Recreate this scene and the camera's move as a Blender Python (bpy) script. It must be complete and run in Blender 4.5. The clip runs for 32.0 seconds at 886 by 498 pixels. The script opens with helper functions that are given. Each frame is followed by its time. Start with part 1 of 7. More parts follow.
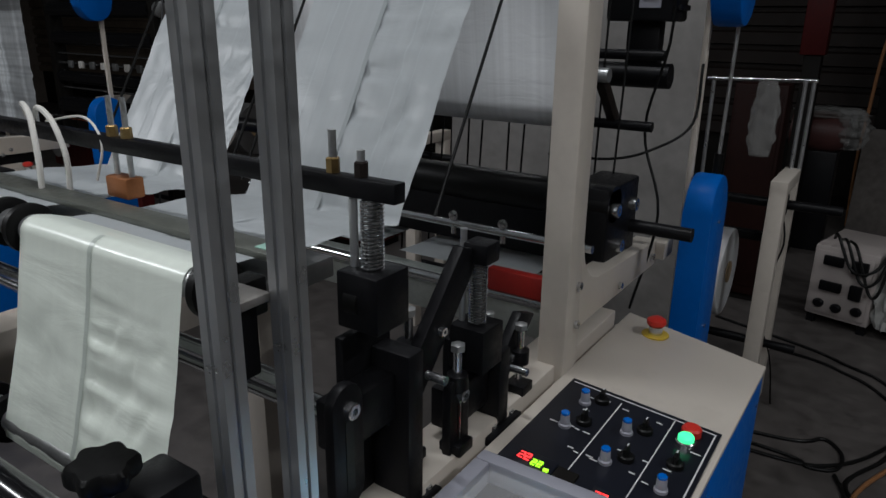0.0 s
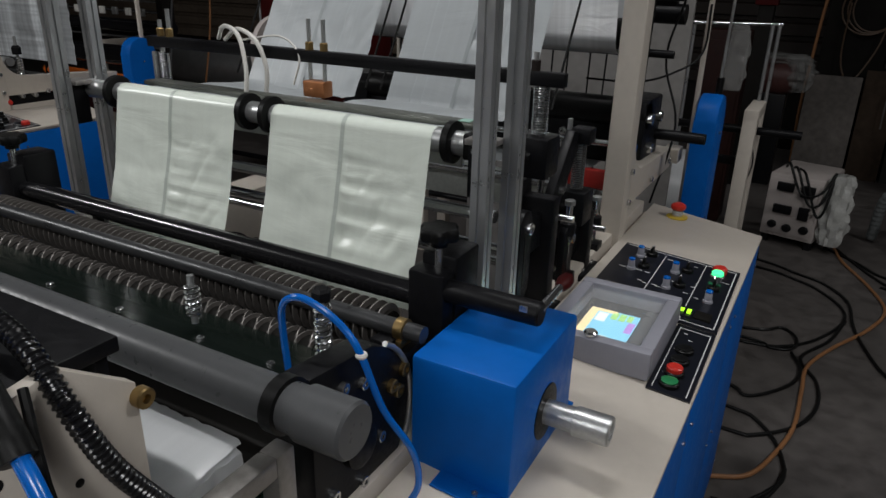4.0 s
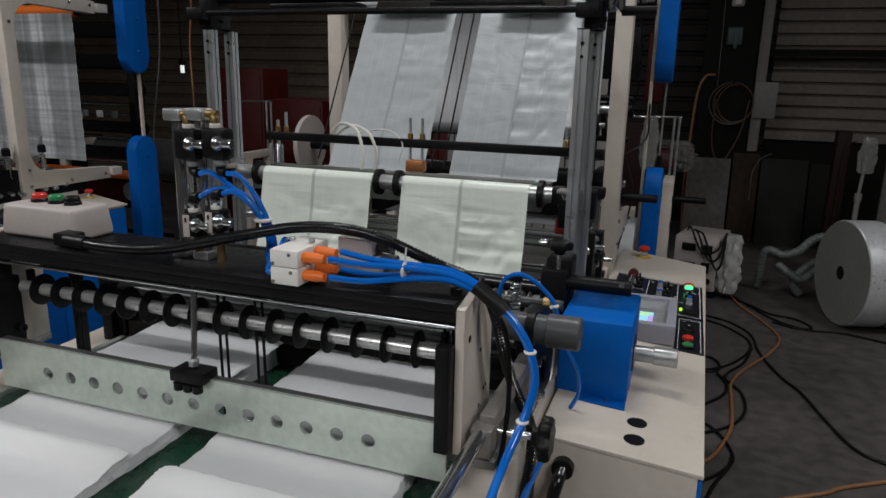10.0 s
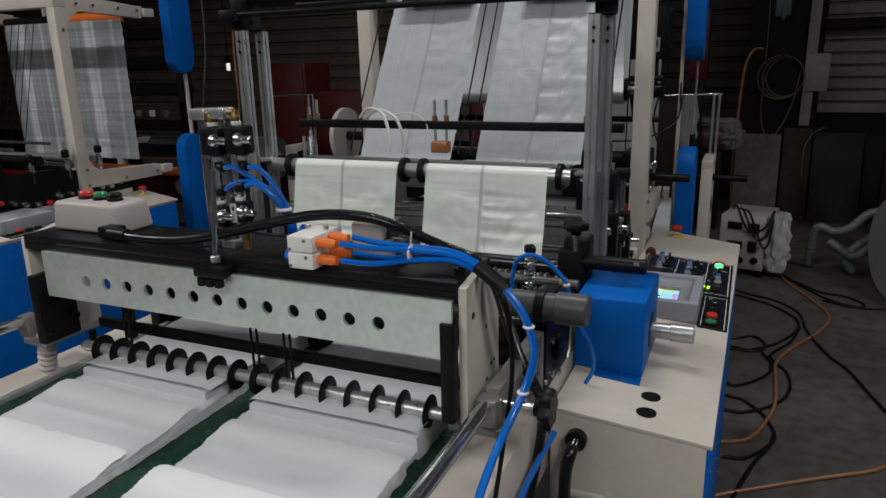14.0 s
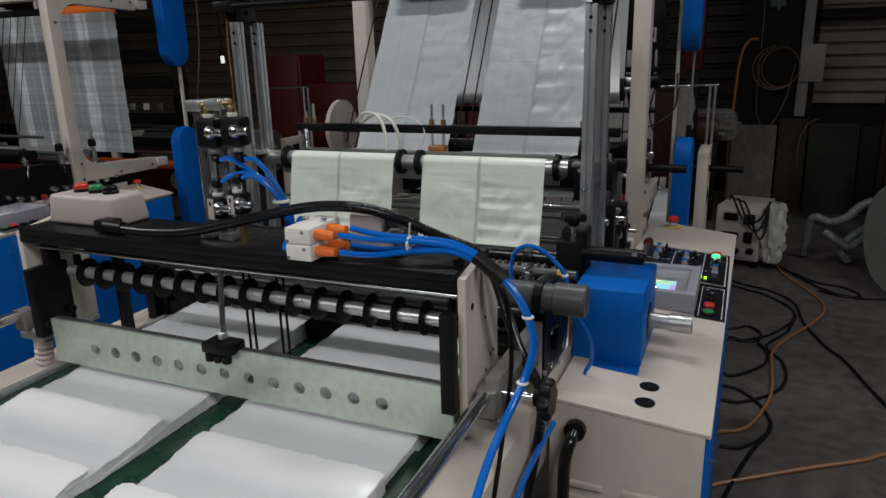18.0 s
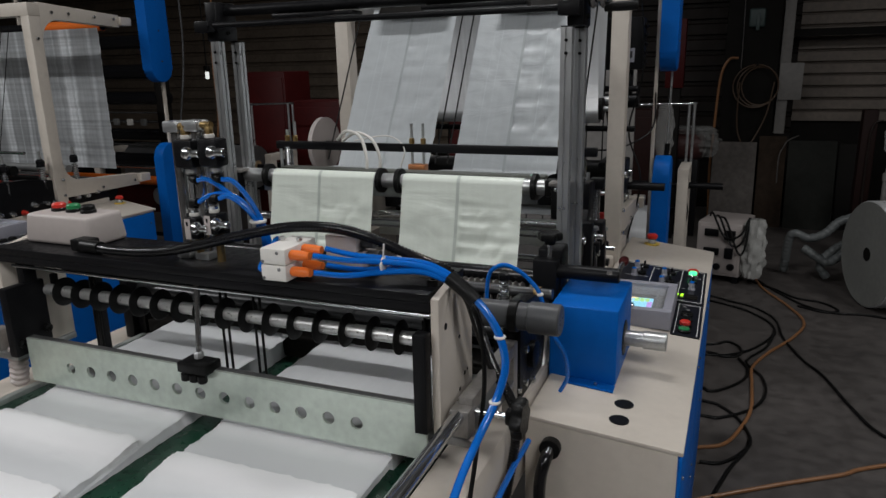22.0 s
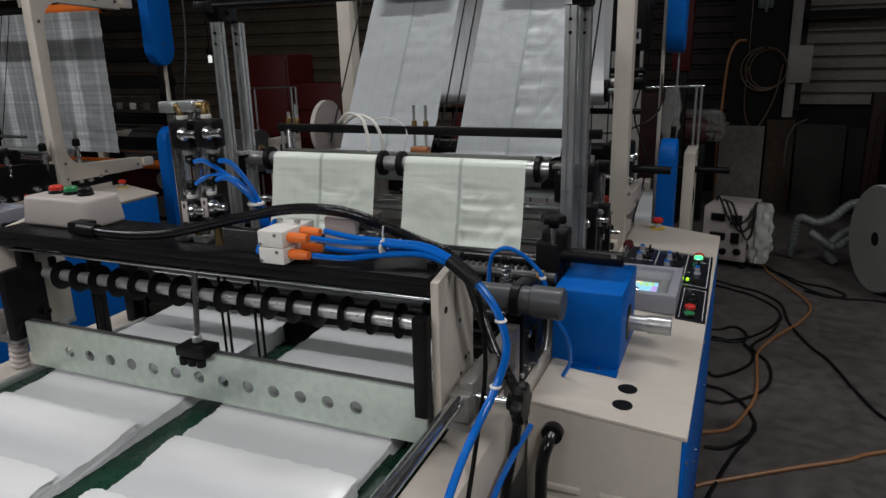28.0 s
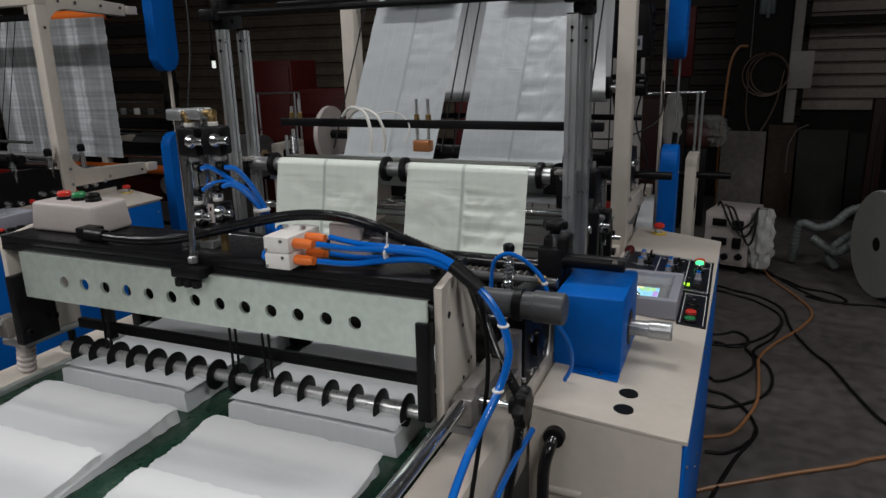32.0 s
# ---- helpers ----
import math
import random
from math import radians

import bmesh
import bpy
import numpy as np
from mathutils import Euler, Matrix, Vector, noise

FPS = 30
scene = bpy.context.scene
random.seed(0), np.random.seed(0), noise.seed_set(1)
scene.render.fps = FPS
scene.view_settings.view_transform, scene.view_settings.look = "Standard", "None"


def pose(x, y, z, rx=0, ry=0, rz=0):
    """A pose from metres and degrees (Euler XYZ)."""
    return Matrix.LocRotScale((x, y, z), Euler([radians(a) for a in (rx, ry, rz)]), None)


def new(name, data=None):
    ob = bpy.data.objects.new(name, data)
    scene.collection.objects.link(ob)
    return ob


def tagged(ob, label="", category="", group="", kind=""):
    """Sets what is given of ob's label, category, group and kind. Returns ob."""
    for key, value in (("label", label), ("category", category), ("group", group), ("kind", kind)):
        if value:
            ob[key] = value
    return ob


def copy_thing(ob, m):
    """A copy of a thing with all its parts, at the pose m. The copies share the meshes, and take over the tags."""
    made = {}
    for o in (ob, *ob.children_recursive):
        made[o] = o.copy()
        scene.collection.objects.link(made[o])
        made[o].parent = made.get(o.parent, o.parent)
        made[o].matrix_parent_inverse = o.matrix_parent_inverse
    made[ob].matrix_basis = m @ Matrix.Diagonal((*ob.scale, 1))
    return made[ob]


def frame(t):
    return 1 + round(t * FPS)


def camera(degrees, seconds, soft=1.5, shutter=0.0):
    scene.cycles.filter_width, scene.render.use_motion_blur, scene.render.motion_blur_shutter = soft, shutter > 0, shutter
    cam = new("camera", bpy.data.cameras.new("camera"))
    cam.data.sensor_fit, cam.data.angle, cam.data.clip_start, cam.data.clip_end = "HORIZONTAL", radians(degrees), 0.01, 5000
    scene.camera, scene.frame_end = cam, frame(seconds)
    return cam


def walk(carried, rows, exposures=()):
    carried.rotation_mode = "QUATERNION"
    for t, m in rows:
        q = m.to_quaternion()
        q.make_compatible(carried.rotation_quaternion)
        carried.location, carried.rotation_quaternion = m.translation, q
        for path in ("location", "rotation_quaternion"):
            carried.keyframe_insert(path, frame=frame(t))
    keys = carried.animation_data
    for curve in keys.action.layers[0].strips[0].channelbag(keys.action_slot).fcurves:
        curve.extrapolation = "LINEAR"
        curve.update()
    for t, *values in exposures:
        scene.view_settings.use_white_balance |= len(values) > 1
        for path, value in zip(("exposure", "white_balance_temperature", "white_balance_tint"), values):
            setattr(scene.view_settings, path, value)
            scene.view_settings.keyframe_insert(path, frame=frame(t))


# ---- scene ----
cam = camera(65.4, 32.0)
METRES, EYE, TILT, LEAN, TURN = 1.8, 1.59, 0.0, 0.0, 33.5
ROWS = [
    (0.0, 0.0, 0.0, 0.0, 0.22, -18.27, -0.68),
    (0.5, -0.0318, -0.0177, -0.0028, -1.05, -18.77, -1.25),
    (1.0, -0.0518, -0.0301, -0.0071, -2.32, -19.9, -1.14),
    (1.5, -0.0522, -0.0585, -0.0133, -1.75, -20.47, -0.62),
    (2.0, -0.0566, -0.114, -0.0132, 0.21, -20.92, -0.61),
    (2.5, -0.0676, -0.157, -0.0116, 2.19, -21.45, -0.13),
    (3.0, -0.0885, -0.1797, -0.0078, 2.91, -21.55, -0.76),
    (3.5, -0.1601, -0.1968, -0.0091, -1.66, -21.75, -0.84),
    (5.5, -0.2963, -0.3638, -0.0153, -6.4, -21.91, -1.85),
    (6.0, -0.3115, -0.4141, -0.0134, -4.96, -22.22, -0.72),
    (6.5, -0.3362, -0.4326, -0.0111, -4.09, -22.09, -1.03),
    (7.0, -0.388, -0.4489, -0.0144, -7.06, -22.84, -0.47),
    (7.5, -0.4431, -0.4783, -0.0152, -9.63, -22.63, -0.52),
    (8.0, -0.4804, -0.4926, -0.0134, -10.84, -22.03, -1.03),
    (8.5, -0.4959, -0.5042, -0.0105, -11.35, -21.12, -1.15),
    (9.0, -0.5017, -0.5147, -0.0031, -12.22, -17.78, -1.04),
    (9.5, -0.509, -0.5248, 0.0046, -13.05, -14.25, -1.06),
    (10.0, -0.5148, -0.5175, 0.0036, -13.88, -14.13, -1.23),
    (10.5, -0.5085, -0.5122, 0.0033, -14.09, -14.67, -0.71),
    (11.0, -0.4978, -0.5297, 0.0057, -12.76, -14.88, 0.28),
    (11.5, -0.4899, -0.5549, 0.0059, -10.74, -15.55, 1.12),
    (12.0, -0.4853, -0.5623, 0.0087, -10.37, -14.72, 1.01),
    (12.5, -0.4837, -0.5654, 0.0093, -10.39, -14.88, 1.19),
    (13.0, -0.4834, -0.5642, 0.0087, -10.22, -15.13, 1.26),
    (13.5, -0.4813, -0.5643, 0.0082, -10.27, -15.46, 1.3),
    (14.0, -0.4813, -0.5613, 0.0089, -10.07, -15.22, 1.25),
    (14.5, -0.4831, -0.5653, 0.0083, -10.04, -15.56, 1.31),
    (16.5, -0.4835, -0.5615, 0.0074, -10.38, -15.69, 1.43),
    (17.0, -0.4845, -0.559, 0.0069, -10.33, -15.71, 1.41),
    (17.5, -0.485, -0.5602, 0.0072, -10.59, -15.66, 1.39),
    (18.0, -0.4836, -0.5594, 0.0067, -10.49, -15.82, 1.46),
    (18.5, -0.483, -0.5608, 0.0096, -10.65, -15.03, 1.34),
    (19.0, -0.4847, -0.5703, 0.02, -11.21, -12.85, 0.59),
    (19.5, -0.4847, -0.5758, 0.0272, -11.08, -11.51, 0.65),
    (20.0, -0.484, -0.5783, 0.0273, -11.1, -11.65, 0.6),
    (20.5, -0.4827, -0.577, 0.0261, -11.34, -11.99, 0.78),
    (21.0, -0.4774, -0.5665, 0.0213, -11.45, -12.56, 1.09),
    (21.5, -0.4749, -0.5688, 0.0156, -11.49, -14.01, 1.14),
    (22.0, -0.4731, -0.5682, 0.014, -11.54, -14.65, 1.16),
    (22.5, -0.4732, -0.5686, 0.0143, -11.46, -14.66, 1.22),
    (23.0, -0.4749, -0.5673, 0.0153, -11.37, -14.57, 1.08),
    (23.5, -0.4768, -0.5674, 0.0139, -11.33, -14.74, 1.14),
    (24.0, -0.4762, -0.5706, 0.014, -11.21, -15.03, 1.27),
    (24.5, -0.4734, -0.5647, 0.0128, -11.25, -15.09, 1.33),
    (25.0, -0.4743, -0.5651, 0.0115, -11.27, -15.33, 1.03),
    (25.5, -0.4747, -0.5698, 0.0125, -11.19, -15.63, 1.06),
    (27.5, -0.4664, -0.56, 0.0081, -10.99, -15.84, 1.31),
    (28.0, -0.4668, -0.5592, 0.0085, -11.11, -15.86, 1.27),
    (28.5, -0.4663, -0.5598, 0.0092, -11.14, -15.67, 1.12),
    (29.0, -0.4665, -0.5604, 0.0091, -11.06, -15.73, 1.14),
    (29.5, -0.4666, -0.5598, 0.0091, -10.93, -15.72, 1.21),
    (30.0, -0.4668, -0.5599, 0.0091, -10.95, -15.68, 1.24),
    (30.5, -0.4662, -0.559, 0.0094, -10.79, -15.61, 1.39),
    (31.0, -0.4652, -0.5599, 0.0101, -10.81, -15.63, 1.41),
    (31.5, -0.4657, -0.5601, 0.0111, -10.9, -15.46, 1.2),
    (32.0, -0.4695, -0.5672, 0.0121, -10.94, -15.48, 1.25),
]
walk(cam, [(t, pose(0, 0, EYE, TILT, LEAN, TURN) @ pose(METRES * x, METRES * y, METRES * z, 90 + pitch, roll, yaw)) for t, x, y, z, yaw, pitch, roll in ROWS],
     exposures=[(0.0, -0.12, 6250, 9), (2.0, -0.17, 6300, 10), (3.0, -0.04, 6500, 9), (6.0, -0.10, 6500, 10), (8.0, -0.14, 6500, 10), (9.5, -0.04, 6500, 10), (32.0, -0.03, 6500, 10)])

# ---- world and light ----
world = bpy.data.worlds.new("world")
scene.world = world
world.use_nodes = True
world.node_tree.nodes["Background"].inputs["Color"].default_value = (0.75, 0.85, 1.0, 1)
world.node_tree.nodes["Background"].inputs["Strength"].default_value = 0.004


def overhead_lamp(x, y, z, power, length, turn=0.0, tint=(0.99, 0.99, 0.996), wide=0.12):
    """An unseen area lamp overhead, placed and sized to light part of the hall."""
    data = bpy.data.lights.new("tube_light", "AREA")
    data.shape, data.size, data.size_y = "RECTANGLE", length, wide
    data.energy, data.color = power, tint
    lamp = new("tube_light", data)
    lamp.matrix_basis = pose(x, y, z, 0, 0, turn)
    return lamp


# All out of view, added to brighten the parts below them.
overhead_lamp(1.25, -2.1, 3.5, 60, 1.2, 20, wide=1.0)
overhead_lamp(-1.5, -3.1, 3.0, 54, 1.2, wide=1.9)
overhead_lamp(-1.0, 0.7, 3.9, 34, 1.2)
overhead_lamp(-4.3, -1.2, 3.4, 85, 1.2)
overhead_lamp(2.4, 1.5, 3.8, 50, 1.2, 90)
overhead_lamp(-2.9, 4.2, 3.9, 16, 1.2)

# ---- materials ----
def material(name, base, rough=0.5, metal=0.0, noise_scale=0.0, noise_amount=0.0, bump=0.0, bump_scale=200.0,
             coat=0.0, alpha=1.0, trans=0.0, emit=None, strength=0.0, spec=0.5, random_tint=0.0, dirt=0.0):
    """A procedural paint, metal, plastic or film: two scales of colour variation, uneven gloss and a fine relief."""
    m = bpy.data.materials.new(name)
    m.use_nodes = True
    n, l = m.node_tree.nodes, m.node_tree.links
    b = n["Principled BSDF"]
    b.inputs["Base Color"].default_value = (*base, 1)
    b.inputs["Roughness"].default_value = rough
    b.inputs["Metallic"].default_value = metal
    b.inputs["Specular IOR Level"].default_value = spec
    b.inputs["Coat Weight"].default_value = coat
    b.inputs["Transmission Weight"].default_value = trans
    b.inputs["Alpha"].default_value = alpha
    if emit:
        b.inputs["Emission Color"].default_value = (*emit, 1)
        b.inputs["Emission Strength"].default_value = strength
    if noise_amount or bump or dirt or random_tint:
        co = n.new("ShaderNodeTexCoord")
        geo = co.outputs["Object"]
    if noise_amount or dirt or random_tint:
        big = n.new("ShaderNodeTexNoise")
        big.inputs["Scale"].default_value, big.inputs["Detail"].default_value = noise_scale or 6.0, 6
        l.new(geo, big.inputs["Vector"])
        fine = n.new("ShaderNodeTexNoise")
        fine.inputs["Scale"].default_value, fine.inputs["Detail"].default_value = (noise_scale or 6.0) * 9, 4
        l.new(geo, fine.inputs["Vector"])
        add = n.new("ShaderNodeMath")
        add.operation = "ADD"
        l.new(big.outputs["Fac"], add.inputs[0])
        l.new(fine.outputs["Fac"], add.inputs[1])
        rng = n.new("ShaderNodeMapRange")
        rng.inputs["From Min"].default_value, rng.inputs["From Max"].default_value = 0.6, 1.4
        rng.inputs["To Min"].default_value, rng.inputs["To Max"].default_value = 1 - noise_amount, 1 + noise_amount
        l.new(add.outputs[0], rng.inputs["Value"])
        value = rng.outputs[0]
        if random_tint:
            info = n.new("ShaderNodeObjectInfo")
            r2 = n.new("ShaderNodeMapRange")
            r2.inputs["To Min"].default_value, r2.inputs["To Max"].default_value = 1 - random_tint, 1 + random_tint
            l.new(info.outputs["Random"], r2.inputs["Value"])
            mul = n.new("ShaderNodeMath")
            mul.operation = "MULTIPLY"
            l.new(value, mul.inputs[0])
            l.new(r2.outputs[0], mul.inputs[1])
            value = mul.outputs[0]
        mix = n.new("ShaderNodeVectorMath")
        mix.operation = "SCALE"
        mix.inputs[0].default_value = base
        l.new(value, mix.inputs["Scale"])
        colour = mix.outputs[0]
        if dirt:
            spots = n.new("ShaderNodeTexNoise")
            spots.inputs["Scale"].default_value, spots.inputs["Detail"].default_value = 14, 8
            l.new(geo, spots.inputs["Vector"])
            ramp = n.new("ShaderNodeValToRGB")
            ramp.color_ramp.elements[0].position, ramp.color_ramp.elements[1].position = 0.56, 0.72
            l.new(spots.outputs["Fac"], ramp.inputs["Fac"])
            dm = n.new("ShaderNodeMath")
            dm.operation = "MULTIPLY"
            dm.inputs[1].default_value = dirt
            l.new(ramp.outputs["Color"], dm.inputs[0])
            blend = n.new("ShaderNodeMix")
            blend.data_type = "RGBA"
            l.new(dm.outputs[0], blend.inputs["Factor"])
            l.new(colour, blend.inputs["A"])
            blend.inputs["B"].default_value = (base[0] * 0.35, base[1] * 0.33, base[2] * 0.3, 1)
            colour = blend.outputs["Result"]
        l.new(colour, b.inputs["Base Color"])
        rr = n.new("ShaderNodeMapRange")
        rr.inputs["From Min"].default_value, rr.inputs["From Max"].default_value = 0.3, 0.7
        rr.inputs["To Min"].default_value, rr.inputs["To Max"].default_value = max(0.03, rough - 0.08), min(1, rough + 0.1)
        l.new(fine.outputs["Fac"], rr.inputs["Value"])
        l.new(rr.outputs[0], b.inputs["Roughness"])
    if bump:
        tex = n.new("ShaderNodeTexNoise")
        tex.inputs["Scale"].default_value, tex.inputs["Detail"].default_value = bump_scale, 5
        l.new(geo, tex.inputs["Vector"])
        bp = n.new("ShaderNodeBump")
        bp.inputs["Strength"].default_value, bp.inputs["Distance"].default_value = bump, 0.002
        l.new(tex.outputs["Fac"], bp.inputs["Height"])
        l.new(bp.outputs[0], b.inputs["Normal"])
    return m


BEIGE = material("beige_paint", (0.53, 0.48, 0.42), 0.45, noise_scale=5, noise_amount=0.06, bump=0.12, bump_scale=450, dirt=0.12)
BLUE = material("blue_paint", (0.002, 0.105, 0.43), 0.42, spec=0.12, noise_scale=6, noise_amount=0.08, bump=0.12, bump_scale=420, dirt=0.1)
BLACK = material("black_oxide", (0.006, 0.006, 0.007), 0.40, spec=0.16, noise_scale=12, noise_amount=0.25, bump=0.1, bump_scale=300)
RUBBER = material("black_rubber", (0.005, 0.005, 0.005), 0.42, spec=0.2, noise_scale=20, noise_amount=0.2)
CHROME = material("chrome", (0.58, 0.59, 0.60), 0.16, 0.95, noise_scale=18, noise_amount=0.08)
STEEL = material("brushed_steel", (0.50, 0.51, 0.51), 0.36, 0.85, noise_scale=25, noise_amount=0.18)
ALU = material("aluminium", (0.49, 0.50, 0.505), 0.34, 0.8, noise_scale=4, noise_amount=0.06)
GUNM = material("dull_steel", (0.22, 0.22, 0.22), 0.42, 0.8, noise_scale=20, noise_amount=0.15)
GALV = material("galvanised_steel", (0.56, 0.60, 0.57), 0.42, 0.75, noise_scale=9, noise_amount=0.16, bump=0.1, bump_scale=60, dirt=0.12)
ZINC = material("zinc_sheet", (0.62, 0.69, 0.62), 0.36, 0.6, noise_scale=7, noise_amount=0.16, dirt=0.12)
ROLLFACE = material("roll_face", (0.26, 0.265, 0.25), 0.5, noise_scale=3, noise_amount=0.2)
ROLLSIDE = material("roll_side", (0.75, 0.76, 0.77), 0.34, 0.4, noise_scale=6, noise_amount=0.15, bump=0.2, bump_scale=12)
BRASS = material("brass", (0.36, 0.25, 0.11), 0.42, 1.0, noise_scale=30, noise_amount=0.1)
COPPER = material("copper_block", (0.42, 0.17, 0.07), 0.4, 0.7, noise_scale=30, noise_amount=0.15)
PVC = material("grey_plastic", (0.078, 0.080, 0.083), 0.34, spec=0.22, noise_scale=10, noise_amount=0.08)
HOSEGREY = material("pale_hose", (0.12, 0.13, 0.13), 0.4, noise_scale=8, noise_amount=0.15)
GREY = material("grey_housing", (0.27, 0.27, 0.31), 0.5, noise_scale=10, noise_amount=0.06, bump=0.1, bump_scale=500)
WHITE = material("white_plastic", (0.68, 0.66, 0.62), 0.45, noise_scale=12, noise_amount=0.05)
IVORY = material("ivory_plastic", (0.42, 0.375, 0.355), 0.5, noise_scale=12, noise_amount=0.06)
ORANGE = material("orange_plastic", (0.75, 0.16, 0.02), 0.4)
HOSE = material("blue_hose", (0.002, 0.12, 0.50), 0.22, coat=0.3)
AMBER = material("orange_hose", (0.24, 0.11, 0.045), 0.4, noise_scale=15, noise_amount=0.15)
RED = material("red_plastic", (0.55, 0.03, 0.02), 0.35)
RAILRED = material("red_rail_paint", (0.30, 0.016, 0.012), 0.45, noise_scale=9, noise_amount=0.15)
YELLOW = material("yellow_plastic", (0.60, 0.42, 0.04), 0.4)
GREEN = material("green_plastic", (0.02, 0.20, 0.07), 0.35)
REDPAINT = material("red_paint", (0.055, 0.005, 0.005), 0.5, spec=0.2, noise_scale=5, noise_amount=0.25, dirt=0.3)
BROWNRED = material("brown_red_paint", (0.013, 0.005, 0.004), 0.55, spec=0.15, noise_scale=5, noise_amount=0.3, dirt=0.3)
GREENGREY = material("grey_green_plastic", (0.045, 0.068, 0.066), 0.5, noise_scale=12, noise_amount=0.15)
DRUMM = material("drum_red_brown", (0.060, 0.024, 0.022), 0.45, spec=0.3, noise_scale=6, noise_amount=0.25)
STAINBROWN = material("brown_stain", (0.27, 0.19, 0.165), 0.5, noise_scale=20, noise_amount=0.2)
# Deepest of the reds, close to black.
DIMRED = material("near_black_red_paint", (0.016, 0.005, 0.004), 0.55, spec=0.15, noise_scale=5, noise_amount=0.3, dirt=0.3)
BRACKETM = material("worn_bracket_steel", (0.27, 0.255, 0.24), 0.42, 0.6, noise_scale=14, noise_amount=0.25, dirt=0.2)
BELT = material("green_belt", (0.006, 0.036, 0.020), 0.3, noise_scale=9, noise_amount=0.3)
PANEL = material("panel_overlay", (0.010, 0.011, 0.016), 0.28)
RUST = material("brown_steel", (0.022, 0.017, 0.015), 0.4, 0.2, spec=0.2, noise_scale=40, noise_amount=0.4)
RINGM = material("worn_ring_steel", (0.26, 0.24, 0.225), 0.40, 0.75, noise_scale=30, noise_amount=0.3)
SHAFT = material("turned_steel", (0.66, 0.66, 0.65), 0.34, 0.8, noise_scale=25, noise_amount=0.12)
JAWM = material("jaw_beam", (0.11, 0.115, 0.10), 0.42, 0.4, noise_scale=10, noise_amount=0.2)
TAPEM = material("pale_tape", (0.30, 0.50, 0.42), 0.4, noise_scale=20, noise_amount=0.2)
DULLROD = material("dull_grey_rod", (0.045, 0.046, 0.048), 0.34, 0.4, noise_scale=3, noise_amount=0.06)
PRINT = material("white_print", (0.60, 0.60, 0.60), 0.5)
CONCRETE = material("concrete_floor", (0.072, 0.064, 0.060), 0.58, noise_scale=1.3, noise_amount=0.5, bump=0.25, bump_scale=60, dirt=0.35)
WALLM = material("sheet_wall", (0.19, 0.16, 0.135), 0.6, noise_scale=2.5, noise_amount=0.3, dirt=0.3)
# Bay behind the machine: its low light is put into a near-black brown.
WALLB = material("dimmed_brown_wall", (0.014, 0.009, 0.007), 0.6, spec=0.3, noise_scale=2.5, noise_amount=0.35, dirt=0.35)
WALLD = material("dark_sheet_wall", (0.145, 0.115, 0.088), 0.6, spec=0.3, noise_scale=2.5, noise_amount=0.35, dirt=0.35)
BACKM = material("grey_back_sheet", (0.20, 0.19, 0.18), 0.6, noise_scale=3, noise_amount=0.2, dirt=0.2)
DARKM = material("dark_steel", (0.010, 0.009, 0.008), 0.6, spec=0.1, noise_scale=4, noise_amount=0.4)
PALEBOARD = material("dusty_pale_board", (0.12, 0.108, 0.100), 0.8, spec=0.1, noise_scale=2.2, noise_amount=0.35, dirt=0.15)
RUSTBOARD = material("stained_brown_board", (0.040, 0.028, 0.020), 0.8, spec=0.1, noise_scale=2.0, noise_amount=0.45, dirt=0.2)
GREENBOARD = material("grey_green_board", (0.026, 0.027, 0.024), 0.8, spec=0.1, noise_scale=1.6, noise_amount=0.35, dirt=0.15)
BOARD = material("grey_board", (0.088, 0.082, 0.077), 0.7, spec=0.15, noise_scale=3, noise_amount=0.3, dirt=0.3, random_tint=0.25)
ROOFM = material("roof_sheet", (0.10, 0.10, 0.10), 0.7, noise_scale=2, noise_amount=0.3)
CARD = material("cardboard", (0.30, 0.21, 0.12), 0.75, noise_scale=8, noise_amount=0.15)
CLEAR = material("clear_bag", (0.30, 0.30, 0.29), 0.09, alpha=0.42)
BAGM = material("white_bag_film", (0.42, 0.42, 0.40), 0.35, noise_scale=8, noise_amount=0.2, bump=0.5, bump_scale=30)
DULLHOSE = material("brown_hose", (0.075, 0.045, 0.026), 0.45, noise_scale=15, noise_amount=0.2)
HOSEBLK = material("black_hose_plastic", (0.008, 0.008, 0.009), 0.2, spec=0.5)
SMOKE = material("smoky_cover", (0.012, 0.018, 0.015), 0.12, alpha=0.45)
GLASS = material("clear_cover", (0.9, 0.9, 0.9), 0.05, alpha=0.12)
LEDG = material("green_lamp", (0.1, 0.8, 0.4), 0.3, emit=(0.06, 1.0, 0.30), strength=1.3)
LEDR = material("red_digits", (0.8, 0.05, 0.05), 0.3, emit=(1.0, 0.05, 0.05), strength=1.6)
LEDY = material("green_digits", (0.4, 0.8, 0.05), 0.3, emit=(0.45, 1.0, 0.03), strength=1.2)
LITBOX = material("lit_box_glow", (1, 1, 0.95), 0.3, emit=(0.95, 1.0, 0.95), strength=0.7)


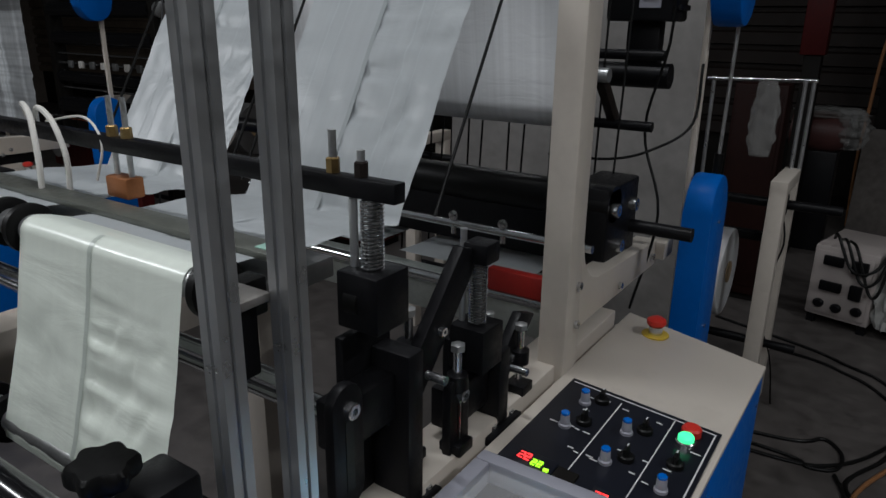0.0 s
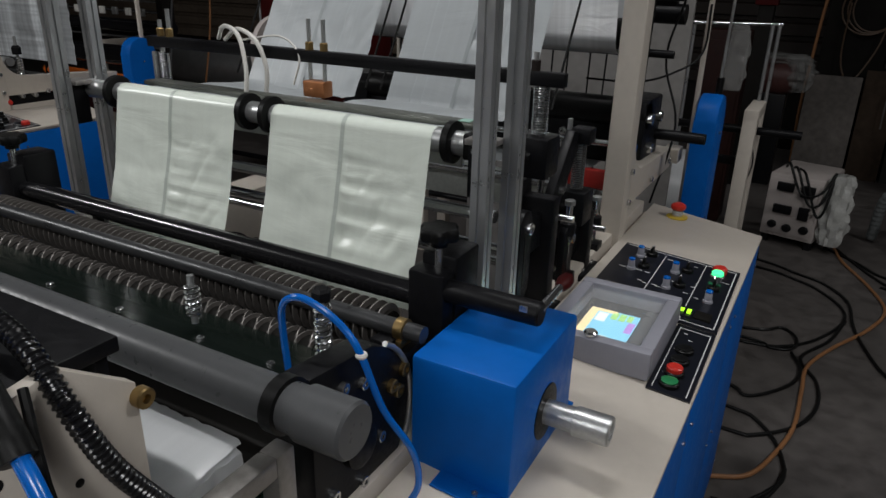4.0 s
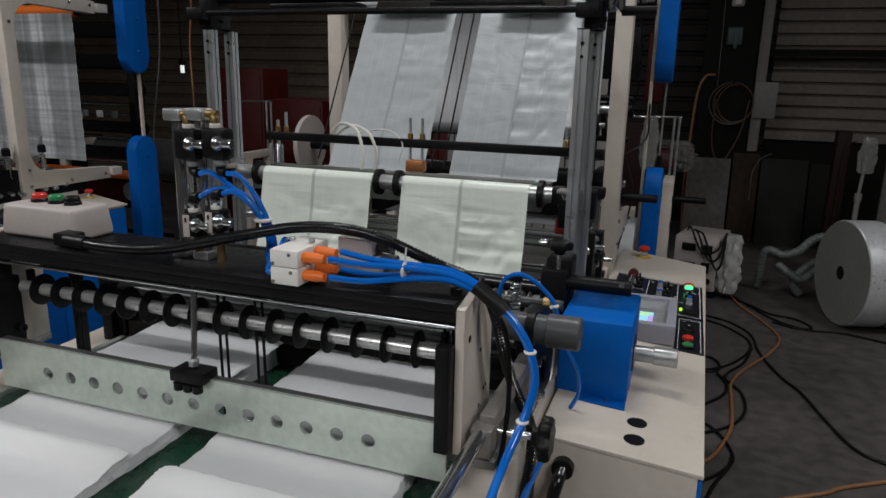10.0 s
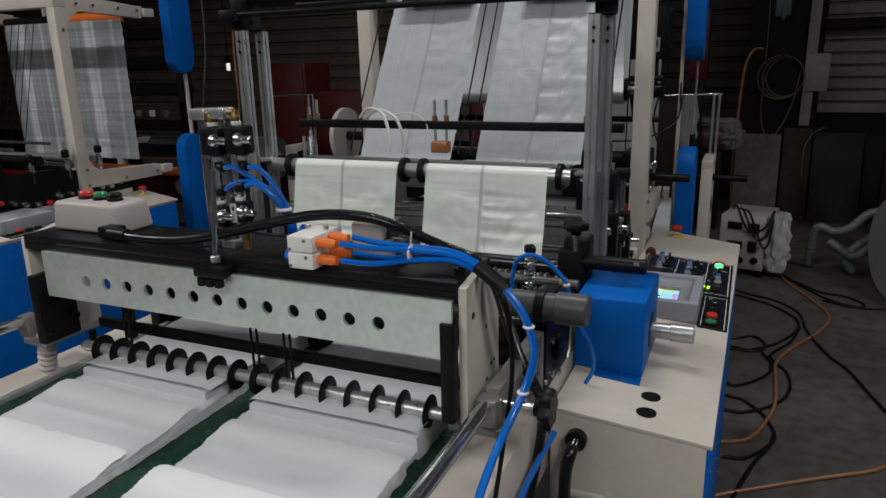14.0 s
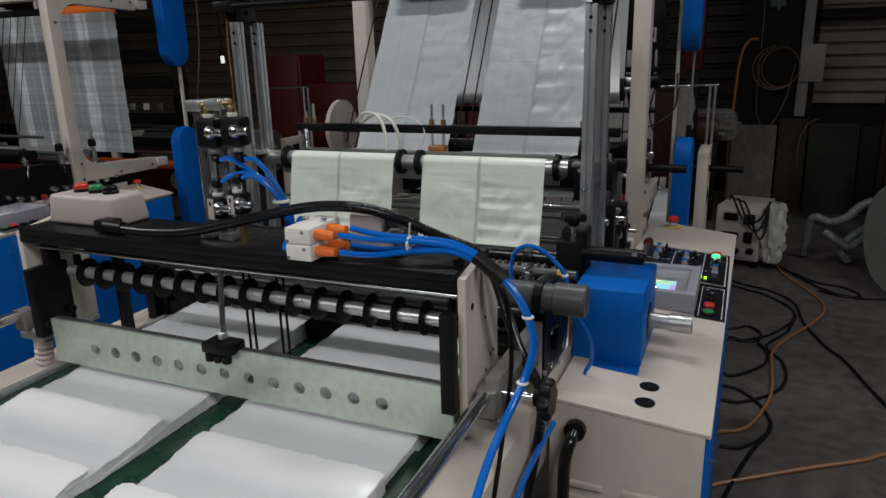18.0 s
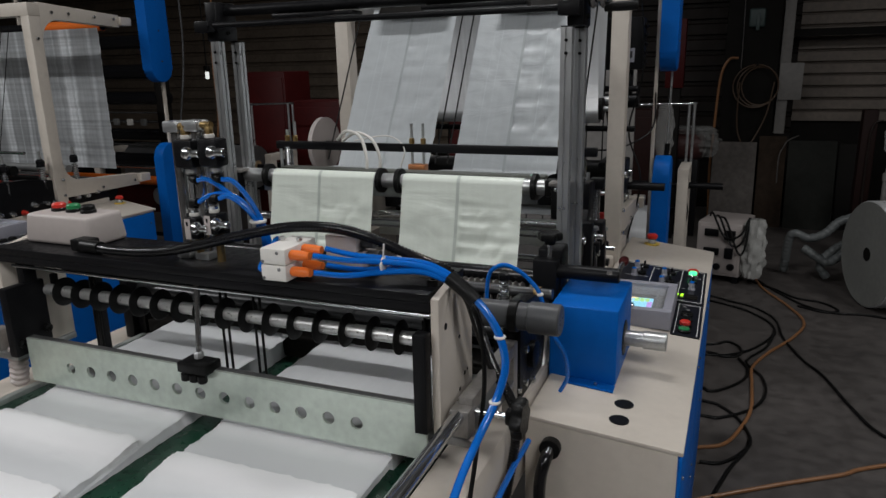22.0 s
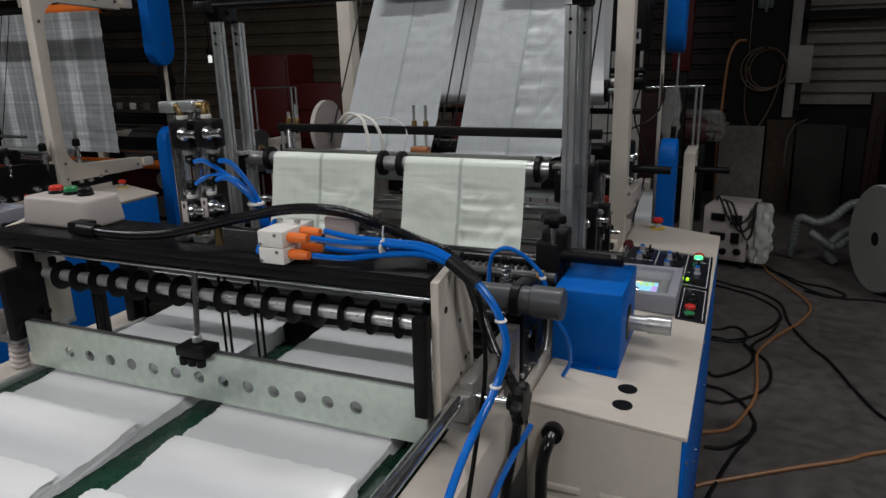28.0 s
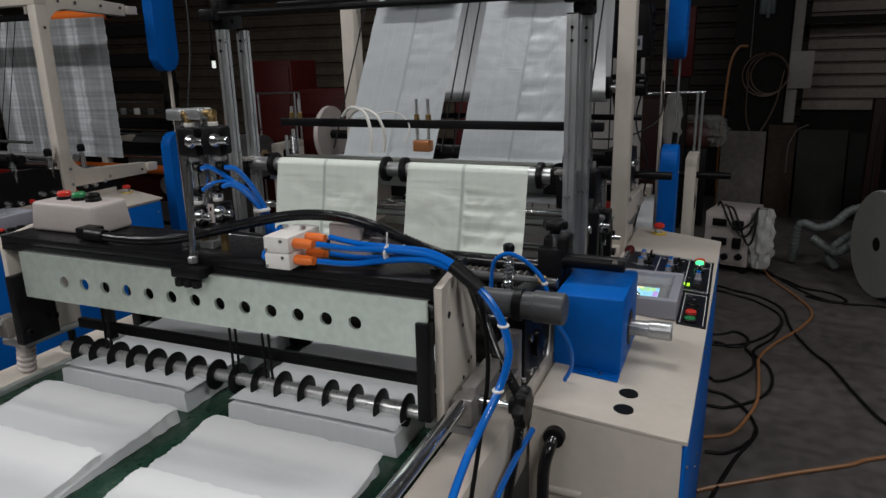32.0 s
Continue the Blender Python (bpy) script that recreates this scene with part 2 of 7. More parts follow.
def film_material(name, base, rough, sheen_lines=0.0, translucent=0.25, crease=0.5, crease_scale=18.0):
    """Thin plastic film: milky, glossy, a little see-through, with fine creases across the web."""
    m = bpy.data.materials.new(name)
    m.use_nodes = True
    n, l = m.node_tree.nodes, m.node_tree.links
    b, out = n["Principled BSDF"], n["Material Output"]
    co = n.new("ShaderNodeTexCoord")
    stretch = n.new("ShaderNodeMapping")
    stretch.inputs["Scale"].default_value = (0.5, 1.0, 1.6)
    l.new(co.outputs["Object"], stretch.inputs["Vector"])
    tex = n.new("ShaderNodeTexNoise")
    tex.inputs["Scale"].default_value, tex.inputs["Detail"].default_value, tex.inputs["Distortion"].default_value = crease_scale, 5, 0.8
    l.new(stretch.outputs[0], tex.inputs["Vector"])
    bp = n.new("ShaderNodeBump")
    bp.inputs["Strength"].default_value, bp.inputs["Distance"].default_value = crease, 0.006
    l.new(tex.outputs["Fac"], bp.inputs["Height"])
    l.new(bp.outputs[0], b.inputs["Normal"])
    lines = n.new("ShaderNodeMapping")
    lines.inputs["Scale"].default_value = (60.0, 0.4, 0.4)
    l.new(co.outputs["Object"], lines.inputs["Vector"])
    streak = n.new("ShaderNodeTexNoise")
    streak.inputs["Scale"].default_value, streak.inputs["Detail"].default_value = 1.0, 4
    l.new(lines.outputs[0], streak.inputs["Vector"])
    rng = n.new("ShaderNodeMapRange")
    rng.inputs["From Min"].default_value, rng.inputs["From Max"].default_value = 0.3, 0.7
    rng.inputs["To Min"].default_value, rng.inputs["To Max"].default_value = 0.93 - sheen_lines, 1.03
    l.new(streak.outputs["Fac"], rng.inputs["Value"])
    sc = n.new("ShaderNodeVectorMath")
    sc.operation = "SCALE"
    sc.inputs[0].default_value = base
    l.new(rng.outputs[0], sc.inputs["Scale"])
    l.new(sc.outputs[0], b.inputs["Base Color"])
    b.inputs["Roughness"].default_value = rough
    tr = n.new("ShaderNodeBsdfTranslucent")
    tr.inputs["Color"].default_value = (*base, 1)
    l.new(bp.outputs[0], tr.inputs["Normal"])
    mix = n.new("ShaderNodeMixShader")
    mix.inputs["Fac"].default_value = translucent
    l.new(b.outputs[0], mix.inputs[1])
    l.new(tr.outputs[0], mix.inputs[2])
    l.new(mix.outputs[0], out.inputs["Surface"])
    return m


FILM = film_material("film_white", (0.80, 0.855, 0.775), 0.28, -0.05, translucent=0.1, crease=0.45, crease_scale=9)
# Same film on its upper runs, the weaker light put into a greyer colour.
FILMB = film_material("film_shaded", (0.50, 0.53, 0.545), 0.36, -0.03, crease=0.6, crease_scale=8)
FILMD = film_material("film_loop", (0.60, 0.61, 0.62), 0.3, 0.15, crease=0.3)
STACKM = film_material("film_stack", (0.66, 0.675, 0.685), 0.28, -0.04, translucent=0.1, crease=0.28, crease_scale=10)


def checked_film():
    """Silvery woven film: broad bright lengthwise stripes crossed by fine weft lines."""
    m = film_material("film_checked", (0.62, 0.65, 0.67), 0.3, 0.2, crease=0.35, crease_scale=6)
    n, l = m.node_tree.nodes, m.node_tree.links
    b = n["Principled BSDF"]
    co = n.new("ShaderNodeTexCoord")
    value = None
    for scale, lo, hi, low, high in (((7.0, 0.0, 0.15), 0.50, 0.62, 0.62, 1.25), ((45.0, 0.0, 0.3), 0.35, 0.65, 0.75, 1.1), ((0.5, 0.0, 55.0), 0.35, 0.65, 0.72, 1.1), ((1.2, 0.0, 4.0), 0.4, 0.65, 0.75, 1.1)):
        mp = n.new("ShaderNodeMapping")
        mp.inputs["Scale"].default_value = scale
        l.new(co.outputs["Object"], mp.inputs["Vector"])
        tex = n.new("ShaderNodeTexNoise")
        tex.inputs["Scale"].default_value, tex.inputs["Detail"].default_value = 1.0, 3
        l.new(mp.outputs[0], tex.inputs["Vector"])
        rng = n.new("ShaderNodeMapRange")
        for key, v in (("From Min", lo), ("From Max", hi), ("To Min", low), ("To Max", high)):
            rng.inputs[key].default_value = v
        l.new(tex.outputs["Fac"], rng.inputs["Value"])
        if value is None:
            value = rng.outputs[0]
        else:
            mul = n.new("ShaderNodeMath")
            mul.operation = "MULTIPLY"
            l.new(value, mul.inputs[0])
            l.new(rng.outputs[0], mul.inputs[1])
            value = mul.outputs[0]
    sc = n.new("ShaderNodeVectorMath")
    sc.operation = "SCALE"
    sc.inputs[0].default_value = (0.72, 0.75, 0.77)
    l.new(value, sc.inputs["Scale"])
    l.new(sc.outputs[0], b.inputs["Base Color"])
    return m


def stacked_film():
    """Bags on the belt: whiter welded ends with the ridge's brighter light put into the colour, and greyer thin film
    elsewhere.
    """
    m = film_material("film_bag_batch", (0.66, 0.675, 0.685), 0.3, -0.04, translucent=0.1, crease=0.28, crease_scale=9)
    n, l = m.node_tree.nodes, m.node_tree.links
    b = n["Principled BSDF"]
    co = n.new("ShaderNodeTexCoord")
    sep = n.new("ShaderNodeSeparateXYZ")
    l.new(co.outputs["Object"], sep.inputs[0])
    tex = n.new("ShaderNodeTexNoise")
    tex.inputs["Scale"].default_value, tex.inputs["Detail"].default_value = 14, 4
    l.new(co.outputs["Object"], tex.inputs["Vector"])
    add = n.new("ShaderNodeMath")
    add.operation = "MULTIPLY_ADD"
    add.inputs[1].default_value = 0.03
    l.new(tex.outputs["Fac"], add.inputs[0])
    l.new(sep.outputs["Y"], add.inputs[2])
    # Ramp along the bag: brightness of the raised far ridge, painted in.
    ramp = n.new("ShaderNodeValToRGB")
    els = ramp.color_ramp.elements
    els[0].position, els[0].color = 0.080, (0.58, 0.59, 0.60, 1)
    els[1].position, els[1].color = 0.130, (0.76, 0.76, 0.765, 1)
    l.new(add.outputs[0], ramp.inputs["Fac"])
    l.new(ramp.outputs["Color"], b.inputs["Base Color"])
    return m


FILMP = checked_film()
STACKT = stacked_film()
FOLD = film_material("film_fold", (0.545, 0.58, 0.595), 0.32, crease=0.1)
# Seam tone for the dimmed upper film.
FOLDLINE = film_material("film_fold_dark", (0.40, 0.43, 0.44), 0.4, crease=0.1)
SEAM = film_material("film_seam", (0.60, 0.65, 0.60), 0.3, crease=0.2)

# ---- building helpers ----
ORIGIN = {}


def mesh_object(name, bm, mat, sharp=32):
    data = bpy.data.meshes.new(name)
    bmesh.ops.recalc_face_normals(bm, faces=bm.faces)
    bm.to_mesh(data)
    bm.free()
    data.shade_smooth()
    data.set_sharp_from_angle(angle=radians(sharp))
    data.materials.append(mat)
    return new(name, data)


def thing(name, loc, label, category, group="", kind=""):
    """An empty at the base of a thing; its parts hang on it."""
    e = new(name)
    e.empty_display_size = 0.05
    e.location = loc
    ORIGIN[e] = Vector(loc)
    return tagged(e, label, category, group, kind)


def part(name, bm, mat, parent, label="", sharp=32):
    """Links a bmesh, made in world places, as one mesh under a thing or part."""
    base = ORIGIN[parent]
    bmesh.ops.translate(bm, verts=bm.verts, vec=-base)
    ob = mesh_object(name, bm, mat, sharp)
    ob.parent = parent
    ORIGIN[ob] = base
    if label:
        ob["label"] = label
    return ob


def solo(name, bm, mat, loc, label, category, group="", kind="", sharp=32):
    """A thing of one mesh."""
    bmesh.ops.translate(bm, verts=bm.verts, vec=-Vector(loc))
    ob = mesh_object(name, bm, mat, sharp)
    ob.location = loc
    ORIGIN[ob] = Vector(loc)
    return tagged(ob, label, category, group, kind)


def box(x0, y0, z0, x1, y1, z1, bevel=0.0, bm=None, segments=2):
    """A box between two corners, its edges rounded by bevel."""
    b = bmesh.new()
    bmesh.ops.create_cube(b, size=1.0)
    c = Vector(((x0 + x1) / 2, (y0 + y1) / 2, (z0 + z1) / 2))
    for v in b.verts:
        v.co = Vector((v.co.x * abs(x1 - x0), v.co.y * abs(y1 - y0), v.co.z * abs(z1 - z0))) + c
    if bevel:
        bmesh.ops.bevel(b, geom=b.edges[:], offset=bevel, segments=segments, profile=0.5, affect="EDGES")
    return merge(bm, b)


def merge(bm, b):
    if bm is None:
        return b
    tmp = bpy.data.meshes.new("tmp")
    b.to_mesh(tmp)
    b.free()
    bm.from_mesh(tmp)
    bpy.data.meshes.remove(tmp)
    return bm


def prism(points, lo, hi, axis="x", bevel=0.0, bm=None):
    """A plate with the outline given (two coordinates a point), from lo to hi along the axis."""
    b = bmesh.new()
    def at(p, h):
        return {"x": (h, p[0], p[1]), "y": (p[0], h, p[1]), "z": (p[0], p[1], h)}[axis]
    low = [b.verts.new(at(p, lo)) for p in points]
    top = [b.verts.new(at(p, hi)) for p in points]
    k = len(points)
    b.faces.new(low)
    b.faces.new(top[::-1])
    for i in range(k):
        b.faces.new((low[i], top[i], top[(i + 1) % k], low[(i + 1) % k]))
    if bevel:
        bmesh.ops.bevel(b, geom=b.edges[:], offset=bevel, segments=2, profile=0.5, affect="EDGES")
    return merge(bm, b)


def sweep(points, radius, bm=None, sides=12, smooth=0, ribs=None):
    """A round bar or hose along points; smooth: steps of a curve through them; ribs: (spacing, depth) of a corrugated hose."""
    pts = [Vector(p) for p in points]
    if smooth:
        ext = [pts[0] * 2 - pts[1]] + pts + [pts[-1] * 2 - pts[-2]]
        out = []
        for i in range(1, len(ext) - 2):
            p0, p1, p2, p3 = ext[i - 1:i + 3]
            for s in range(smooth):
                t = s / smooth
                out.append(0.5 * (2 * p1 + (p2 - p0) * t + (2 * p0 - 5 * p1 + 4 * p2 - p3) * t * t + (3 * p1 - p0 - 3 * p2 + p3) * t ** 3))
        out.append(pts[-1])
        pts = out
    radii = [radius] * len(pts)
    if ribs:
        step = ribs[0] / 4
        fine, run = [pts[0]], 0.0
        for a, c in zip(pts, pts[1:]):
            k = max(1, int((c - a).length / step))
            for j in range(1, k + 1):
                fine.append(a.lerp(c, j / k))
        pts = fine
        radii = [radius - (ribs[1] if i % 4 in (0, 1) else 0.0) for i in range(len(pts))]
    b = bmesh.new()
    rings, side = [], None
    for i, p in enumerate(pts):
        d = (pts[min(i + 1, len(pts) - 1)] - pts[max(i - 1, 0)]).normalized()
        if side is None:
            side = d.orthogonal().normalized()
        side = (side - d * side.dot(d)).normalized()
        up = d.cross(side)
        rings.append([b.verts.new(p + (side * math.cos(a) + up * math.sin(a)) * radii[i])
                      for a in [2 * math.pi * k / sides for k in range(sides)]])
    for r0, r1 in zip(rings, rings[1:]):
        for k in range(sides):
            b.faces.new((r0[k], r0[(k + 1) % sides], r1[(k + 1) % sides], r1[k]))
    b.faces.new(rings[0][::-1])
    b.faces.new(rings[-1])
    return merge(bm, b)


def rod(p, q, radius, bm=None, sides=20):
    return sweep([p, q], radius, bm, sides)


def lathe(profile, centre, axis="z", bm=None, sides=28):
    """A turned shape: (radius, height) pairs along the axis from the centre."""
    b = bmesh.new()
    c = Vector(centre)
    def at(r, h, a):
        u, w = r * math.cos(a), r * math.sin(a)
        return c + Vector({"x": (h, u, w), "y": (u, h, w), "z": (u, w, h)}[axis])
    rings = [[b.verts.new(at(r, h, 2 * math.pi * k / sides)) for k in range(sides)] for r, h in profile]
    for r0, r1 in zip(rings, rings[1:]):
        for k in range(sides):
            b.faces.new((r0[k], r0[(k + 1) % sides], r1[(k + 1) % sides], r1[k]))
    b.faces.new(rings[0][::-1])
    b.faces.new(rings[-1])
    return merge(bm, b)


def coil(p, q, radius, wire, turns, bm=None):
    """A helical spring between two points on one upright line."""
    p, q = Vector(p), Vector(q)
    pts = [p.lerp(q, i / (turns * 12)) + Vector((math.cos(i * math.pi / 6) * radius, math.sin(i * math.pi / 6) * radius, 0)) for i in range(turns * 12 + 1)]
    return sweep(pts, wire, bm, 6)


def sheet(grid, bm=None):
    """A surface through rows of points."""
    b = bmesh.new()
    rows = [[b.verts.new(p) for p in row] for row in grid]
    for r0, r1 in zip(rows, rows[1:]):
        for i in range(len(r0) - 1):
            b.faces.new((r0[i], r0[i + 1], r1[i + 1], r1[i]))
    return merge(bm, b)


def bolt(x, y, z, axis, size, parent, mat=None, name="bolt"):
    """A socket screw's head."""
    s = 1 if size > 0 else -1
    r = abs(size)
    return part(name, lathe([(r, 0), (r, s * r * 0.9), (r * 0.85, s * r), (r * 0.45, s * r), (r * 0.4, s * r * 0.4)], (x, y, z), axis, sides=12), mat or CHROME, parent)


def star_knob(x, y, z, axis, r, h, parent):
    """A black five-lobed clamping knob."""
    b = bmesh.new()
    n, lobes = 60, 6
    def at(rr, hh, a):
        u, w = rr * math.cos(a), rr * math.sin(a)
        return Vector((x, y, z)) + Vector({"x": (hh, u, w), "y": (u, hh, w), "z": (u, w, hh)}[axis])
    rings = []
    for scale, hh in ((0.45, 0), (0.5, h * 0.3), (0.93, h * 0.38), (1.0, h * 0.5), (1.0, h * 0.85), (0.9, h), (0.3, h * 1.02)):
        rings.append([b.verts.new(at(r * scale * (1 + 0.11 * math.cos(lobes * 2 * math.pi * k / n) * (scale > 0.6)), hh, 2 * math.pi * k / n)) for k in range(n)])
    for r0, r1 in zip(rings, rings[1:]):
        for k in range(n):
            b.faces.new((r0[k], r0[(k + 1) % n], r1[(k + 1) % n], r1[k]))
    b.faces.new(rings[0][::-1])
    b.faces.new(rings[-1])
    return part("knob", b, RUBBER, parent, "black lobed clamping knob")

# ---- the hall ----
def hall():
    floor = solo("floor", box(-14, -9, -0.2, 8, 9, 0.0), CONCRETE, (0, 0, 0), "worn dark grey concrete workshop floor", "floor", kind="structure")
    ceiling = solo("ceiling", box(-14, -9, 5.2, 8, 9, 5.35), ROOFM, (0, 0, 5.2), "dark sheet metal roof of the workshop", "ceiling", kind="structure")
    wall_s = solo("wall_south", box(-14, -9.2, 0, 8, -9, 5.2), WALLM, (0, -9, 0), "plain dark workshop wall", "wall", kind="structure")
    wall_e = solo("wall_east", box(8, -9, 0, 8.2, 9, 5.2), WALLM, (8, 0, 0), "plain dark workshop wall", "wall", kind="structure")
    wall_w = solo("wall_west", box(-14.2, -9, 0, -14, 9, 5.2), WALLM, (-14, 0, 0), "plain dark workshop wall", "wall", kind="structure")
    # the far wall of horizontal corrugated sheet, in lengths between dark columns
    wall_n = thing("wall_north", (0, 7.0, 0), "brown corrugated sheet metal wall with horizontal ribs", "wall", kind="structure")
    part("backing", box(-14, 7.12, 0, 8, 7.3, 5.2), DARKM, wall_n)
    def ribs(x0, x1, z0, z1, pitch=0.13, depth=0.05, y=7.06, flat=0.62):
        prof, z = [], z0
        while z < z1:
            prof += [(y, z), (y, z + pitch * flat), (y + depth, z + pitch * (flat + 0.1)), (y + depth, z + pitch * 0.93)]
            z += pitch
        return sheet([[(x0, yy, zz), (x1, yy, zz)] for yy, zz in prof])
    x = -14.0
    while x < 7.9:
        w = 2.9
        if not (-0.9 < x + w / 2 < 0.2):
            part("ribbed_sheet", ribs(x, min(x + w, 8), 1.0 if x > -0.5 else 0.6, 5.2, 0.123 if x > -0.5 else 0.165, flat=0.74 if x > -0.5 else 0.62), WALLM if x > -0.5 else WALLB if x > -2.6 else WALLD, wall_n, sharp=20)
        x += w
    return floor


hall()

# ---- the bench with its controls ----
def bench_z(x):
    """Height of the bench top, which falls a little towards the operator."""
    return 0.927 - 0.081 * (x + 0.44)


BX0, BX1, BY0, BY1 = -0.48, -0.150, -0.084, 1.50


def bench_edge(y):
    """The bench's outer edge, which runs a little askew to the line."""
    return -0.172 + 0.0141 * (y - BY0)


def control_bench():
    e = thing("control_bench", ((BX0 + BX1) / 2, 0.7, 0), "beige and blue steel machine bench beside the bag line", "bench", "machine benches")
    b = bmesh.new()
    outline = [(BX0, BY0), (bench_edge(BY0), BY0), (bench_edge(1.475), 1.475), (BX0 + 0.01, BY1 + 0.03)]
    low = [b.verts.new((x, y, bench_z(x) - 0.010)) for x, y in outline]
    top = [b.verts.new((x, y, bench_z(x))) for x, y in outline]
    b.faces.new(low[::-1])
    b.faces.new(top)
    for i in range(4):
        b.faces.new((low[i], low[(i + 1) % 4], top[(i + 1) % 4], top[i]))
    bmesh.ops.bevel(b, geom=b.edges[:], offset=0.003, segments=2, profile=0.5, affect="EDGES")
    part("top", b, BEIGE, e, "smooth beige painted top")
    body = box(BX0 + 0.001, BY0 + 0.001, 0.06, BX1 - 0.010, 1.465, 0.890)
    for v in body.verts:
        if v.co.x > -0.3:
            v.co.x = bench_edge(v.co.y) - 0.010
        if v.co.z > 0.5:
            v.co.z = bench_z(v.co.x) - 0.0095
    bmesh.ops.bevel(body, geom=body.edges[:], offset=0.002, segments=2, profile=0.5, affect="EDGES")
    part("body", body, BEIGE, e)
    for y0, y1 in ((BY0 + 0.008, 0.535), (0.54, 1.03), (1.035, 1.46)):
        skin = box(-0.012, y0, 0.09, -0.002, y1, 0.886, 0.002)
        for v in skin.verts:
            v.co.x += bench_edge(v.co.y)
        side = part("side_panel", skin, BLUE, e, "blue painted side panel")
        for yy in (y0 + 0.03, y1 - 0.03):
            for zz in (0.16, 0.5, 0.83):
                bolt(bench_edge(yy) - 0.002, yy, zz, "x", 0.004, side)
    part("plinth", box(BX0 + 0.02, BY0 + 0.03, 0, BX1 - 0.04, 1.40, 0.062), DARKM, e)
    for i in range(7):
        z = 0.752 - i * 0.033
        for xa, xb in ((-0.440, -0.368), (-0.328, -0.250)):
            part("louvre", prism([(BY0 + 0.003, z), (BY0 - 0.004, z - 0.004), (BY0 - 0.006, z - 0.014), (BY0 + 0.003, z - 0.017)], xa, xb, "x", 0.0015), BEIGE, e)
    # Black discs stand in for the dark inside of the holes.
    for y in (0.057, -0.016):
        part("hole", lathe([(0.0205, -0.001), (0.0205, 0.0012), (0.02, 0.0016)], (-0.302, y, bench_z(-0.302)), "z"), RUBBER, e, "black disc for the dark of an open hole in the top")
    return e


bench = control_bench()


def control_panel():
    """The switch panel set in the bench top; its face follows the top's slope."""
    e = thing("operator_console", (-0.31, 0.83, bench_z(-0.31)), "black control panel with knobs, digital displays and white print", "control panel", "control panels")
    def plate(name, x0, x1, y0, y1, h0, h1, mat, parent, bev=0.0):
        b = box(x0, y0, h0, x1, y1, h1, bev)
        for v in b.verts:
            v.co.z += bench_z(v.co.x)
        return part(name, b, mat, parent)
    face = plate("face", -0.447, -0.167, 0.79, 1.145, 0.0005, 0.004, PANEL, e)
    low = plate("face", -0.242, -0.167, 0.512, 0.782, 0.0005, 0.004, PANEL, e)
    for x0, x1, y0, y1 in ((-0.44, -0.175, 1.132, 1.1345), (-0.44, -0.175, 0.80, 0.8025), (-0.1765, -0.174, 0.80, 1.134), (-0.246, -0.244, 0.80, 1.13),
                           (-0.342, -0.34, 0.86, 1.12)):
        plate("printed_line", x0, x1, y0, y1, 0.0042, 0.0048, PRINT, face)
    for x0, x1, y0, y1 in ((-0.235, -0.233, 0.52, 0.77), (-0.176, -0.174, 0.52, 0.77), (-0.233, -0.176, 0.766, 0.768)):
        plate("printed_line", x0, x1, y0, y1, 0.0042, 0.0048, PRINT, low)
    random.seed(4)
    for i in range(26):
        x, y = random.uniform(-0.435, -0.19), random.choice((0.86, 0.93, 0.985, 1.05, 1.105)) + random.uniform(-0.006, 0.006)
        plate("caption_bar", x, x + random.uniform(0.008, 0.018), y, y + 0.003, 0.0042, 0.0046, PRINT, face)
    for i in range(10):
        x, y = random.uniform(-0.23, -0.20), 0.53 + i * 0.024
        plate("caption_bar", x, x + random.uniform(0.006, 0.012), y, y + 0.003, 0.0042, 0.0046, PRINT, low)
    for x, y in ((-0.395, 1.075), (-0.395, 0.985), (-0.302, 1.035), (-0.302, 0.935), (-0.208, 0.925)):
        z = bench_z(x) + 0.004
        k = part("selector_knob", lathe([(0.011, 0), (0.011, 0.005), (0.0085, 0.007), (0.008, 0.022), (0.0068, 0.0245)], (x, y, z), "z", sides=20), GREY, e, "grey knob with a blue cap")
        part("cap", lathe([(0.0078, 0), (0.0078, 0.003), (0.0064, 0.0045)], (x, y, z + 0.0240), "z", sides=18), HOSE, k)
    for x, y in ((-0.372, 1.10), (-0.372, 1.015), (-0.278, 1.06), (-0.278, 0.965), (-0.208, 1.0)):
        z = bench_z(x) + 0.004
        k = part("rotary_switch", lathe([(0.014, 0), (0.014, 0.008), (0.011, 0.010)], (x, y, z), "z", sides=20), RUBBER, e, "black rotary switch")
        part("grip", box(x - 0.003, y - 0.011, z + 0.009, x + 0.003, y + 0.011, z + 0.024, 0.0015), RUBBER, k)
        part("pointer", box(x - 0.0012, y + 0.002, z + 0.0242, x + 0.0012, y + 0.0105, z + 0.0248), PRINT, k)
    x, y = -0.211, 1.071
    lamp = part("push_button", lathe([(0.017, 0), (0.017, 0.008), (0.0145, 0.010)], (x, y, bench_z(x) + 0.004), "z"), CHROME, e, "lit green push button")
    part("lens", lathe([(0.0135, 0.008), (0.0135, 0.016), (0.011, 0.019), (0.004, 0.0205)], (x, y, bench_z(x) + 0.004), "z"), LEDG, lamp)
    stop = part("push_button", lathe([(0.017, 0), (0.017, 0.012), (0.0135, 0.016)], (-0.211, 1.108, bench_z(-0.211) + 0.004), "z"), RED, e, "red push button")
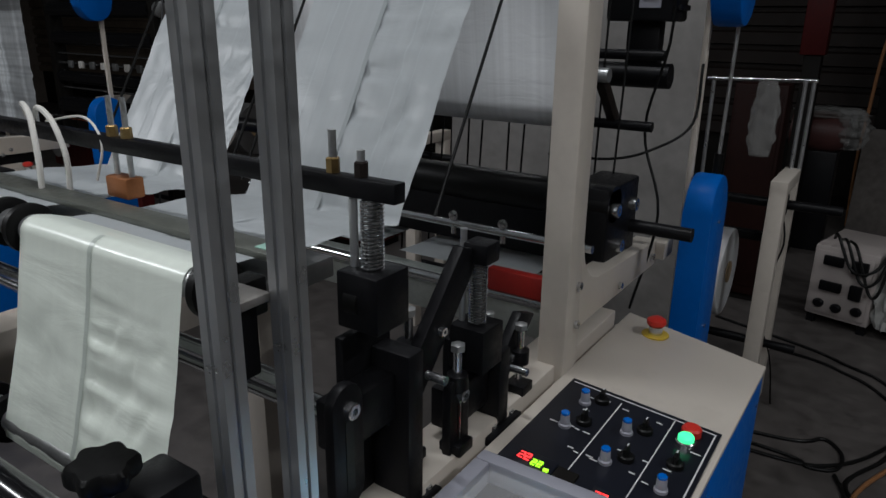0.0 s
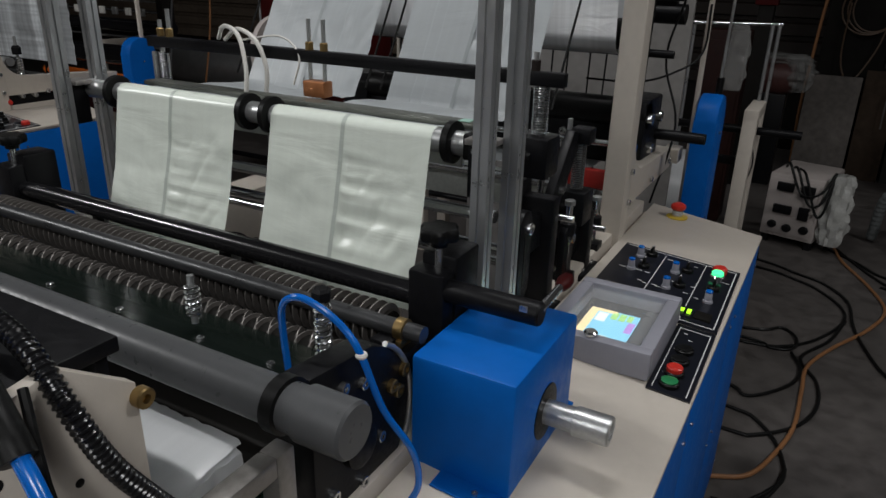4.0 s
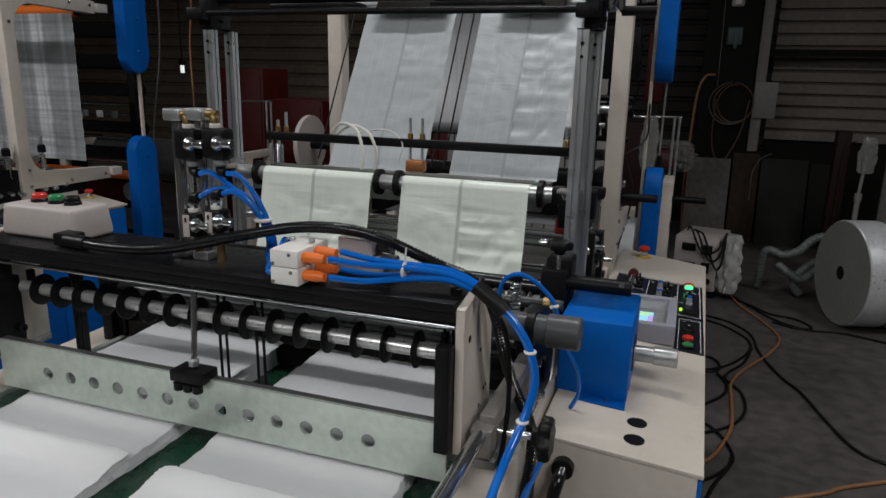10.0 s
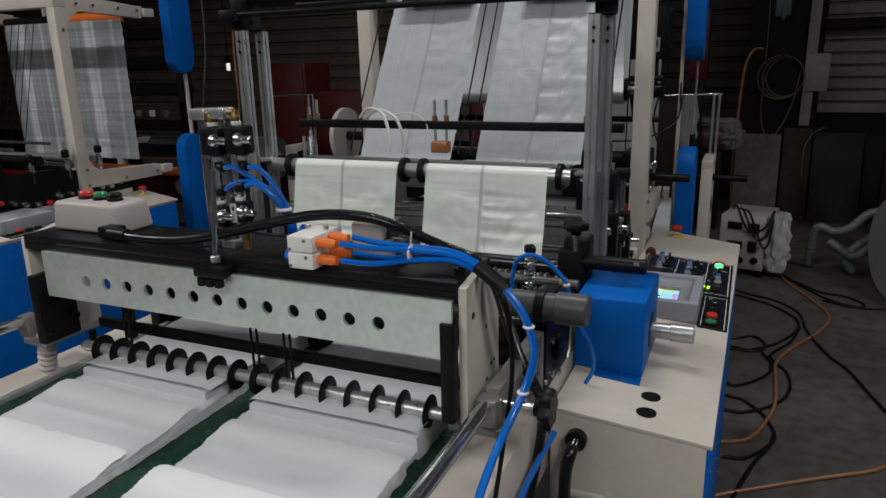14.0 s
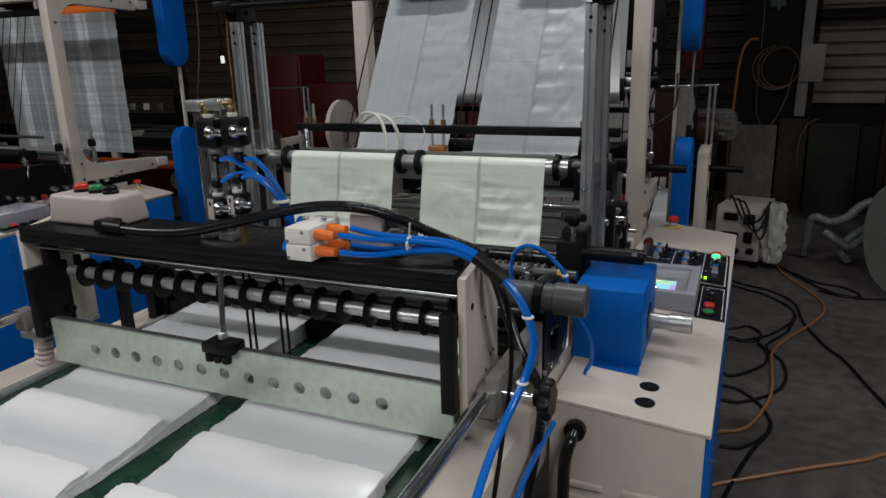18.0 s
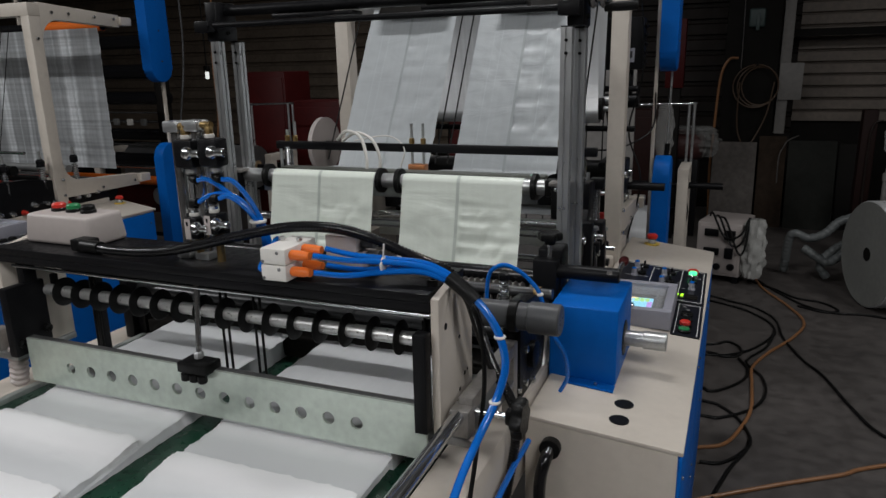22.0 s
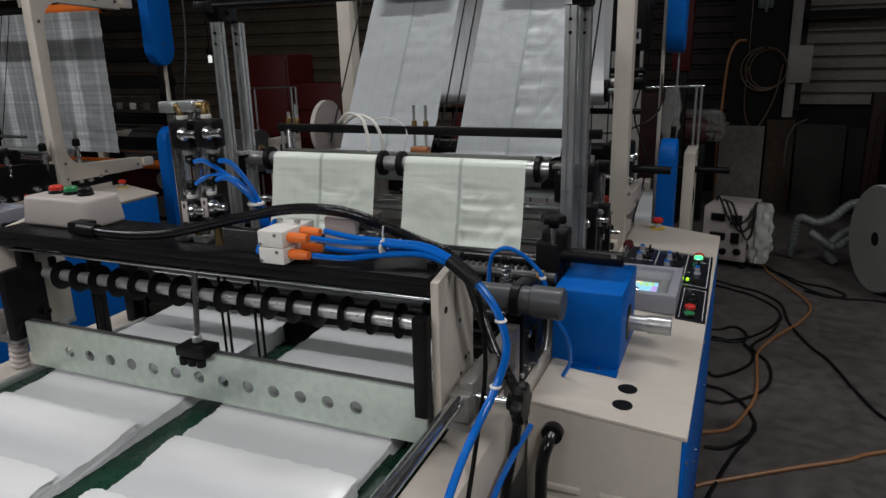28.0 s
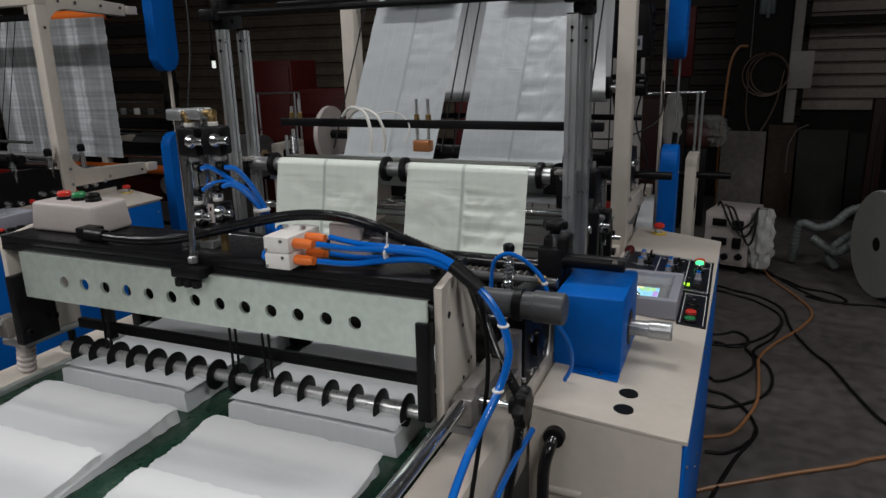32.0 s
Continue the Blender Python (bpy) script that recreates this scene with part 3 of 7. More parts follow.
    for yy, mat, lab in ((0.583, RED, "red push button"), (0.543, GREEN, "green push button"), (0.63, RUBBER, "black push button"), (0.675, RUBBER, "black push button")):
        k = part("push_button", lathe([(0.018, 0), (0.018, 0.006), (0.015, 0.008)], (-0.209, yy, bench_z(-0.209) + 0.004), "z"), RUBBER, e, lab)
        part("cap", lathe([(0.0145, 0.006), (0.0145, 0.015 if mat is RED else 0.010), (0.012, 0.017 if mat is RED else 0.011)], (-0.209, yy, bench_z(-0.209) + 0.004), "z"), mat, k)
    # temperature controllers with lit digits
    for x0, y0 in ((-0.425, 0.832), (-0.292, 0.818)):
        d = plate("temperature_display", x0, x0 + 0.068, y0, y0 + 0.05, -0.002, 0.007, PANEL, e, 0.0015)
        z = bench_z(x0 + 0.002) + 0.0080
        def digit(cx, cy, s, mat):
            for dx, dy, w, h in ((0, 0, s, 0.16 * s), (0, s * 0.85, s, 0.16 * s), (0, s * 1.7, s, 0.16 * s), (0, 0, 0.16 * s, s * 0.85), (s * 0.84, s * 0.85, 0.16 * s, s)):
                part("segment", box(cx + dx, cy + dy, z - 0.003, cx + dx + w, cy + dy + h, z), mat, d)
        for i in range(2):
            digit(x0 + 0.006 + i * 0.011, y0 + 0.022, 0.009, LEDR)
            digit(x0 + 0.032 + i * 0.010, y0 + 0.016, 0.0075, LEDY)
        part("segment", box(x0 + 0.056, y0 + 0.012, z - 0.004, x0 + 0.064, y0 + 0.030 if x0 > -0.4 else y0 + 0.018, z - 0.0005), LEDY, d)
        plate("cover_cap", x0 + 0.071, x0 + 0.105, y0 + 0.006, y0 + 0.042, -0.002, 0.009, DARKM, e, 0.001)
    return e


panel = control_panel()


def glow(name, colour, strength=1.2):
    """A lit field of the touch screen."""
    return material(name, (0.05, 0.05, 0.06), 0.3, emit=colour, strength=strength)


SCREEN = glow("lit_cyan", (0.22, 0.66, 0.92), 1.25)
FIELDS = ((glow("lit_cream", (1.0, 0.80, 0.42), 1.3), ((0.0, 0.0, 0.17, 1.0), (0.17, 0.93, 0.55, 1.0))),
          (glow("lit_white", (0.86, 0.97, 0.93), 1.3), ((0.20, 0.66, 0.40, 0.90), (0.50, 0.22, 0.62, 0.30))),
          (glow("lit_green", (0.42, 0.85, 0.22), 1.1), ((0.47, 0.78, 0.60, 0.97), (0.63, 0.78, 0.76, 0.97), (0.79, 0.80, 0.90, 0.97))),
          (glow("lit_violet", (0.52, 0.28, 0.85), 1.1), ((0.86, 0.50, 1.0, 0.78),)),
          (glow("lit_pink", (1.0, 0.42, 0.55), 1.2), ((0.20, 0.02, 0.34, 0.15), (0.38, 0.02, 0.52, 0.15))),
          (glow("lit_blue", (0.10, 0.22, 0.85), 1.2), ((0.58, 0.02, 0.76, 0.16), (0.80, 0.02, 0.98, 0.16))))


def touch_screen():
    e = thing("touch_screen", (-0.34, 0.66, bench_z(-0.34)), "grey boxed touch screen with a lit colour display", "touch screen", "touch screens")
    x0, x1, y0, y1 = -0.447, -0.243, 0.525, 0.795
    z0, z1 = bench_z(-0.345), bench_z(-0.345) + 0.05
    rim = 0.026
    for name, a in (("rim", (x0, y0, z0 - 0.004, x1, y0 + rim, z1)), ("rim", (x0, y1 - rim, z0 - 0.004, x1, y1, z1)),
                    ("rim", (x0, y0 + rim - 0.001, z0 - 0.004, x0 + rim, y1 - rim + 0.001, z1 - 0.0006)), ("rim", (x1 - rim, y0 + rim - 0.001, z0 - 0.010, x1, y1 - rim + 0.001, z1 - 0.0006))):
        part(name, box(*a, 0.004), GREY, e)
    part("tray", box(x0 + rim, y0 + rim, z0 - 0.002, x1 - rim, y1 - rim, z0 + 0.014), PANEL, e, "dark blank tray under the cover")
    sx0, sx1, sy0, sy1 = -0.404, -0.306, 0.556, 0.716
    lit = part("display", box(sx0, sy0, z0 + 0.0145, sx1, sy1, z0 + 0.020), SCREEN, e, "lit display with blue, white and yellow fields")
    for mat, cells in FIELDS:
        for u0, v0, u1, v1 in cells:
            part("field", box(sx0 + (sx1 - sx0) * u0, sy0 + (sy1 - sy0) * v0, z0 + 0.0195, sx0 + (sx1 - sx0) * u1, sy0 + (sy1 - sy0) * v1, z0 + 0.0206), mat, lit)
    part("display_frame", box(x0 + rim + 0.120, y0 + rim + 0.004, z0 + 0.0145, x0 + rim + 0.148, y1 - rim - 0.01, z0 + 0.018, 0.002), PVC, e)
    cover = part("cover", box(x0 + rim - 0.004, y0 + rim - 0.004, z0 + 0.036, x1 - rim + 0.004, y1 - rim + 0.004, z0 + 0.039), GLASS, e, "clear hinged cover")
    cover.visible_shadow = False
    part("latch", lathe([(0.005, 0), (0.005, 0.006), (0.012, 0.008), (0.013, 0.013), (0.010, 0.016)], (x0 + 0.092, y0 + rim - 0.012, z0 + 0.044), "z"), CHROME, e, "small chrome latch knob")
    return e


hmi = touch_screen()


def emergency_stop():
    x, y = -0.383, 1.452
    z = bench_z(x)
    e = thing("emergency_stop", (x, y, z), "red mushroom stop button on a yellow ring", "button", "stop buttons")
    part("ring", lathe([(0.030, 0), (0.030, 0.003), (0.016, 0.0045)], (x, y, z), "z"), YELLOW, e, "yellow warning ring")
    part("collar", lathe([(0.0155, 0.003), (0.0155, 0.022), (0.012, 0.024)], (x, y, z), "z"), CHROME, e)
    part("head", lathe([(0.012, 0.023), (0.019, 0.026), (0.0215, 0.031), (0.0205, 0.038), (0.013, 0.043), (0.004, 0.0445)], (x, y, z), "z"), RED, e)
    return e


estop = emergency_stop()


def drive_cover():
    """The blue sheet metal box over the drive, with the steel shaft that comes out of it."""
    x0, x1, y0, y1, z1 = -0.483, -0.330, 0.128, 0.362, 1.097
    e = thing("drive_cover", ((x0 + x1) / 2, 0.245, bench_z(-0.4)), "blue painted sheet metal drive cover with flanged foot", "machine cover", "drive covers")
    part("shell", box(x0, y0, bench_z(-0.40) - 0.004, x1, y1, z1, 0.006), BLUE, e)
    for ya, yb in ((0.094, 0.130), (0.360, 0.392)):
        b = box(-0.432, ya, 0.0004, x1 - 0.001, yb, 0.0034, 0.0008)
        for v in b.verts:
            v.co.z += bench_z(v.co.x)
        f = part("foot", b, BLUE, e)
        bolt(-0.372, (ya + yb) / 2, bench_z(-0.372) + 0.0034, "z", 0.0045, f)
    # The opening's darkness is a black disc on the shell.
    part("opening", lathe([(0.042, -0.001), (0.042, 0.0015), (0.040, 0.002)], (x1, 0.247, 0.992), "x"), RUBBER, e, "round black disc for the dark of the shaft opening")
    part("shaft", rod((x1 - 0.05, 0.247, 0.992), (-0.283, 0.247, 0.992), 0.0185), STEEL, e)
    part("sleeve", lathe([(0.020, 0), (0.0215, 0.001), (0.0215, 0.050), (0.020, 0.052), (0.013, 0.052), (0.012, 0.040)], (-0.286, 0.247, 0.992), "x"), STEEL, e, "steel shaft sleeve")
    return e


drive = drive_cover()


def gantry():
    """Beige portal that carries the film rollers, with its two arms to the back."""
    e = thing("film_gantry", (-1.05, 1.17, 0.9), "beige painted steel portal over the film line", "machine frame", "film gantries")
    part("upright", box(-0.527, 1.14, 0.60, -0.47, 1.205, 1.925, 0.004), BEIGE, e)
    part("upright", box(-1.592, 1.14, 0.60, -1.535, 1.205, 1.925, 0.004), BEIGE, e)
    part("crossbeam", box(-1.592, 1.138, 1.922, -0.468, 1.207, 1.985, 0.004), BEIGE, e)
    for x in (-0.5265, -1.59):
        for zc, sgn in ((1.055, 1), (1.945, -1)):
            arc = [(1.204, zc + sgn * 0.135)]
            for i in range(9):
                a = math.pi / 2 * i / 8
                arc.append((1.204 + 0.10 * (1 - math.cos(a)), zc + sgn * (0.135 - 0.10 * math.sin(a))))
            out = arc + [(1.70, zc + sgn * 0.035 - 0.02), (1.70, zc - sgn * 0.03 - 0.02), (1.204, zc - sgn * 0.045)]
            arm = part("arm", prism(out, x + 0.001, x + 0.0555, "x", 0.002), BEIGE, e, "beige side arm with a curved gusset")
            if x > -1:
                spots = ((1.185, zc + 0.052), (1.185, zc - 0.03), (1.43, zc - 0.025), (1.66, zc - 0.02)) if sgn > 0 else ((1.172, zc - 0.13), (1.27, zc), (1.37, zc - 0.002), (1.53, zc - 0.008), (1.66, zc - 0.012))
                for yy, zz in spots:
                    bolt(x + 0.057, yy, zz, "x", 0.008, arm)
    # thin rear post, with the bearing blocks of the loop rollers
    for x in (-0.437, -1.56):
        part("rear_post", box(x - 0.002, 1.775, 0.0, x + 0.012, 1.795, 2.15, 0.002), BEIGE, e)
    for x, z in ((-0.487, 1.045), (-0.487, 1.925), (-1.572, 1.045), (-1.572, 1.925)):
        part("post_tie", box(x - 0.012, 1.69, z - 0.025, x + (0.04 if x > -1 else 0.016), 1.764, z + 0.02, 0.003), BEIGE, e)
    return e


frame_main = gantry()
# Brown stain on the portal corner, added as a thin plate.
solo("tape_patch", box(-0.5405, 1.1355, 1.928, -0.4675, 1.1378, 1.984), STAINBROWN, (-0.5, 1.1365, 1.93), "thin brown plate for the stain on the corner of the portal", "tape")


def belt_cover(z0, z1, name_label):
    e = None
    y0, y1 = 1.71, 1.872
    r, yc = (y1 - y0) / 2, (y0 + y1) / 2
    pts = [(yc + r * math.cos(a), z1 - r + r * math.sin(a)) for a in [math.pi * i / 14 for i in range(15)]]
    pts += [(yc + r * math.cos(a), z0 + r + r * math.sin(a)) for a in [math.pi + math.pi * i / 14 for i in range(15)]]
    e = thing("belt_cover", (-0.39, yc, z0), name_label, "machine cover", "belt covers")
    part("shell", prism(pts, -0.420, -0.350, "x", 0.008), BLUE, e)
    for zz in (z0 + 0.12, (z0 + z1) / 2, z1 - 0.12):
        bolt(-0.350, yc, zz, "x", 0.005, e)
    return e


cover_up = belt_cover(1.585, 2.165, "blue capsule-shaped upper belt cover")
cover_low = belt_cover(0.42, 1.235, "blue capsule-shaped lower belt cover")

# ---- film line ----
LANES = ((-1.426, -1.078), (-0.986, -0.634))


def guide_roller(y, z, x0, x1, r, discs, label, disc_r=0.034, name="guide_roller"):
    e = thing(name, ((x0 + x1) / 2, y, z), label, "roller", "film rollers")
    part("shaft", rod((x0, y, z), (x1, y, z), r, sides=28), CHROME if r < 0.015 else STEEL, e)
    for x in discs:
        part("flange", lathe([(r, -0.008), (disc_r * 0.8, -0.0085), (disc_r, -0.006), (disc_r, 0.006), (disc_r * 0.8, 0.0085), (r, 0.008)], (x, y, z), "x"), RUBBER, e, "black plastic edge flange")
    return e


def web(name, x0, x1, path, mat, label, seam=True, wave=0.004, cols=28, group="film webs", seed=0, folds=(), marks=(), tight=None):
    """One running web of film: a surface along a path of (y, z), with slack ripples; a welded seam runs down its middle."""
    pts = [Vector((0, y, z)) for y, z in path]
    fine, step = [], 0.006 if tight else 0.012
    for a, b in zip(pts, pts[1:]):
        k = max(2, int((b - a).length / step))
        fine += [a.lerp(b, i / k) for i in range(k)]
    fine.append(pts[-1])
    e = thing(name, ((x0 + x1) / 2, path[0][0], path[0][1]), label, "plastic film", group)
    rows = []
    for i, p in enumerate(fine):
        d = (fine[min(i + 1, len(fine) - 1)] - fine[max(i - 1, 0)]).normalized()
        nrm = Vector((1, 0, 0)).cross(d)
        ease = min(1, i / 6, (len(fine) - 1 - i) / 6)
        if tight:
            ease *= min(1.0, max(0.0, ((p - Vector((0, *tight))).length - 0.03) / 0.05))
        row, s = [], i * step / 0.012
        for j in range(cols + 1):
            u = j / cols
            x = x0 + (x1 - x0) * u
            h = wave * ease * (1.3 * noise.noise(Vector((x * 7, s * 0.09, seed))) + 0.5 * noise.noise(Vector((x * 26, s * 0.3, seed + 7))))
            if u > 0.5:
                h += wave * 0.9 * ease * noise.noise(Vector((x * 7, s * 0.5, seed + 3)))
                crease = max(0.0, noise.noise(Vector((x * 24, s * 0.30 + x * 30, seed + 9))))
                h += wave * 2.2 * ease * crease * min(1.0, (u - 0.5) * 6)
                pucker = max(0.0, noise.noise(Vector((seed * 1.7, s * (0.8 if tight else 0.42), 5))))
                h += wave * 4.6 * ease * pucker * math.exp(-(u - 0.5) / 0.16)
            for at, amount in folds:
                if u > 0.5:
                    h += amount * math.exp(-((i * step - at) / 0.005) ** 2) * math.exp(-(u - 0.5) / 0.15)
            if tight:
                h *= min(1.0, 0.25 + 7 * min(u, 1 - u))
            row.append(p + nrm * h + Vector((x, 0, 0)))
        rows.append(row)
    part("sheet", sheet(rows), mat, e, sharp=180)
    if seam:
        c = int(cols * seam)
        off = []
        for i in range(len(fine)):
            d = (fine[min(i + 1, len(fine) - 1)] - fine[max(i - 1, 0)]).normalized()
            nrm = Vector((1, 0, 0)).cross(d)
            up = nrm if nrm.y < 0 else -nrm
            off.append([rows[i][c] + up * 0.0009 + Vector((dx, 0, 0)) for dx in (-0.0045, 0.0, 0.0045)])
        part("seam", sheet(off), SEAM if mat is FILM else FOLDLINE, e, "grey welded seam")
    for u, half in marks:
        c = int(cols * u)
        off = []
        for i in range(len(fine)):
            d = (fine[min(i + 1, len(fine) - 1)] - fine[max(i - 1, 0)]).normalized()
            nrm = Vector((1, 0, 0)).cross(d)
            up = nrm if nrm.y < 0 else -nrm
            off.append([rows[i][c] + up * 0.0006 + Vector((dx, 0, 0)) for dx in (-half, half)])
        part("fold_line", sheet(off), FOLD, e, "fine lengthwise fold line")
    return e


RY, RZ, RR = 0.457, 1.305, 0.021
guide_roller(RY, RZ, -1.55, -0.565, RR, (-1.452, -1.062, -1.003, -0.605), "steel film guide roller with black edge flanges", 0.036)
part("bearing", box(-0.575, RY - 0.022, RZ - 0.022, -0.545, RY + 0.022, RZ + 0.022, 0.004), RUBBER, guide_roller(1.2, 1.845, -1.53, -0.53, 0.03, (), "steel roller at the top of the portal"))
guide_roller(0.385, 1.035, -1.55, -0.55, 0.019, (-1.452, -1.062, -1.003, -0.605), "lower steel film roller with black edge flanges", 0.036)
guide_roller(0.53, 1.16, -1.55, -0.55, 0.012, (), "plain steel cross roller")
guide_roller(0.62, 1.06, -1.55, -0.55, 0.012, (), "plain steel cross roller")
guide_roller(0.74, 0.98, -1.55, -0.55, 0.011, (), "plain steel cross roller")
NEAR = [(0.505, 1.314), (0.48, 1.323)] + [(RY + (RR + 0.0015) * math.cos(a), RZ + (RR + 0.0015) * math.sin(a)) for a in [math.radians(d) for d in (80, 100, 120, 140, 160, 180)]] + [(0.405, 1.16), (0.366, 1.035), (0.366, 1.02)]
for k, (x0, x1) in enumerate(LANES):
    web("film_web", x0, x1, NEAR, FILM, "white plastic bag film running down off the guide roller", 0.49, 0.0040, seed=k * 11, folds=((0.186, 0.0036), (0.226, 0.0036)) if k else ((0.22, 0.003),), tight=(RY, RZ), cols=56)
    web("film_web", x0, x1, [(1.165, 1.838), (1.135, 1.80), (0.83, 1.285), (0.78, 1.292), (0.70, 1.300), (0.60, 1.305), (0.506, 1.3135)], FILMB, "white film web sloping down from the portal, dimmed in its colour", 0.5, 0.0036, cols=48, seed=40 + k * 9, marks=((0.2, 0.0018), (0.28, 0.0012), (0.74, 0.0018), (0.82, 0.0012)))


def sealing_table():
    e = thing("sealing_table", (-1.05, 0.65, 1.27), "long grey steel sealing table under the film", "machine table")
    part("plate", box(-1.52, 0.53, 1.255, -0.615, 0.66, 1.285, 0.003), GUNM, e)
    part("upper_jaw", box(-1.47, 0.540, 1.3095, -0.600, 0.585, 1.320, 0.003), JAWM, e, "grey green upper jaw beam")
    part("front_lip", box(-1.52, 0.515, 1.245, -0.615, 0.5245, 1.296, 0.002), STEEL, e)
    part("strip", box(-0.645, 0.550, 1.3202, -0.622, 0.575, 1.3215), TAPEM, e, "pale green heat tape patch")
    return e


sealing_table()


def post(x, y, z0, z1):
    """Slotted aluminium profile."""
    e = thing("slotted_post", (x, y, z0), "upright slotted aluminium profile post", "post", "aluminium posts")
    s, g, d = 0.0138, 0.0025, 0.004
    outline = []
    for k in range(4):
        c, q = [(1, 0), (0, 1), (-1, 0), (0, -1)][k], [(0, 1), (-1, 0), (0, -1), (1, 0)][k]
        for a, b in ((s, -s), (s, -g), (s - d, -g), (s - d, g), (s, g)):
            outline.append((x + c[0] * a + q[0] * b, y + c[1] * a + q[1] * b))
    part("profile", prism(outline, z0, z1, "z"), ALU, e)
    part("end_cap", box(x - 0.014, y - 0.014, z1, x + 0.014, y + 0.014, z1 + 0.003), RUBBER, e)
    for z in (z1 - 0.03, z1 - 0.06):
        bolt(x - 0.0, y - 0.0138, z, "y", -0.004, e, RUBBER)
    return e


for x, y in ((-0.513, 0.389), (-0.494, 0.461), (-1.548, 0.39), (-1.548, 0.482)):
    post(x, y, 0.9, 1.705)


def post_head(x):
    e = thing("post_clamp", (x, 0.43, 1.70), "black clamp block on top of the aluminium posts", "clamp", "post clamps")
    part("block", box(x - 0.02, 0.385, 1.708, x + 0.02, 0.475, 1.815, 0.004), BLACK, e)
    part("jaw", box(x - 0.035, 0.35, 1.730, x + 0.015, 0.386, 1.762, 0.003), BLACK, e)
    for zz in (1.73, 1.80):
        bolt(x + 0.02, 0.43, zz, "x", 0.006, e, RUBBER)
    return e


post_head(-0.495)
post_head(-1.56)


def cross_bar(name, y, z, r, x0, x1, label, grip=False):
    e = thing(name, ((x0 + x1) / 2, y, z), label, "bar", "cross bars")
    part("bar", rod((x0, y, z), (x1, y, z), r), BLACK, e)
    if grip:
        part("adjusting_ring", lathe([(0.012, 0), (0.040, 0.002), (0.046, 0.010), (0.040, 0.018), (0.030, 0.02), (0.040, 0.024), (0.046, 0.032), (0.040, 0.040), (0.012, 0.042)], (x1 - 0.092, y, z + 0.0), "x"), CHROME, e, "ribbed chrome adjusting ring")
        part("grip", lathe([(0.010, 0), (0.0135, 0.002), (0.0135, 0.07), (0.012, 0.074)], (x1 - 0.05, y, z + 0.004), "x"), RUBBER, e)
        part("grip", lathe([(0.008, 0), (0.0115, 0.002), (0.0115, 0.075), (0.010, 0.08)], (x1 - 0.06, y + 0.03, z - 0.04), "x"), RUBBER, e)
    return e


cross_bar("cross_bar", 0.43, 1.792, 0.015, -1.56, -0.38, "black upper cross bar with chrome adjusting ring", True)
cross_bar("cross_bar", 0.36, 1.748, 0.008, -1.53, -0.49, "thin black cross bar between the posts")
for x0, x1 in ((-1.36, -1.10), (-0.90, -0.62)):
    solo("film_guard", box(x0, 0.40, 1.762, x1, 0.46, 1.774, 0.003), BLACK, ((x0 + x1) / 2, 0.43, 1.762), "flat black film guide under the cross bar", "film guide", "film guides")
cords = thing("cord_guide", (-1.03, 1.145, 1.82), "set of black cords running down beside the film", "cord guide")
for x in (-1.475, -1.055, -1.012, -0.575):
    part("cord", rod((x, 1.145, 1.82), (x, 0.845, 1.305), 0.0028, sides=8), RUBBER, cords)
mast = thing("mast", (-1.515, 0.43, 1.83), "thin steel rod standing on the post clamp", "rod")
part("shaft", rod((-1.515, 0.43, 1.82), (-1.515, 0.43, 2.03), 0.005), BLACK, mast)
part("tip", rod((-1.515, 0.43, 2.02), (-1.515, 0.43, 2.06), 0.0065), WHITE, mast)


def roller_clamp(x, side):
    e = thing("roller_clamp", (x, 0.45, RZ), "steel clamp holding the guide roller to its post", "clamp", "roller clamps")
    part("plate", box(x - 0.022, 0.405, RZ + 0.012, x + 0.03, 0.447, RZ + 0.022, 0.002), BRACKETM, e)
    part("block", box(x - 0.016, 0.408, RZ - 0.075, x + 0.012, 0.444, RZ + 0.012, 0.003), BLACK, e)
    part("collar", lathe([(0.010, -0.02), (0.016, -0.018), (0.016, 0.018), (0.010, 0.02)], (x + side * 0.045, RY, RZ), "x"), STEEL, e)
    bolt(x, 0.404, RZ + 0.005, "y", -0.006, e)
    return e


roller_clamp(-1.55, 1)
roller_clamp(-0.535, -1)


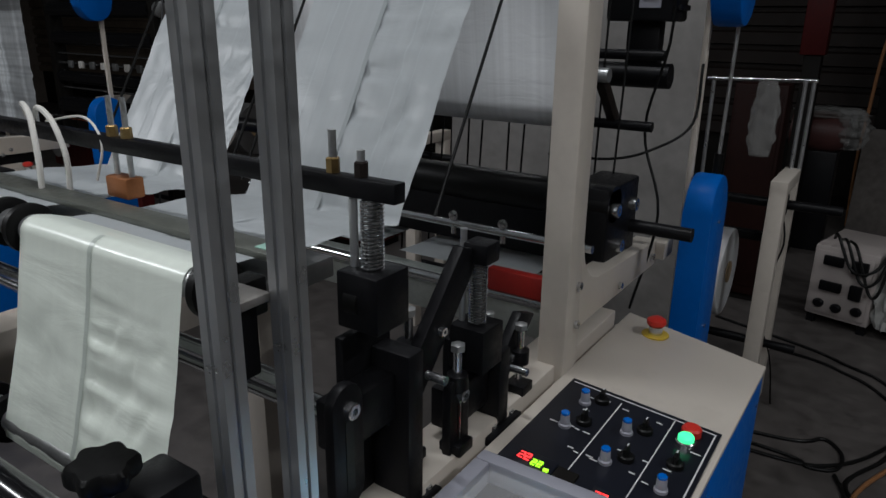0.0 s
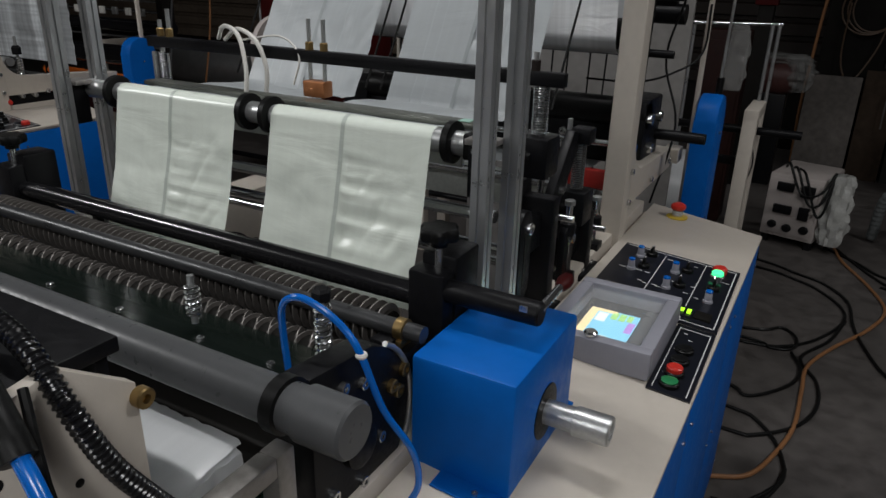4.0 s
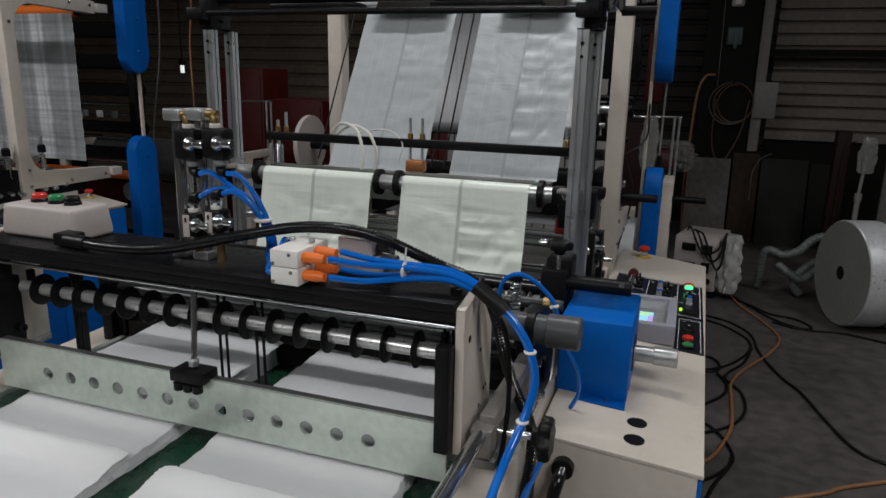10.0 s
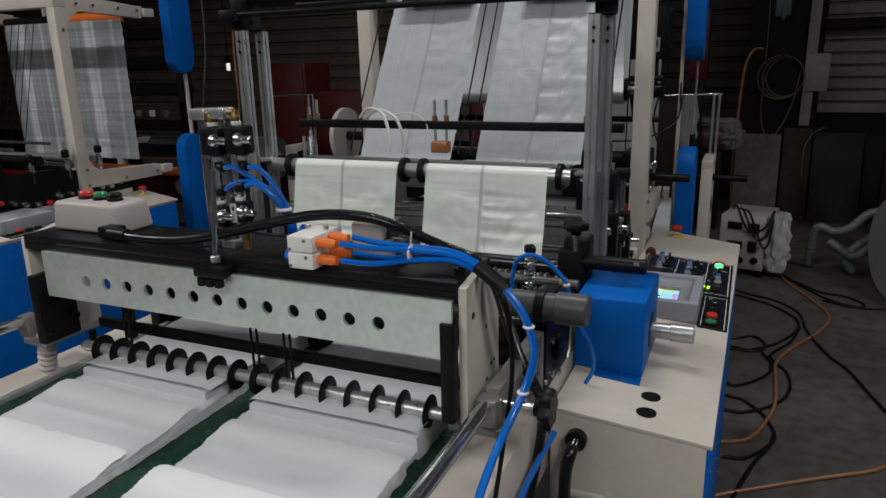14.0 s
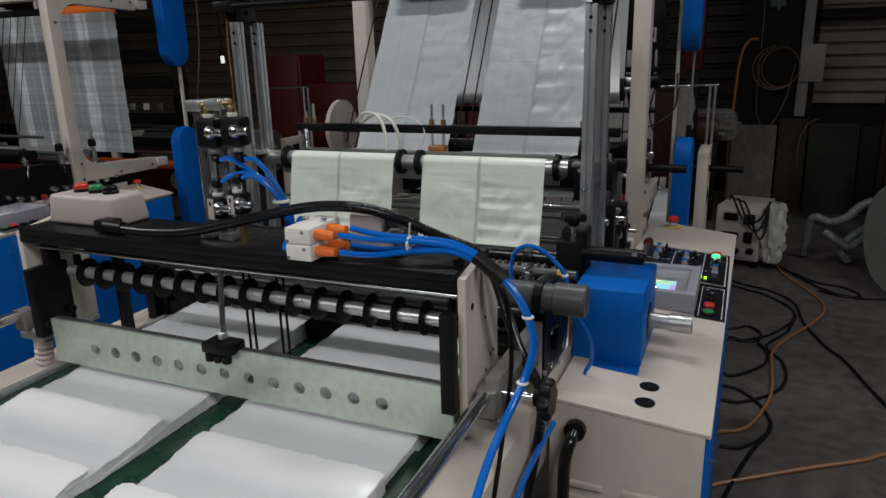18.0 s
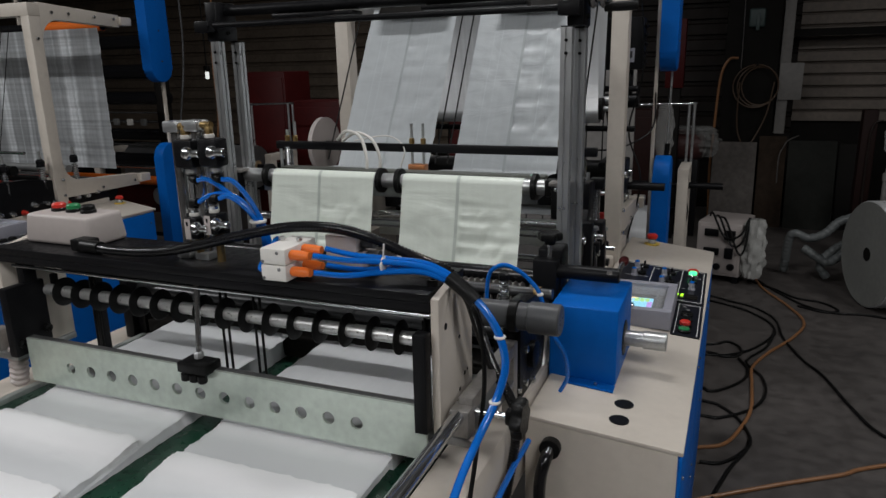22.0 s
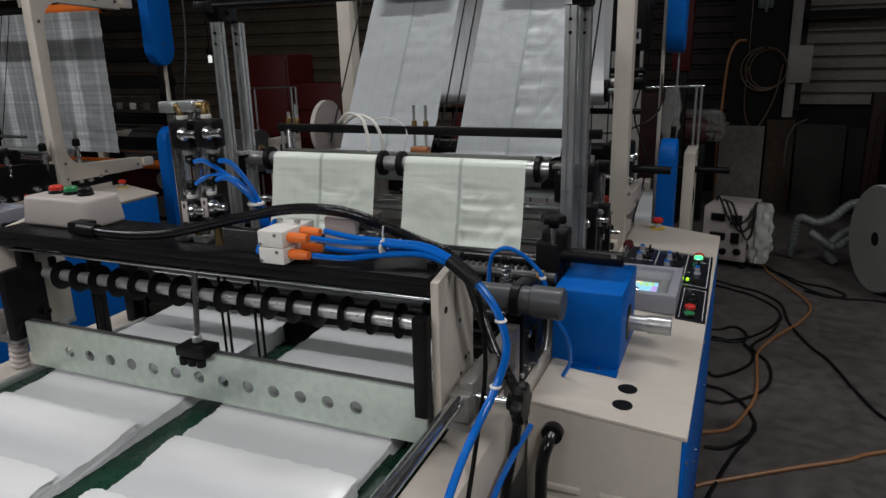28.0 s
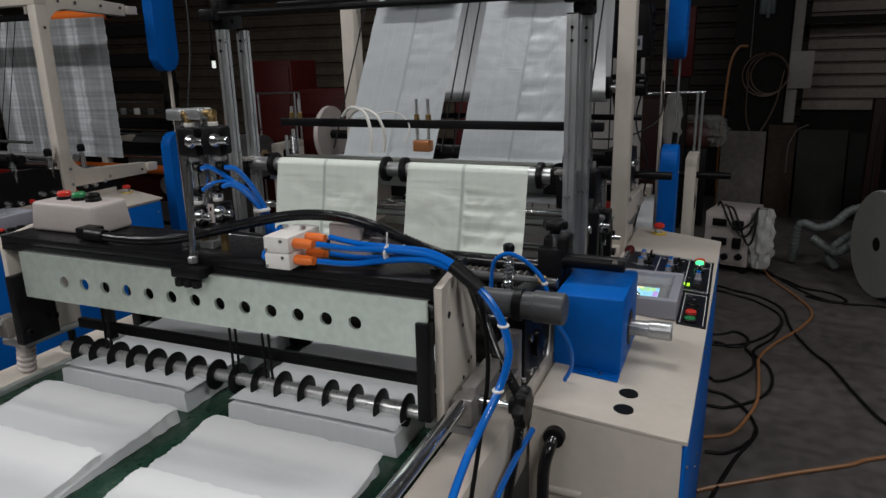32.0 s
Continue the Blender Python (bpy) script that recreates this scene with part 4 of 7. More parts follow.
def seal_bar():
    """The sealing bar that rises and falls with each stroke, with its studs, springs and sensor block."""
    y, z = 0.622, 1.398
    e = thing("seal_bar", (-1.0, y, z), "black flat sealing bar on springs, in stroke", "machine bar")
    part("bar", box(-1.53, y - 0.011, z - 0.0125, -0.472, y + 0.011, z + 0.0125, 0.002), BLACK, e)
    for x, tip in ((-1.49, 0.05), (-1.46, 0.075), (-0.575, 0.065), (-0.530, 0.045)):
        s = part("stud", rod((x, y, z + 0.016), (x, y, z + tip), 0.005), STEEL, e)
        part("nut", lathe([(0.009, 0.0128), (0.009, 0.030), (0.007, 0.032)], (x, y, z), "z", sides=6), BRASS if x < -0.55 else RUST, s)
    for x in (-1.036, -0.998):
        s = part("stud", rod((x, y - 0.004, z - 0.055), (x, y - 0.004, z + 0.075), 0.0045), STEEL, e)
        part("nut", lathe([(0.009, 0.0128), (0.009, 0.028), (0.007, 0.030)], (x, y - 0.004, z), "z", sides=6), BRASS, s)
    part("sensor_block", box(-1.045, y - 0.022, z - 0.082, -0.988, y + 0.010, z - 0.048, 0.004), COPPER, e, "copper coloured clamp block")
    for pts in (((-1.30, 0.0, 0.02), (-1.25, -0.03, 0.05), (-1.19, -0.05, 0.035), (-1.165, -0.06, -0.03), (-1.17, -0.06, -0.085)),
                ((-1.28, 0.0, 0.018), (-1.22, -0.02, 0.045), (-1.16, -0.03, 0.025), (-1.135, -0.03, -0.03), (-1.14, -0.03, -0.085)),
                ((-1.24, 0.0, 0.018), (-1.12, 0.0, 0.035), (-1.06, -0.01, 0.0), (-1.07, -0.02, -0.06))):
        part("cable", sweep([(x, y + dy, z + dz) for x, dy, dz in pts], 0.005 if pts[0][0] < -1.25 else 0.0022, smooth=6, sides=8), WHITE, e, "white heater cable")
    return e


SEAL = seal_bar()


def spring_post(x, y, z0, z1, zb, label):
    """Coil spring on its guide rod, in a black block with a slotted bracket below."""
    e = thing("spring_mount", (x, y, zb), label, "spring mount", "spring mounts")
    part("guide_rod", rod((x, y, z0 - 0.06), (x, y, z1 + 0.02), 0.006), STEEL, e)
    part("side_rod", rod((x - 0.026, y - 0.004, z0 - 0.02), (x - 0.026, y - 0.004, z1 + (0.05 if y > 0.8 else 0.0)), 0.0055), ALU, e)
    if y > 0.8:
        part("cap", box(x - 0.018, y - 0.02, z1, x + 0.026, y + 0.022, z1 + 0.034, 0.004), BLACK, e)
    part("spring", coil((x, y, z0), (x, y, z1), 0.0135, 0.0019, int((z1 - z0) / 0.0048)), CHROME, e, "bright coil spring")
    part("block", box(x - 0.035, y - 0.03, z0 - 0.075, x + 0.03, y + 0.035, z0, 0.003), BLACK, e)
    part("knuckle", lathe([(0.010, -0.045), (0.024, -0.043), (0.024, -0.022), (0.018, -0.02)], (x + 0.02, y - 0.01, z0 - 0.04), "x"), RUBBER, e)
    return e


spring_post(-0.515, 0.622, 1.298, 1.385, 0.93, "bright coil spring on a black sealing block")
spring_post(-1.49, 0.622, 1.30, 1.375, 0.93, "bright coil spring on a black sealing block")
spring_post(-0.515, 0.88, 1.13, 1.235, 0.93, "second coil spring on a black pressing block")


def slot_bracket(y, h, lean, rise):
    """Black slotted bracket that stands on the side frame and carries a spring mount."""
    x = -0.52
    e = thing("slotted_bracket", (x, y, 0.93), "black slotted steel bracket on the machine side", "bracket", "slotted brackets")
    part("plate", box(x - 0.045, y - 0.045, 0.93, x - 0.03, y + 0.055, h, 0.003), BLACK, e)
    part("web_plate", box(x - 0.03, y + 0.01, 0.93, x + 0.035, y + 0.045, h - 0.03, 0.004), BLACK, e)
    slot = [( y - 0.10 + 0.028 * math.cos(a), h - 0.05 + 0.028 * math.sin(a)) for a in [math.pi * i / 8 for i in range(9)]]
    slot += [(y - 0.10 + 0.028 * math.cos(a), h - 0.17 + 0.028 * math.sin(a)) for a in [math.pi + math.pi * i / 8 for i in range(9)]]
    s = part("slotted_lug", prism(slot, x + 0.01, x + 0.026, "x", 0.003), BLACK, e)
    # Dark depth of the slot, laid on as a black strip.
    part("slot", box(x + 0.0255, y - 0.107, h - 0.17, x + 0.0268, y - 0.093, h - 0.07), RUBBER, s)
    bolt(x + 0.026, y - 0.10, h - 0.055, "x", 0.011, s)
    part("lug_arm", box(x - 0.03, y - 0.10, h - 0.13, x + 0.012, y + 0.02, h - 0.06, 0.004), BLACK, e)
    part("strut", prism([(y + 0.0, h - 0.14), (y + 0.06, h - 0.16), (y + lean + 0.035, h + rise), (y + lean - 0.02, h + rise + 0.02)], x - 0.015, x + 0.005, "x", 0.003), BLACK, e, "slanting black lever")
    bolt(x + 0.005, y + lean * 0.5 + 0.025, h + rise * 0.5 - 0.07, "x", 0.008, e)
    part("foot", box(x - 0.05, y - 0.03, 0.915, x + 0.045, y + 0.08, 0.931, 0.003), BLACK, e)
    for dy in (0.0, 0.06):
        bolt(x + 0.03, y + dy, 0.931, "z", 0.008, e)
    part("stud", rod((x + 0.028, y + 0.062, h - 0.08), (x + 0.06, y + 0.062, h - 0.08), 0.007), CHROME, e)
    return e


slot_bracket(0.645, 1.20, 0.21, 0.05)
slot_bracket(0.90, 1.10, 0.16, -0.03)

# ---- feed and knife section ----
def pinch_roller():
    """Black pressing roller in its clamp blocks, with star knobs, and the black shaft end beside the drive cover."""
    y, z = 0.257, 1.128
    e = thing("pinch_roller", (-1.0, y, z), "black rubber pressing roller in clamp blocks", "roller")
    part("roller", rod((-1.53, y, z - 0.01), (-0.545, y, z - 0.01), 0.019, sides=32), HOSEBLK, e)
    for x in (-0.515, -1.55):
        part("clamp_block", box(x - 0.035, y - 0.03, 1.02, x + 0.025, y + 0.03, 1.17, 0.004), BLACK, e)
        part("arm", box(x - 0.03, y + 0.0, 1.04, x + 0.03, y + 0.075, 1.19, 0.006), BLACK, e)
        part("screw", rod((x, y, 1.165), (x, y, 1.215), 0.0065), CHROME, e)
        star_knob(x, y, 1.203, "z", 0.028, 0.03, e)
    part("shaft_end", lathe([(0.0165, 0), (0.0175, 0.002), (0.0175, 0.145), (0.0155, 0.148)], (-0.495, 0.245, 1.142), "x"), BLACK, e, "black shaft end")
    part("key", box(-0.374, 0.2285, 1.146, -0.362, 0.2315, 1.156), CHROME, e)
    part("lever", rod((-0.352, 0.25, 1.146), (-0.352, 0.33, 1.15), 0.006), CHROME, e)
    part("grip", lathe([(0.006, 0), (0.010, 0.008), (0.012, 0.022), (0.011, 0.034), (0.006, 0.042)], (-0.352, 0.325, 1.15), "y"), REDPAINT, e, "dark red grip")
    return e


pinch_roller()


def grooved_roller(y, z, r, n, label, mat, cross=0.0, x0=-1.53, x1=-0.56):
    e = thing("grooved_roller", ((x0 + x1) / 2, y, z), label, "roller", "grooved rollers")
    part("core", rod((x0, y, z), (x1, y, z), r * 0.72, sides=20), DARKM, e)
    prof = lathe([(r * 0.7, -0.0014), (r, -0.0011), (r, 0.0011), (r * 0.7, 0.0014)], (0, 0, 0), "x", sides=28)
    data = bpy.data.meshes.new("ring")
    bmesh.ops.recalc_face_normals(prof, faces=prof.faces)
    prof.to_mesh(data)
    prof.free()
    data.shade_smooth()
    data.set_sharp_from_angle(angle=radians(32))
    data.materials.append(mat)
    for i in range(n):
        ob = new("ring", data)
        ob.parent = e
        ob.location = (x0 + (i + 0.5) * (x1 - x0) / n - ORIGIN[e].x, 0, 0)
        ob.rotation_euler = (0, 0, radians(cross if i % 2 else -cross))
    return e


grooved_roller(0.196, 1.083, 0.037, 60, "black feed roller with thin bright rings", RINGM)
grooved_roller(0.122, 1.062, 0.024, 76, "stripping roller with crossed thin bright wires", RINGM, 22.0)
drag = thing("tension_rod", (-1.0, 0.165, 1.108), "grey steel rod across the feed rollers", "rod")
part("rod", rod((-1.55, 0.165, 1.108), (-0.485, 0.165, 1.108), 0.0125), DULLROD, drag)
part("end_block", box(-0.555, 0.135, 1.05, -0.522, 0.185, 1.098, 0.003), BLACK, drag)
part("clamp_ring", lathe([(0.0127, -0.008), (0.016, -0.007), (0.016, 0.007), (0.0127, 0.008)], (-0.520, 0.165, 1.108), "x"), BRASS, drag, "brass clamp ring")
part("clamp_lug", box(-0.527, 0.150, 1.078, -0.513, 0.178, 1.096, 0.002), BRASS, drag)
part("screw", rod((-0.53, 0.125, 1.07), (-0.53, 0.10, 1.07), 0.006), BRASS, drag)


def knife_head():
    """Knife carriage that rises and falls with the stroke; its air hose rides on it."""
    e = thing("cutter_carriage", (-0.8, 0.05, 1.09), "black knife carriage with spring and blue air hose", "knife head")
    part("beam", box(-1.50, 0.040, 1.03, -0.535, 0.060, 1.075, 0.004), BLACK, e)
    part("clear_shield", box(-1.50, 0.0, 1.076, -0.56, 0.095, 1.079), SMOKE, e, "smoky clear shield")
    part("spring", coil((-0.566, 0.05, 1.105), (-0.566, 0.05, 1.185), 0.010, 0.0022, 9), CHROME, e, "bright coil spring")
    part("plunger", rod((-0.566, 0.05, 1.09), (-0.566, 0.05, 1.195), 0.0055), STEEL, e)
    part("cap", lathe([(0.013, 0), (0.013, 0.012), (0.009, 0.016)], (-0.566, 0.05, 1.188), "z", sides=6), BLACK, e)
    for x in (-1.45, -1.28, -1.11, -0.94, -0.77, -0.64):
        bolt(x, 0.03, 1.079, "z", 0.006, e)
    part("blade", box(-1.49, 0.044, 1.022, -0.545, 0.048, 1.046), STEEL, e)
    part("spring", coil((-0.80, 0.05, 1.10), (-0.80, 0.05, 1.15), 0.010, 0.0022, 6), CHROME, e, "bright coil spring")
    part("plunger", rod((-0.80, 0.05, 1.09), (-0.80, 0.05, 1.165), 0.005), STEEL, e)
    return e


KNIFE = knife_head()
# Unlit depth under the rollers, put in as a black plate.
bed = thing("knife_bed", (-1.0, 0.08, 0.955), "black plate added for the dark depth under the knife, with a steel bar", "machine bed")
part("bed", box(-1.505, -0.045, 0.957, -0.56, 0.345, 1.0, 0.003), DARKM, bed)
part("guide_bar", rod((-1.54, -0.022, 1.075), (-0.545, -0.022, 1.075), 0.0135), DULLROD, bed, "round steel guide bar")
part("bar_collar", lathe([(0.0137, -0.006), (0.0155, -0.005), (0.0155, 0.005), (0.0137, 0.006)], (-0.66, -0.022, 1.075), "x"), STEEL, bed)
for x in (-1.53, -0.55):
    part("bar_block", box(x - 0.012, -0.04, 0.955, x + 0.012, -0.004, 1.078, 0.003), BLACK, bed)
loop = thing("air_hose", (-0.5, 0.0, 1.1), "thin blue air hose looping over to the bench", "hose", "air hoses")
part("tube", sweep([(-0.592, 0.012, 1.09), (-0.590, 0.004, 1.16), (-0.578, -0.006, 1.203), (-0.550, -0.010, 1.221), (-0.521, -0.004, 1.211), (-0.496, 0.004, 1.188), (-0.475, 0.006, 1.159), (-0.458, 0.025, 1.08), (-0.429, 0.045, 1.018), (-0.423, 0.05, 0.965), (-0.437, 0.045, 0.929)], 0.0045, smooth=6, sides=10), HOSE, loop)
part("cable_tie", lathe([(0.006, -0.003), (0.0075, 0), (0.006, 0.003)], (-0.475, 0.006, 1.160), "z", sides=12), WHITE, loop)


def side_plate():
    """Black side plates and gear end of the knife section."""
    e = thing("side_plate", (-0.51, 0.05, 0.92), "black machined side plate of the knife section", "machine plate")
    pts = [(0.015, 0.90)] + [(0.02 + 0.125 * math.cos(a), 1.02 + 0.125 * math.sin(a)) for a in [math.radians(d) for d in range(-62, 63, 12)]] + [(0.06, 1.14), (-0.06, 1.155), (-0.06, 0.90)]
    part("plate", prism(pts, -0.535, -0.497, "x", 0.003), BLACK, e)
    rim = [(-0.496, 0.022 + 0.127 * math.cos(radians(d)), 1.02 + 0.127 * math.sin(radians(d))) for d in range(-60, 62, 10)]
    part("rim", sweep(rim, 0.004, sides=8), STEEL, e, "bright steel rim")
    for y, z in ((-0.03, 0.975), (-0.03, 1.05), (0.03, 0.955), (0.035, 1.10), (0.07, 1.0), (-0.005, 1.115)):
        bolt(-0.497, y, z, "x", 0.008, e)
    part("bearing", lathe([(0.030, 0), (0.030, 0.012), (0.022, 0.015)], (-0.497, 0.02, 1.02), "x"), BLACK, e)
    part("cheek", box(-0.54, 0.06, 1.0, -0.50, 0.20, 1.085, 0.004), BLACK, e)
    for yy, zz in ((0.10, 1.06), (0.115, 1.045), (0.13, 1.07)):
        bolt(-0.50, yy, zz, "x", 0.010, e, BRASS)
    part("plate", box(-1.57, -0.06, 0.90, -1.54, 0.15, 1.155, 0.003), BLACK, e)
    return e


side_plate()


def blow_pipe():
    y, z, r = -0.10, 1.148, 0.027
    e = thing("blow_pipe", (-0.9, y, z), "grey plastic air pipe with an end cap", "pipe")
    part("pipe", rod((-1.50, y, z), (-0.425, y, z), r, sides=32), PVC, e)
    part("cap", lathe([(r, -0.062), (r + 0.004, -0.06), (r + 0.004, -0.003), (r + 0.001, 0.0), (0.004, 0.0005)], (-0.407, y, z), "x", sides=32), PVC, e)
    part("clamp", lathe([(r + 0.002, -0.009), (r + 0.005, -0.008), (r + 0.005, 0.008), (r + 0.002, 0.009)], (-0.498, y, z), "x", sides=32), RUBBER, e, "black pipe clamp")
    return e


blow_pipe()


def side_beam(x0, x1, label):
    e = thing("machine_bed", ((x0 + x1) / 2, -0.4, 0), label, "machine frame", "side frames")
    part("beam", box(x0, -1.3, 0.78, x1, 1.48, 0.948, 0.005), BEIGE, e)
    for y in (-1.2, 0.4, 1.35):
        part("leg", box(x0 + 0.01, y - 0.05, 0, x1 - 0.01, y + 0.05, 0.782, 0.004), BEIGE, e)
    return e


side_beam(-0.575, -0.487, "beige side beam of the bag line")
side_beam(-1.64, -1.525, "beige side beam of the bag line")


def square_bracket():
    e = thing("tube_bracket", (-0.506, -0.107, 0.948), "bent square stainless tube bracket on the side beam", "bracket")
    part("upright", box(-0.519, -0.122, 0.947, -0.493, -0.094, 1.095, 0.003), BRACKETM, e)
    part("arm", box(-0.519, -0.36, 1.069, -0.493, -0.1215, 1.0945, 0.003), BRACKETM, e)
    for dz in (0.96, 0.985):
        bolt(-0.492, -0.09, dz, "x", 0.006, e)
    return e


square_bracket()


def rail(x, label):
    e = thing("guide_rail", (x, -0.8, 1.085), label, "rail", "guide rails")
    part("tube", rod((x, -1.45, 1.070), (x, -0.372, 1.070), 0.0118, sides=28), CHROME, e)
    part("block", box(x - 0.014, -0.384, 1.034, x + 0.020, -0.350, 1.082, 0.003), BRACKETM, e, "small cast clamp block")
    if x > -1:
        part("screw", rod((x + 0.02, -0.352, 1.070), (x + 0.085, -0.352, 1.070), 0.006), CHROME, e)
        star_knob(-0.437, -0.352, 1.070, "x", 0.031, 0.03, e)
    return e


rail(-0.512, "chrome rail along the delivery table")
rail(-1.60, "chrome rail along the delivery table")
bellows = thing("rubber_bellows", (-1.57, -0.36, 1.0), "white ribbed plastic bellows beside the delivery head", "bellows")
part("body", sweep([(-1.575, -0.36, 0.95), (-1.56, -0.36, 1.04)], 0.020, ribs=(0.013, 0.005), sides=20), IVORY, bellows)

# ---- delivery table ----
def delivery_belt():
    e = thing("delivery_belt", (-1.05, -0.4, 0.95), "dark green conveyor belt of the delivery table", "conveyor")
    part("belt", box(-1.505, -1.45, 0.938, -0.58, 0.30, 0.953, 0.002), BELT, e)
    part("bed", box(-1.52, -1.42, 0.86, -0.572, 0.33, 0.936), DARKM, e)
    part("edge_strip", box(-1.524, -1.3, 0.93, -1.507, -0.05, 0.962, 0.002), GALV, e)
    return e


delivery_belt()


def bag_stack(x0, x1, y0, y1, label, seed, height=0.022, ridge=0.0115, layers=7, sink=0.10, mat=None):
    """A batch of flat film bags: sheets with uneven edges, a puffed far edge and soft folds, one above another."""
    z = 0.954
    e = thing("bag_stack", ((x0 + x1) / 2, (y0 + y1) / 2, z), label, "bag stack", "bag stacks")
    rnd = random.Random(seed)
    nx, ny = 34, 46
    for k in range(layers):
        up = (k + 1) / layers
        dx0, dx1, dy1 = rnd.uniform(-0.007, 0.007), rnd.uniform(-0.007, 0.007), rnd.uniform(-0.010, 0.004)
        top = k == layers - 1
        rows = []
        for j in range(ny + 1):
            v = (j / ny) ** 0.7
            row = []
            for i in range(nx + 1):
                u = i / nx
                x = x0 + dx0 + (x1 - x0 + dx1 - dx0) * u
                far = y1 + dy1
                d = (far - y0) * (1 - v)
                y = far - d
                edge = min(u, 1 - u)
                jag = 0.0035 * noise.noise(Vector((x * 55, y * 55, seed + k * 3)))
                if i in (0, nx):
                    x += jag + (0.0035 * (j % 2) * (0.5 + noise.noise(Vector((y * 9, seed, k)))) if i == 0 else 0)
                if j == ny:
                    y += jag * 1.6
                h = 0.0026 * noise.noise(Vector((x * 3.5, y * 7, seed + k * 0.15))) + 0.0009 * noise.noise(Vector((x * 22, y * 34, seed + k * 0.3)))
                puff = 0.88 + 0.16 * noise.noise(Vector((x * 8, seed, 0)))
                h += ridge * puff * math.exp(-((d - 0.014) / 0.050) ** 2)
                h -= sink * max(0.0, d - 0.135)
                h -= 0.004 * math.exp(-edge / 0.02)
                row.append((x, y, z + 0.002 + max(0.0004 * k, height * up + h * (0.3 + 0.7 * up))))
            rows.append(row)
        if k == layers - 2:
            # the body of the pile, closed down to the belt at its sides
            body = [[(p[0] + (0.003 if i == 0 else -0.003 if i == nx else 0), p[1], p[2] - 0.001) for i, p in enumerate(r)] for r in rows]
            body = [[(r[0][0] - 0.004, r[0][1], z)] + r + [(r[-1][0] + 0.004, r[-1][1], z)] for r in body]
            body = [[(p[0], p[1], z) for p in body[0]]] + body + [[(p[0], p[1], z) for p in body[-1]]]
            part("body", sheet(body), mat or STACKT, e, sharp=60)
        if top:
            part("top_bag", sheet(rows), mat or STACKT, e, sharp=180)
    return e


STACKS = []
for j, (x0, x1) in enumerate(LANES):
    for k in range(6):
        far = -0.17 - 0.166 * k
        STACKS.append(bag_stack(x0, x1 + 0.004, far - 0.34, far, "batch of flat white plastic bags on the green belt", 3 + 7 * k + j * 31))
    bag_stack(x0 + 0.004, x1, -0.392, -0.03, "growing pile of flat white bags behind the stop plate", 90 + j, 0.050, 0.004, 6, 0.0, STACKM)


# ---- delivery head ----
def delivery_head():
    e = thing("delivery_bridge", (-1.03, -0.32, 1.04), "black bridge with beige end plates over the delivery table", "machine bridge")
    part("bridge", box(-1.53, -0.392, 1.262, -0.553, -0.235, 1.277, 0.002), BLACK, e, "flat black steel bridge")
    part("front_lip", box(-1.53, -0.392, 1.247, -0.553, -0.384, 1.2615, 0.001), BLACK, e)
    part("back_rail", box(-1.50, -0.255, 1.215, -0.56, -0.243, 1.2615, 0.002), BLACK, e)
    part("bright_rail", rod((-1.50, -0.380, 1.2375), (-0.555, -0.380, 1.2375), 0.0035), CHROME, e, "bright steel guide rail")
    part("rear_rail", box(-1.50, -0.235, 1.18, -0.56, -0.228, 1.20, 0.001), BLACK, e)
    out = [(-0.388, 1.035), (-0.388, 1.268), (-0.300, 1.283), (-0.236, 1.236), (-0.236, 1.035)]
    for xa, xb in ((-0.552, -0.538), (-1.545, -1.531)):
        pl = part("end_plate", prism(out, xa, xb, "x", 0.0015), BEIGE, e, "beige painted end plate")
        if xa > -1:
            # Small holes as black discs, their depth put into the colour.
            for y, z, r in ((-0.36, 1.215, 0.006), (-0.30, 1.175, 0.004), (-0.275, 1.098, 0.004), (-0.30, 1.078, 0.004), (-0.262, 1.10, 0.003)):
                part("hole", lathe([(r, 0), (r, 0.0006), (r * 0.9, 0.0008)], (xb, y, z), "x", sides=14), RUBBER, pl)
    bolt(-0.538, -0.235, 1.222, "x", 0.010, e, BRASS)
    bolt(-0.565, -0.345, 1.277, "z", 0.010, e, RUBBER)
    part("side_guide", box(-0.575, -0.412, 1.045, -0.5525, -0.388, 1.215, 0.002), BLACK, e, "black upright guide")
    part("side_guide", box(-1.500, -0.421, 1.048, -1.478, -0.333, 1.198, 0.003), BLACK, e, "black upright guide")
    part("guide_post", box(-1.500, -0.375, 1.196, -1.480, -0.345, 1.262, 0.002), BLACK, e)
    for yy, zz in ((-0.405, 1.075), (-0.345, 1.09)):
        bolt(-1.478, yy, zz, "x", 0.009, e, RUBBER)
    part("foot_plate", box(-0.575, -0.387, 1.02, -0.485, -0.145, 1.034, 0.002), GUNM, e, "steel foot plate")
    part("foot_plate", box(-1.60, -0.387, 1.02, -1.528, -0.236, 1.034, 0.002), STEEL, e, "steel foot plate")
    part("leg_block", box(-1.452, -0.245, 1.0, -1.428, -0.228, 1.25, 0.002), BLACK, e)
    for x in (-1.358, -1.022, -0.945, -0.596):
        for dx in (0.0, 0.014):
            part("cord", sweep([(x + dx, -0.31, 1.262), (x + dx + 0.006, -0.325, 1.20), (x + dx + 0.016, -0.335, 0.96)], 0.0026, smooth=4, sides=8), RUBBER, e, "black elastic cord")
        part("cord_eye", lathe([(0.004, -0.003), (0.009, -0.002), (0.009, 0.002), (0.004, 0.003)], (x + 0.007, -0.31, 1.255), "y", sides=12), BLACK, e)
    return e


delivery_head()


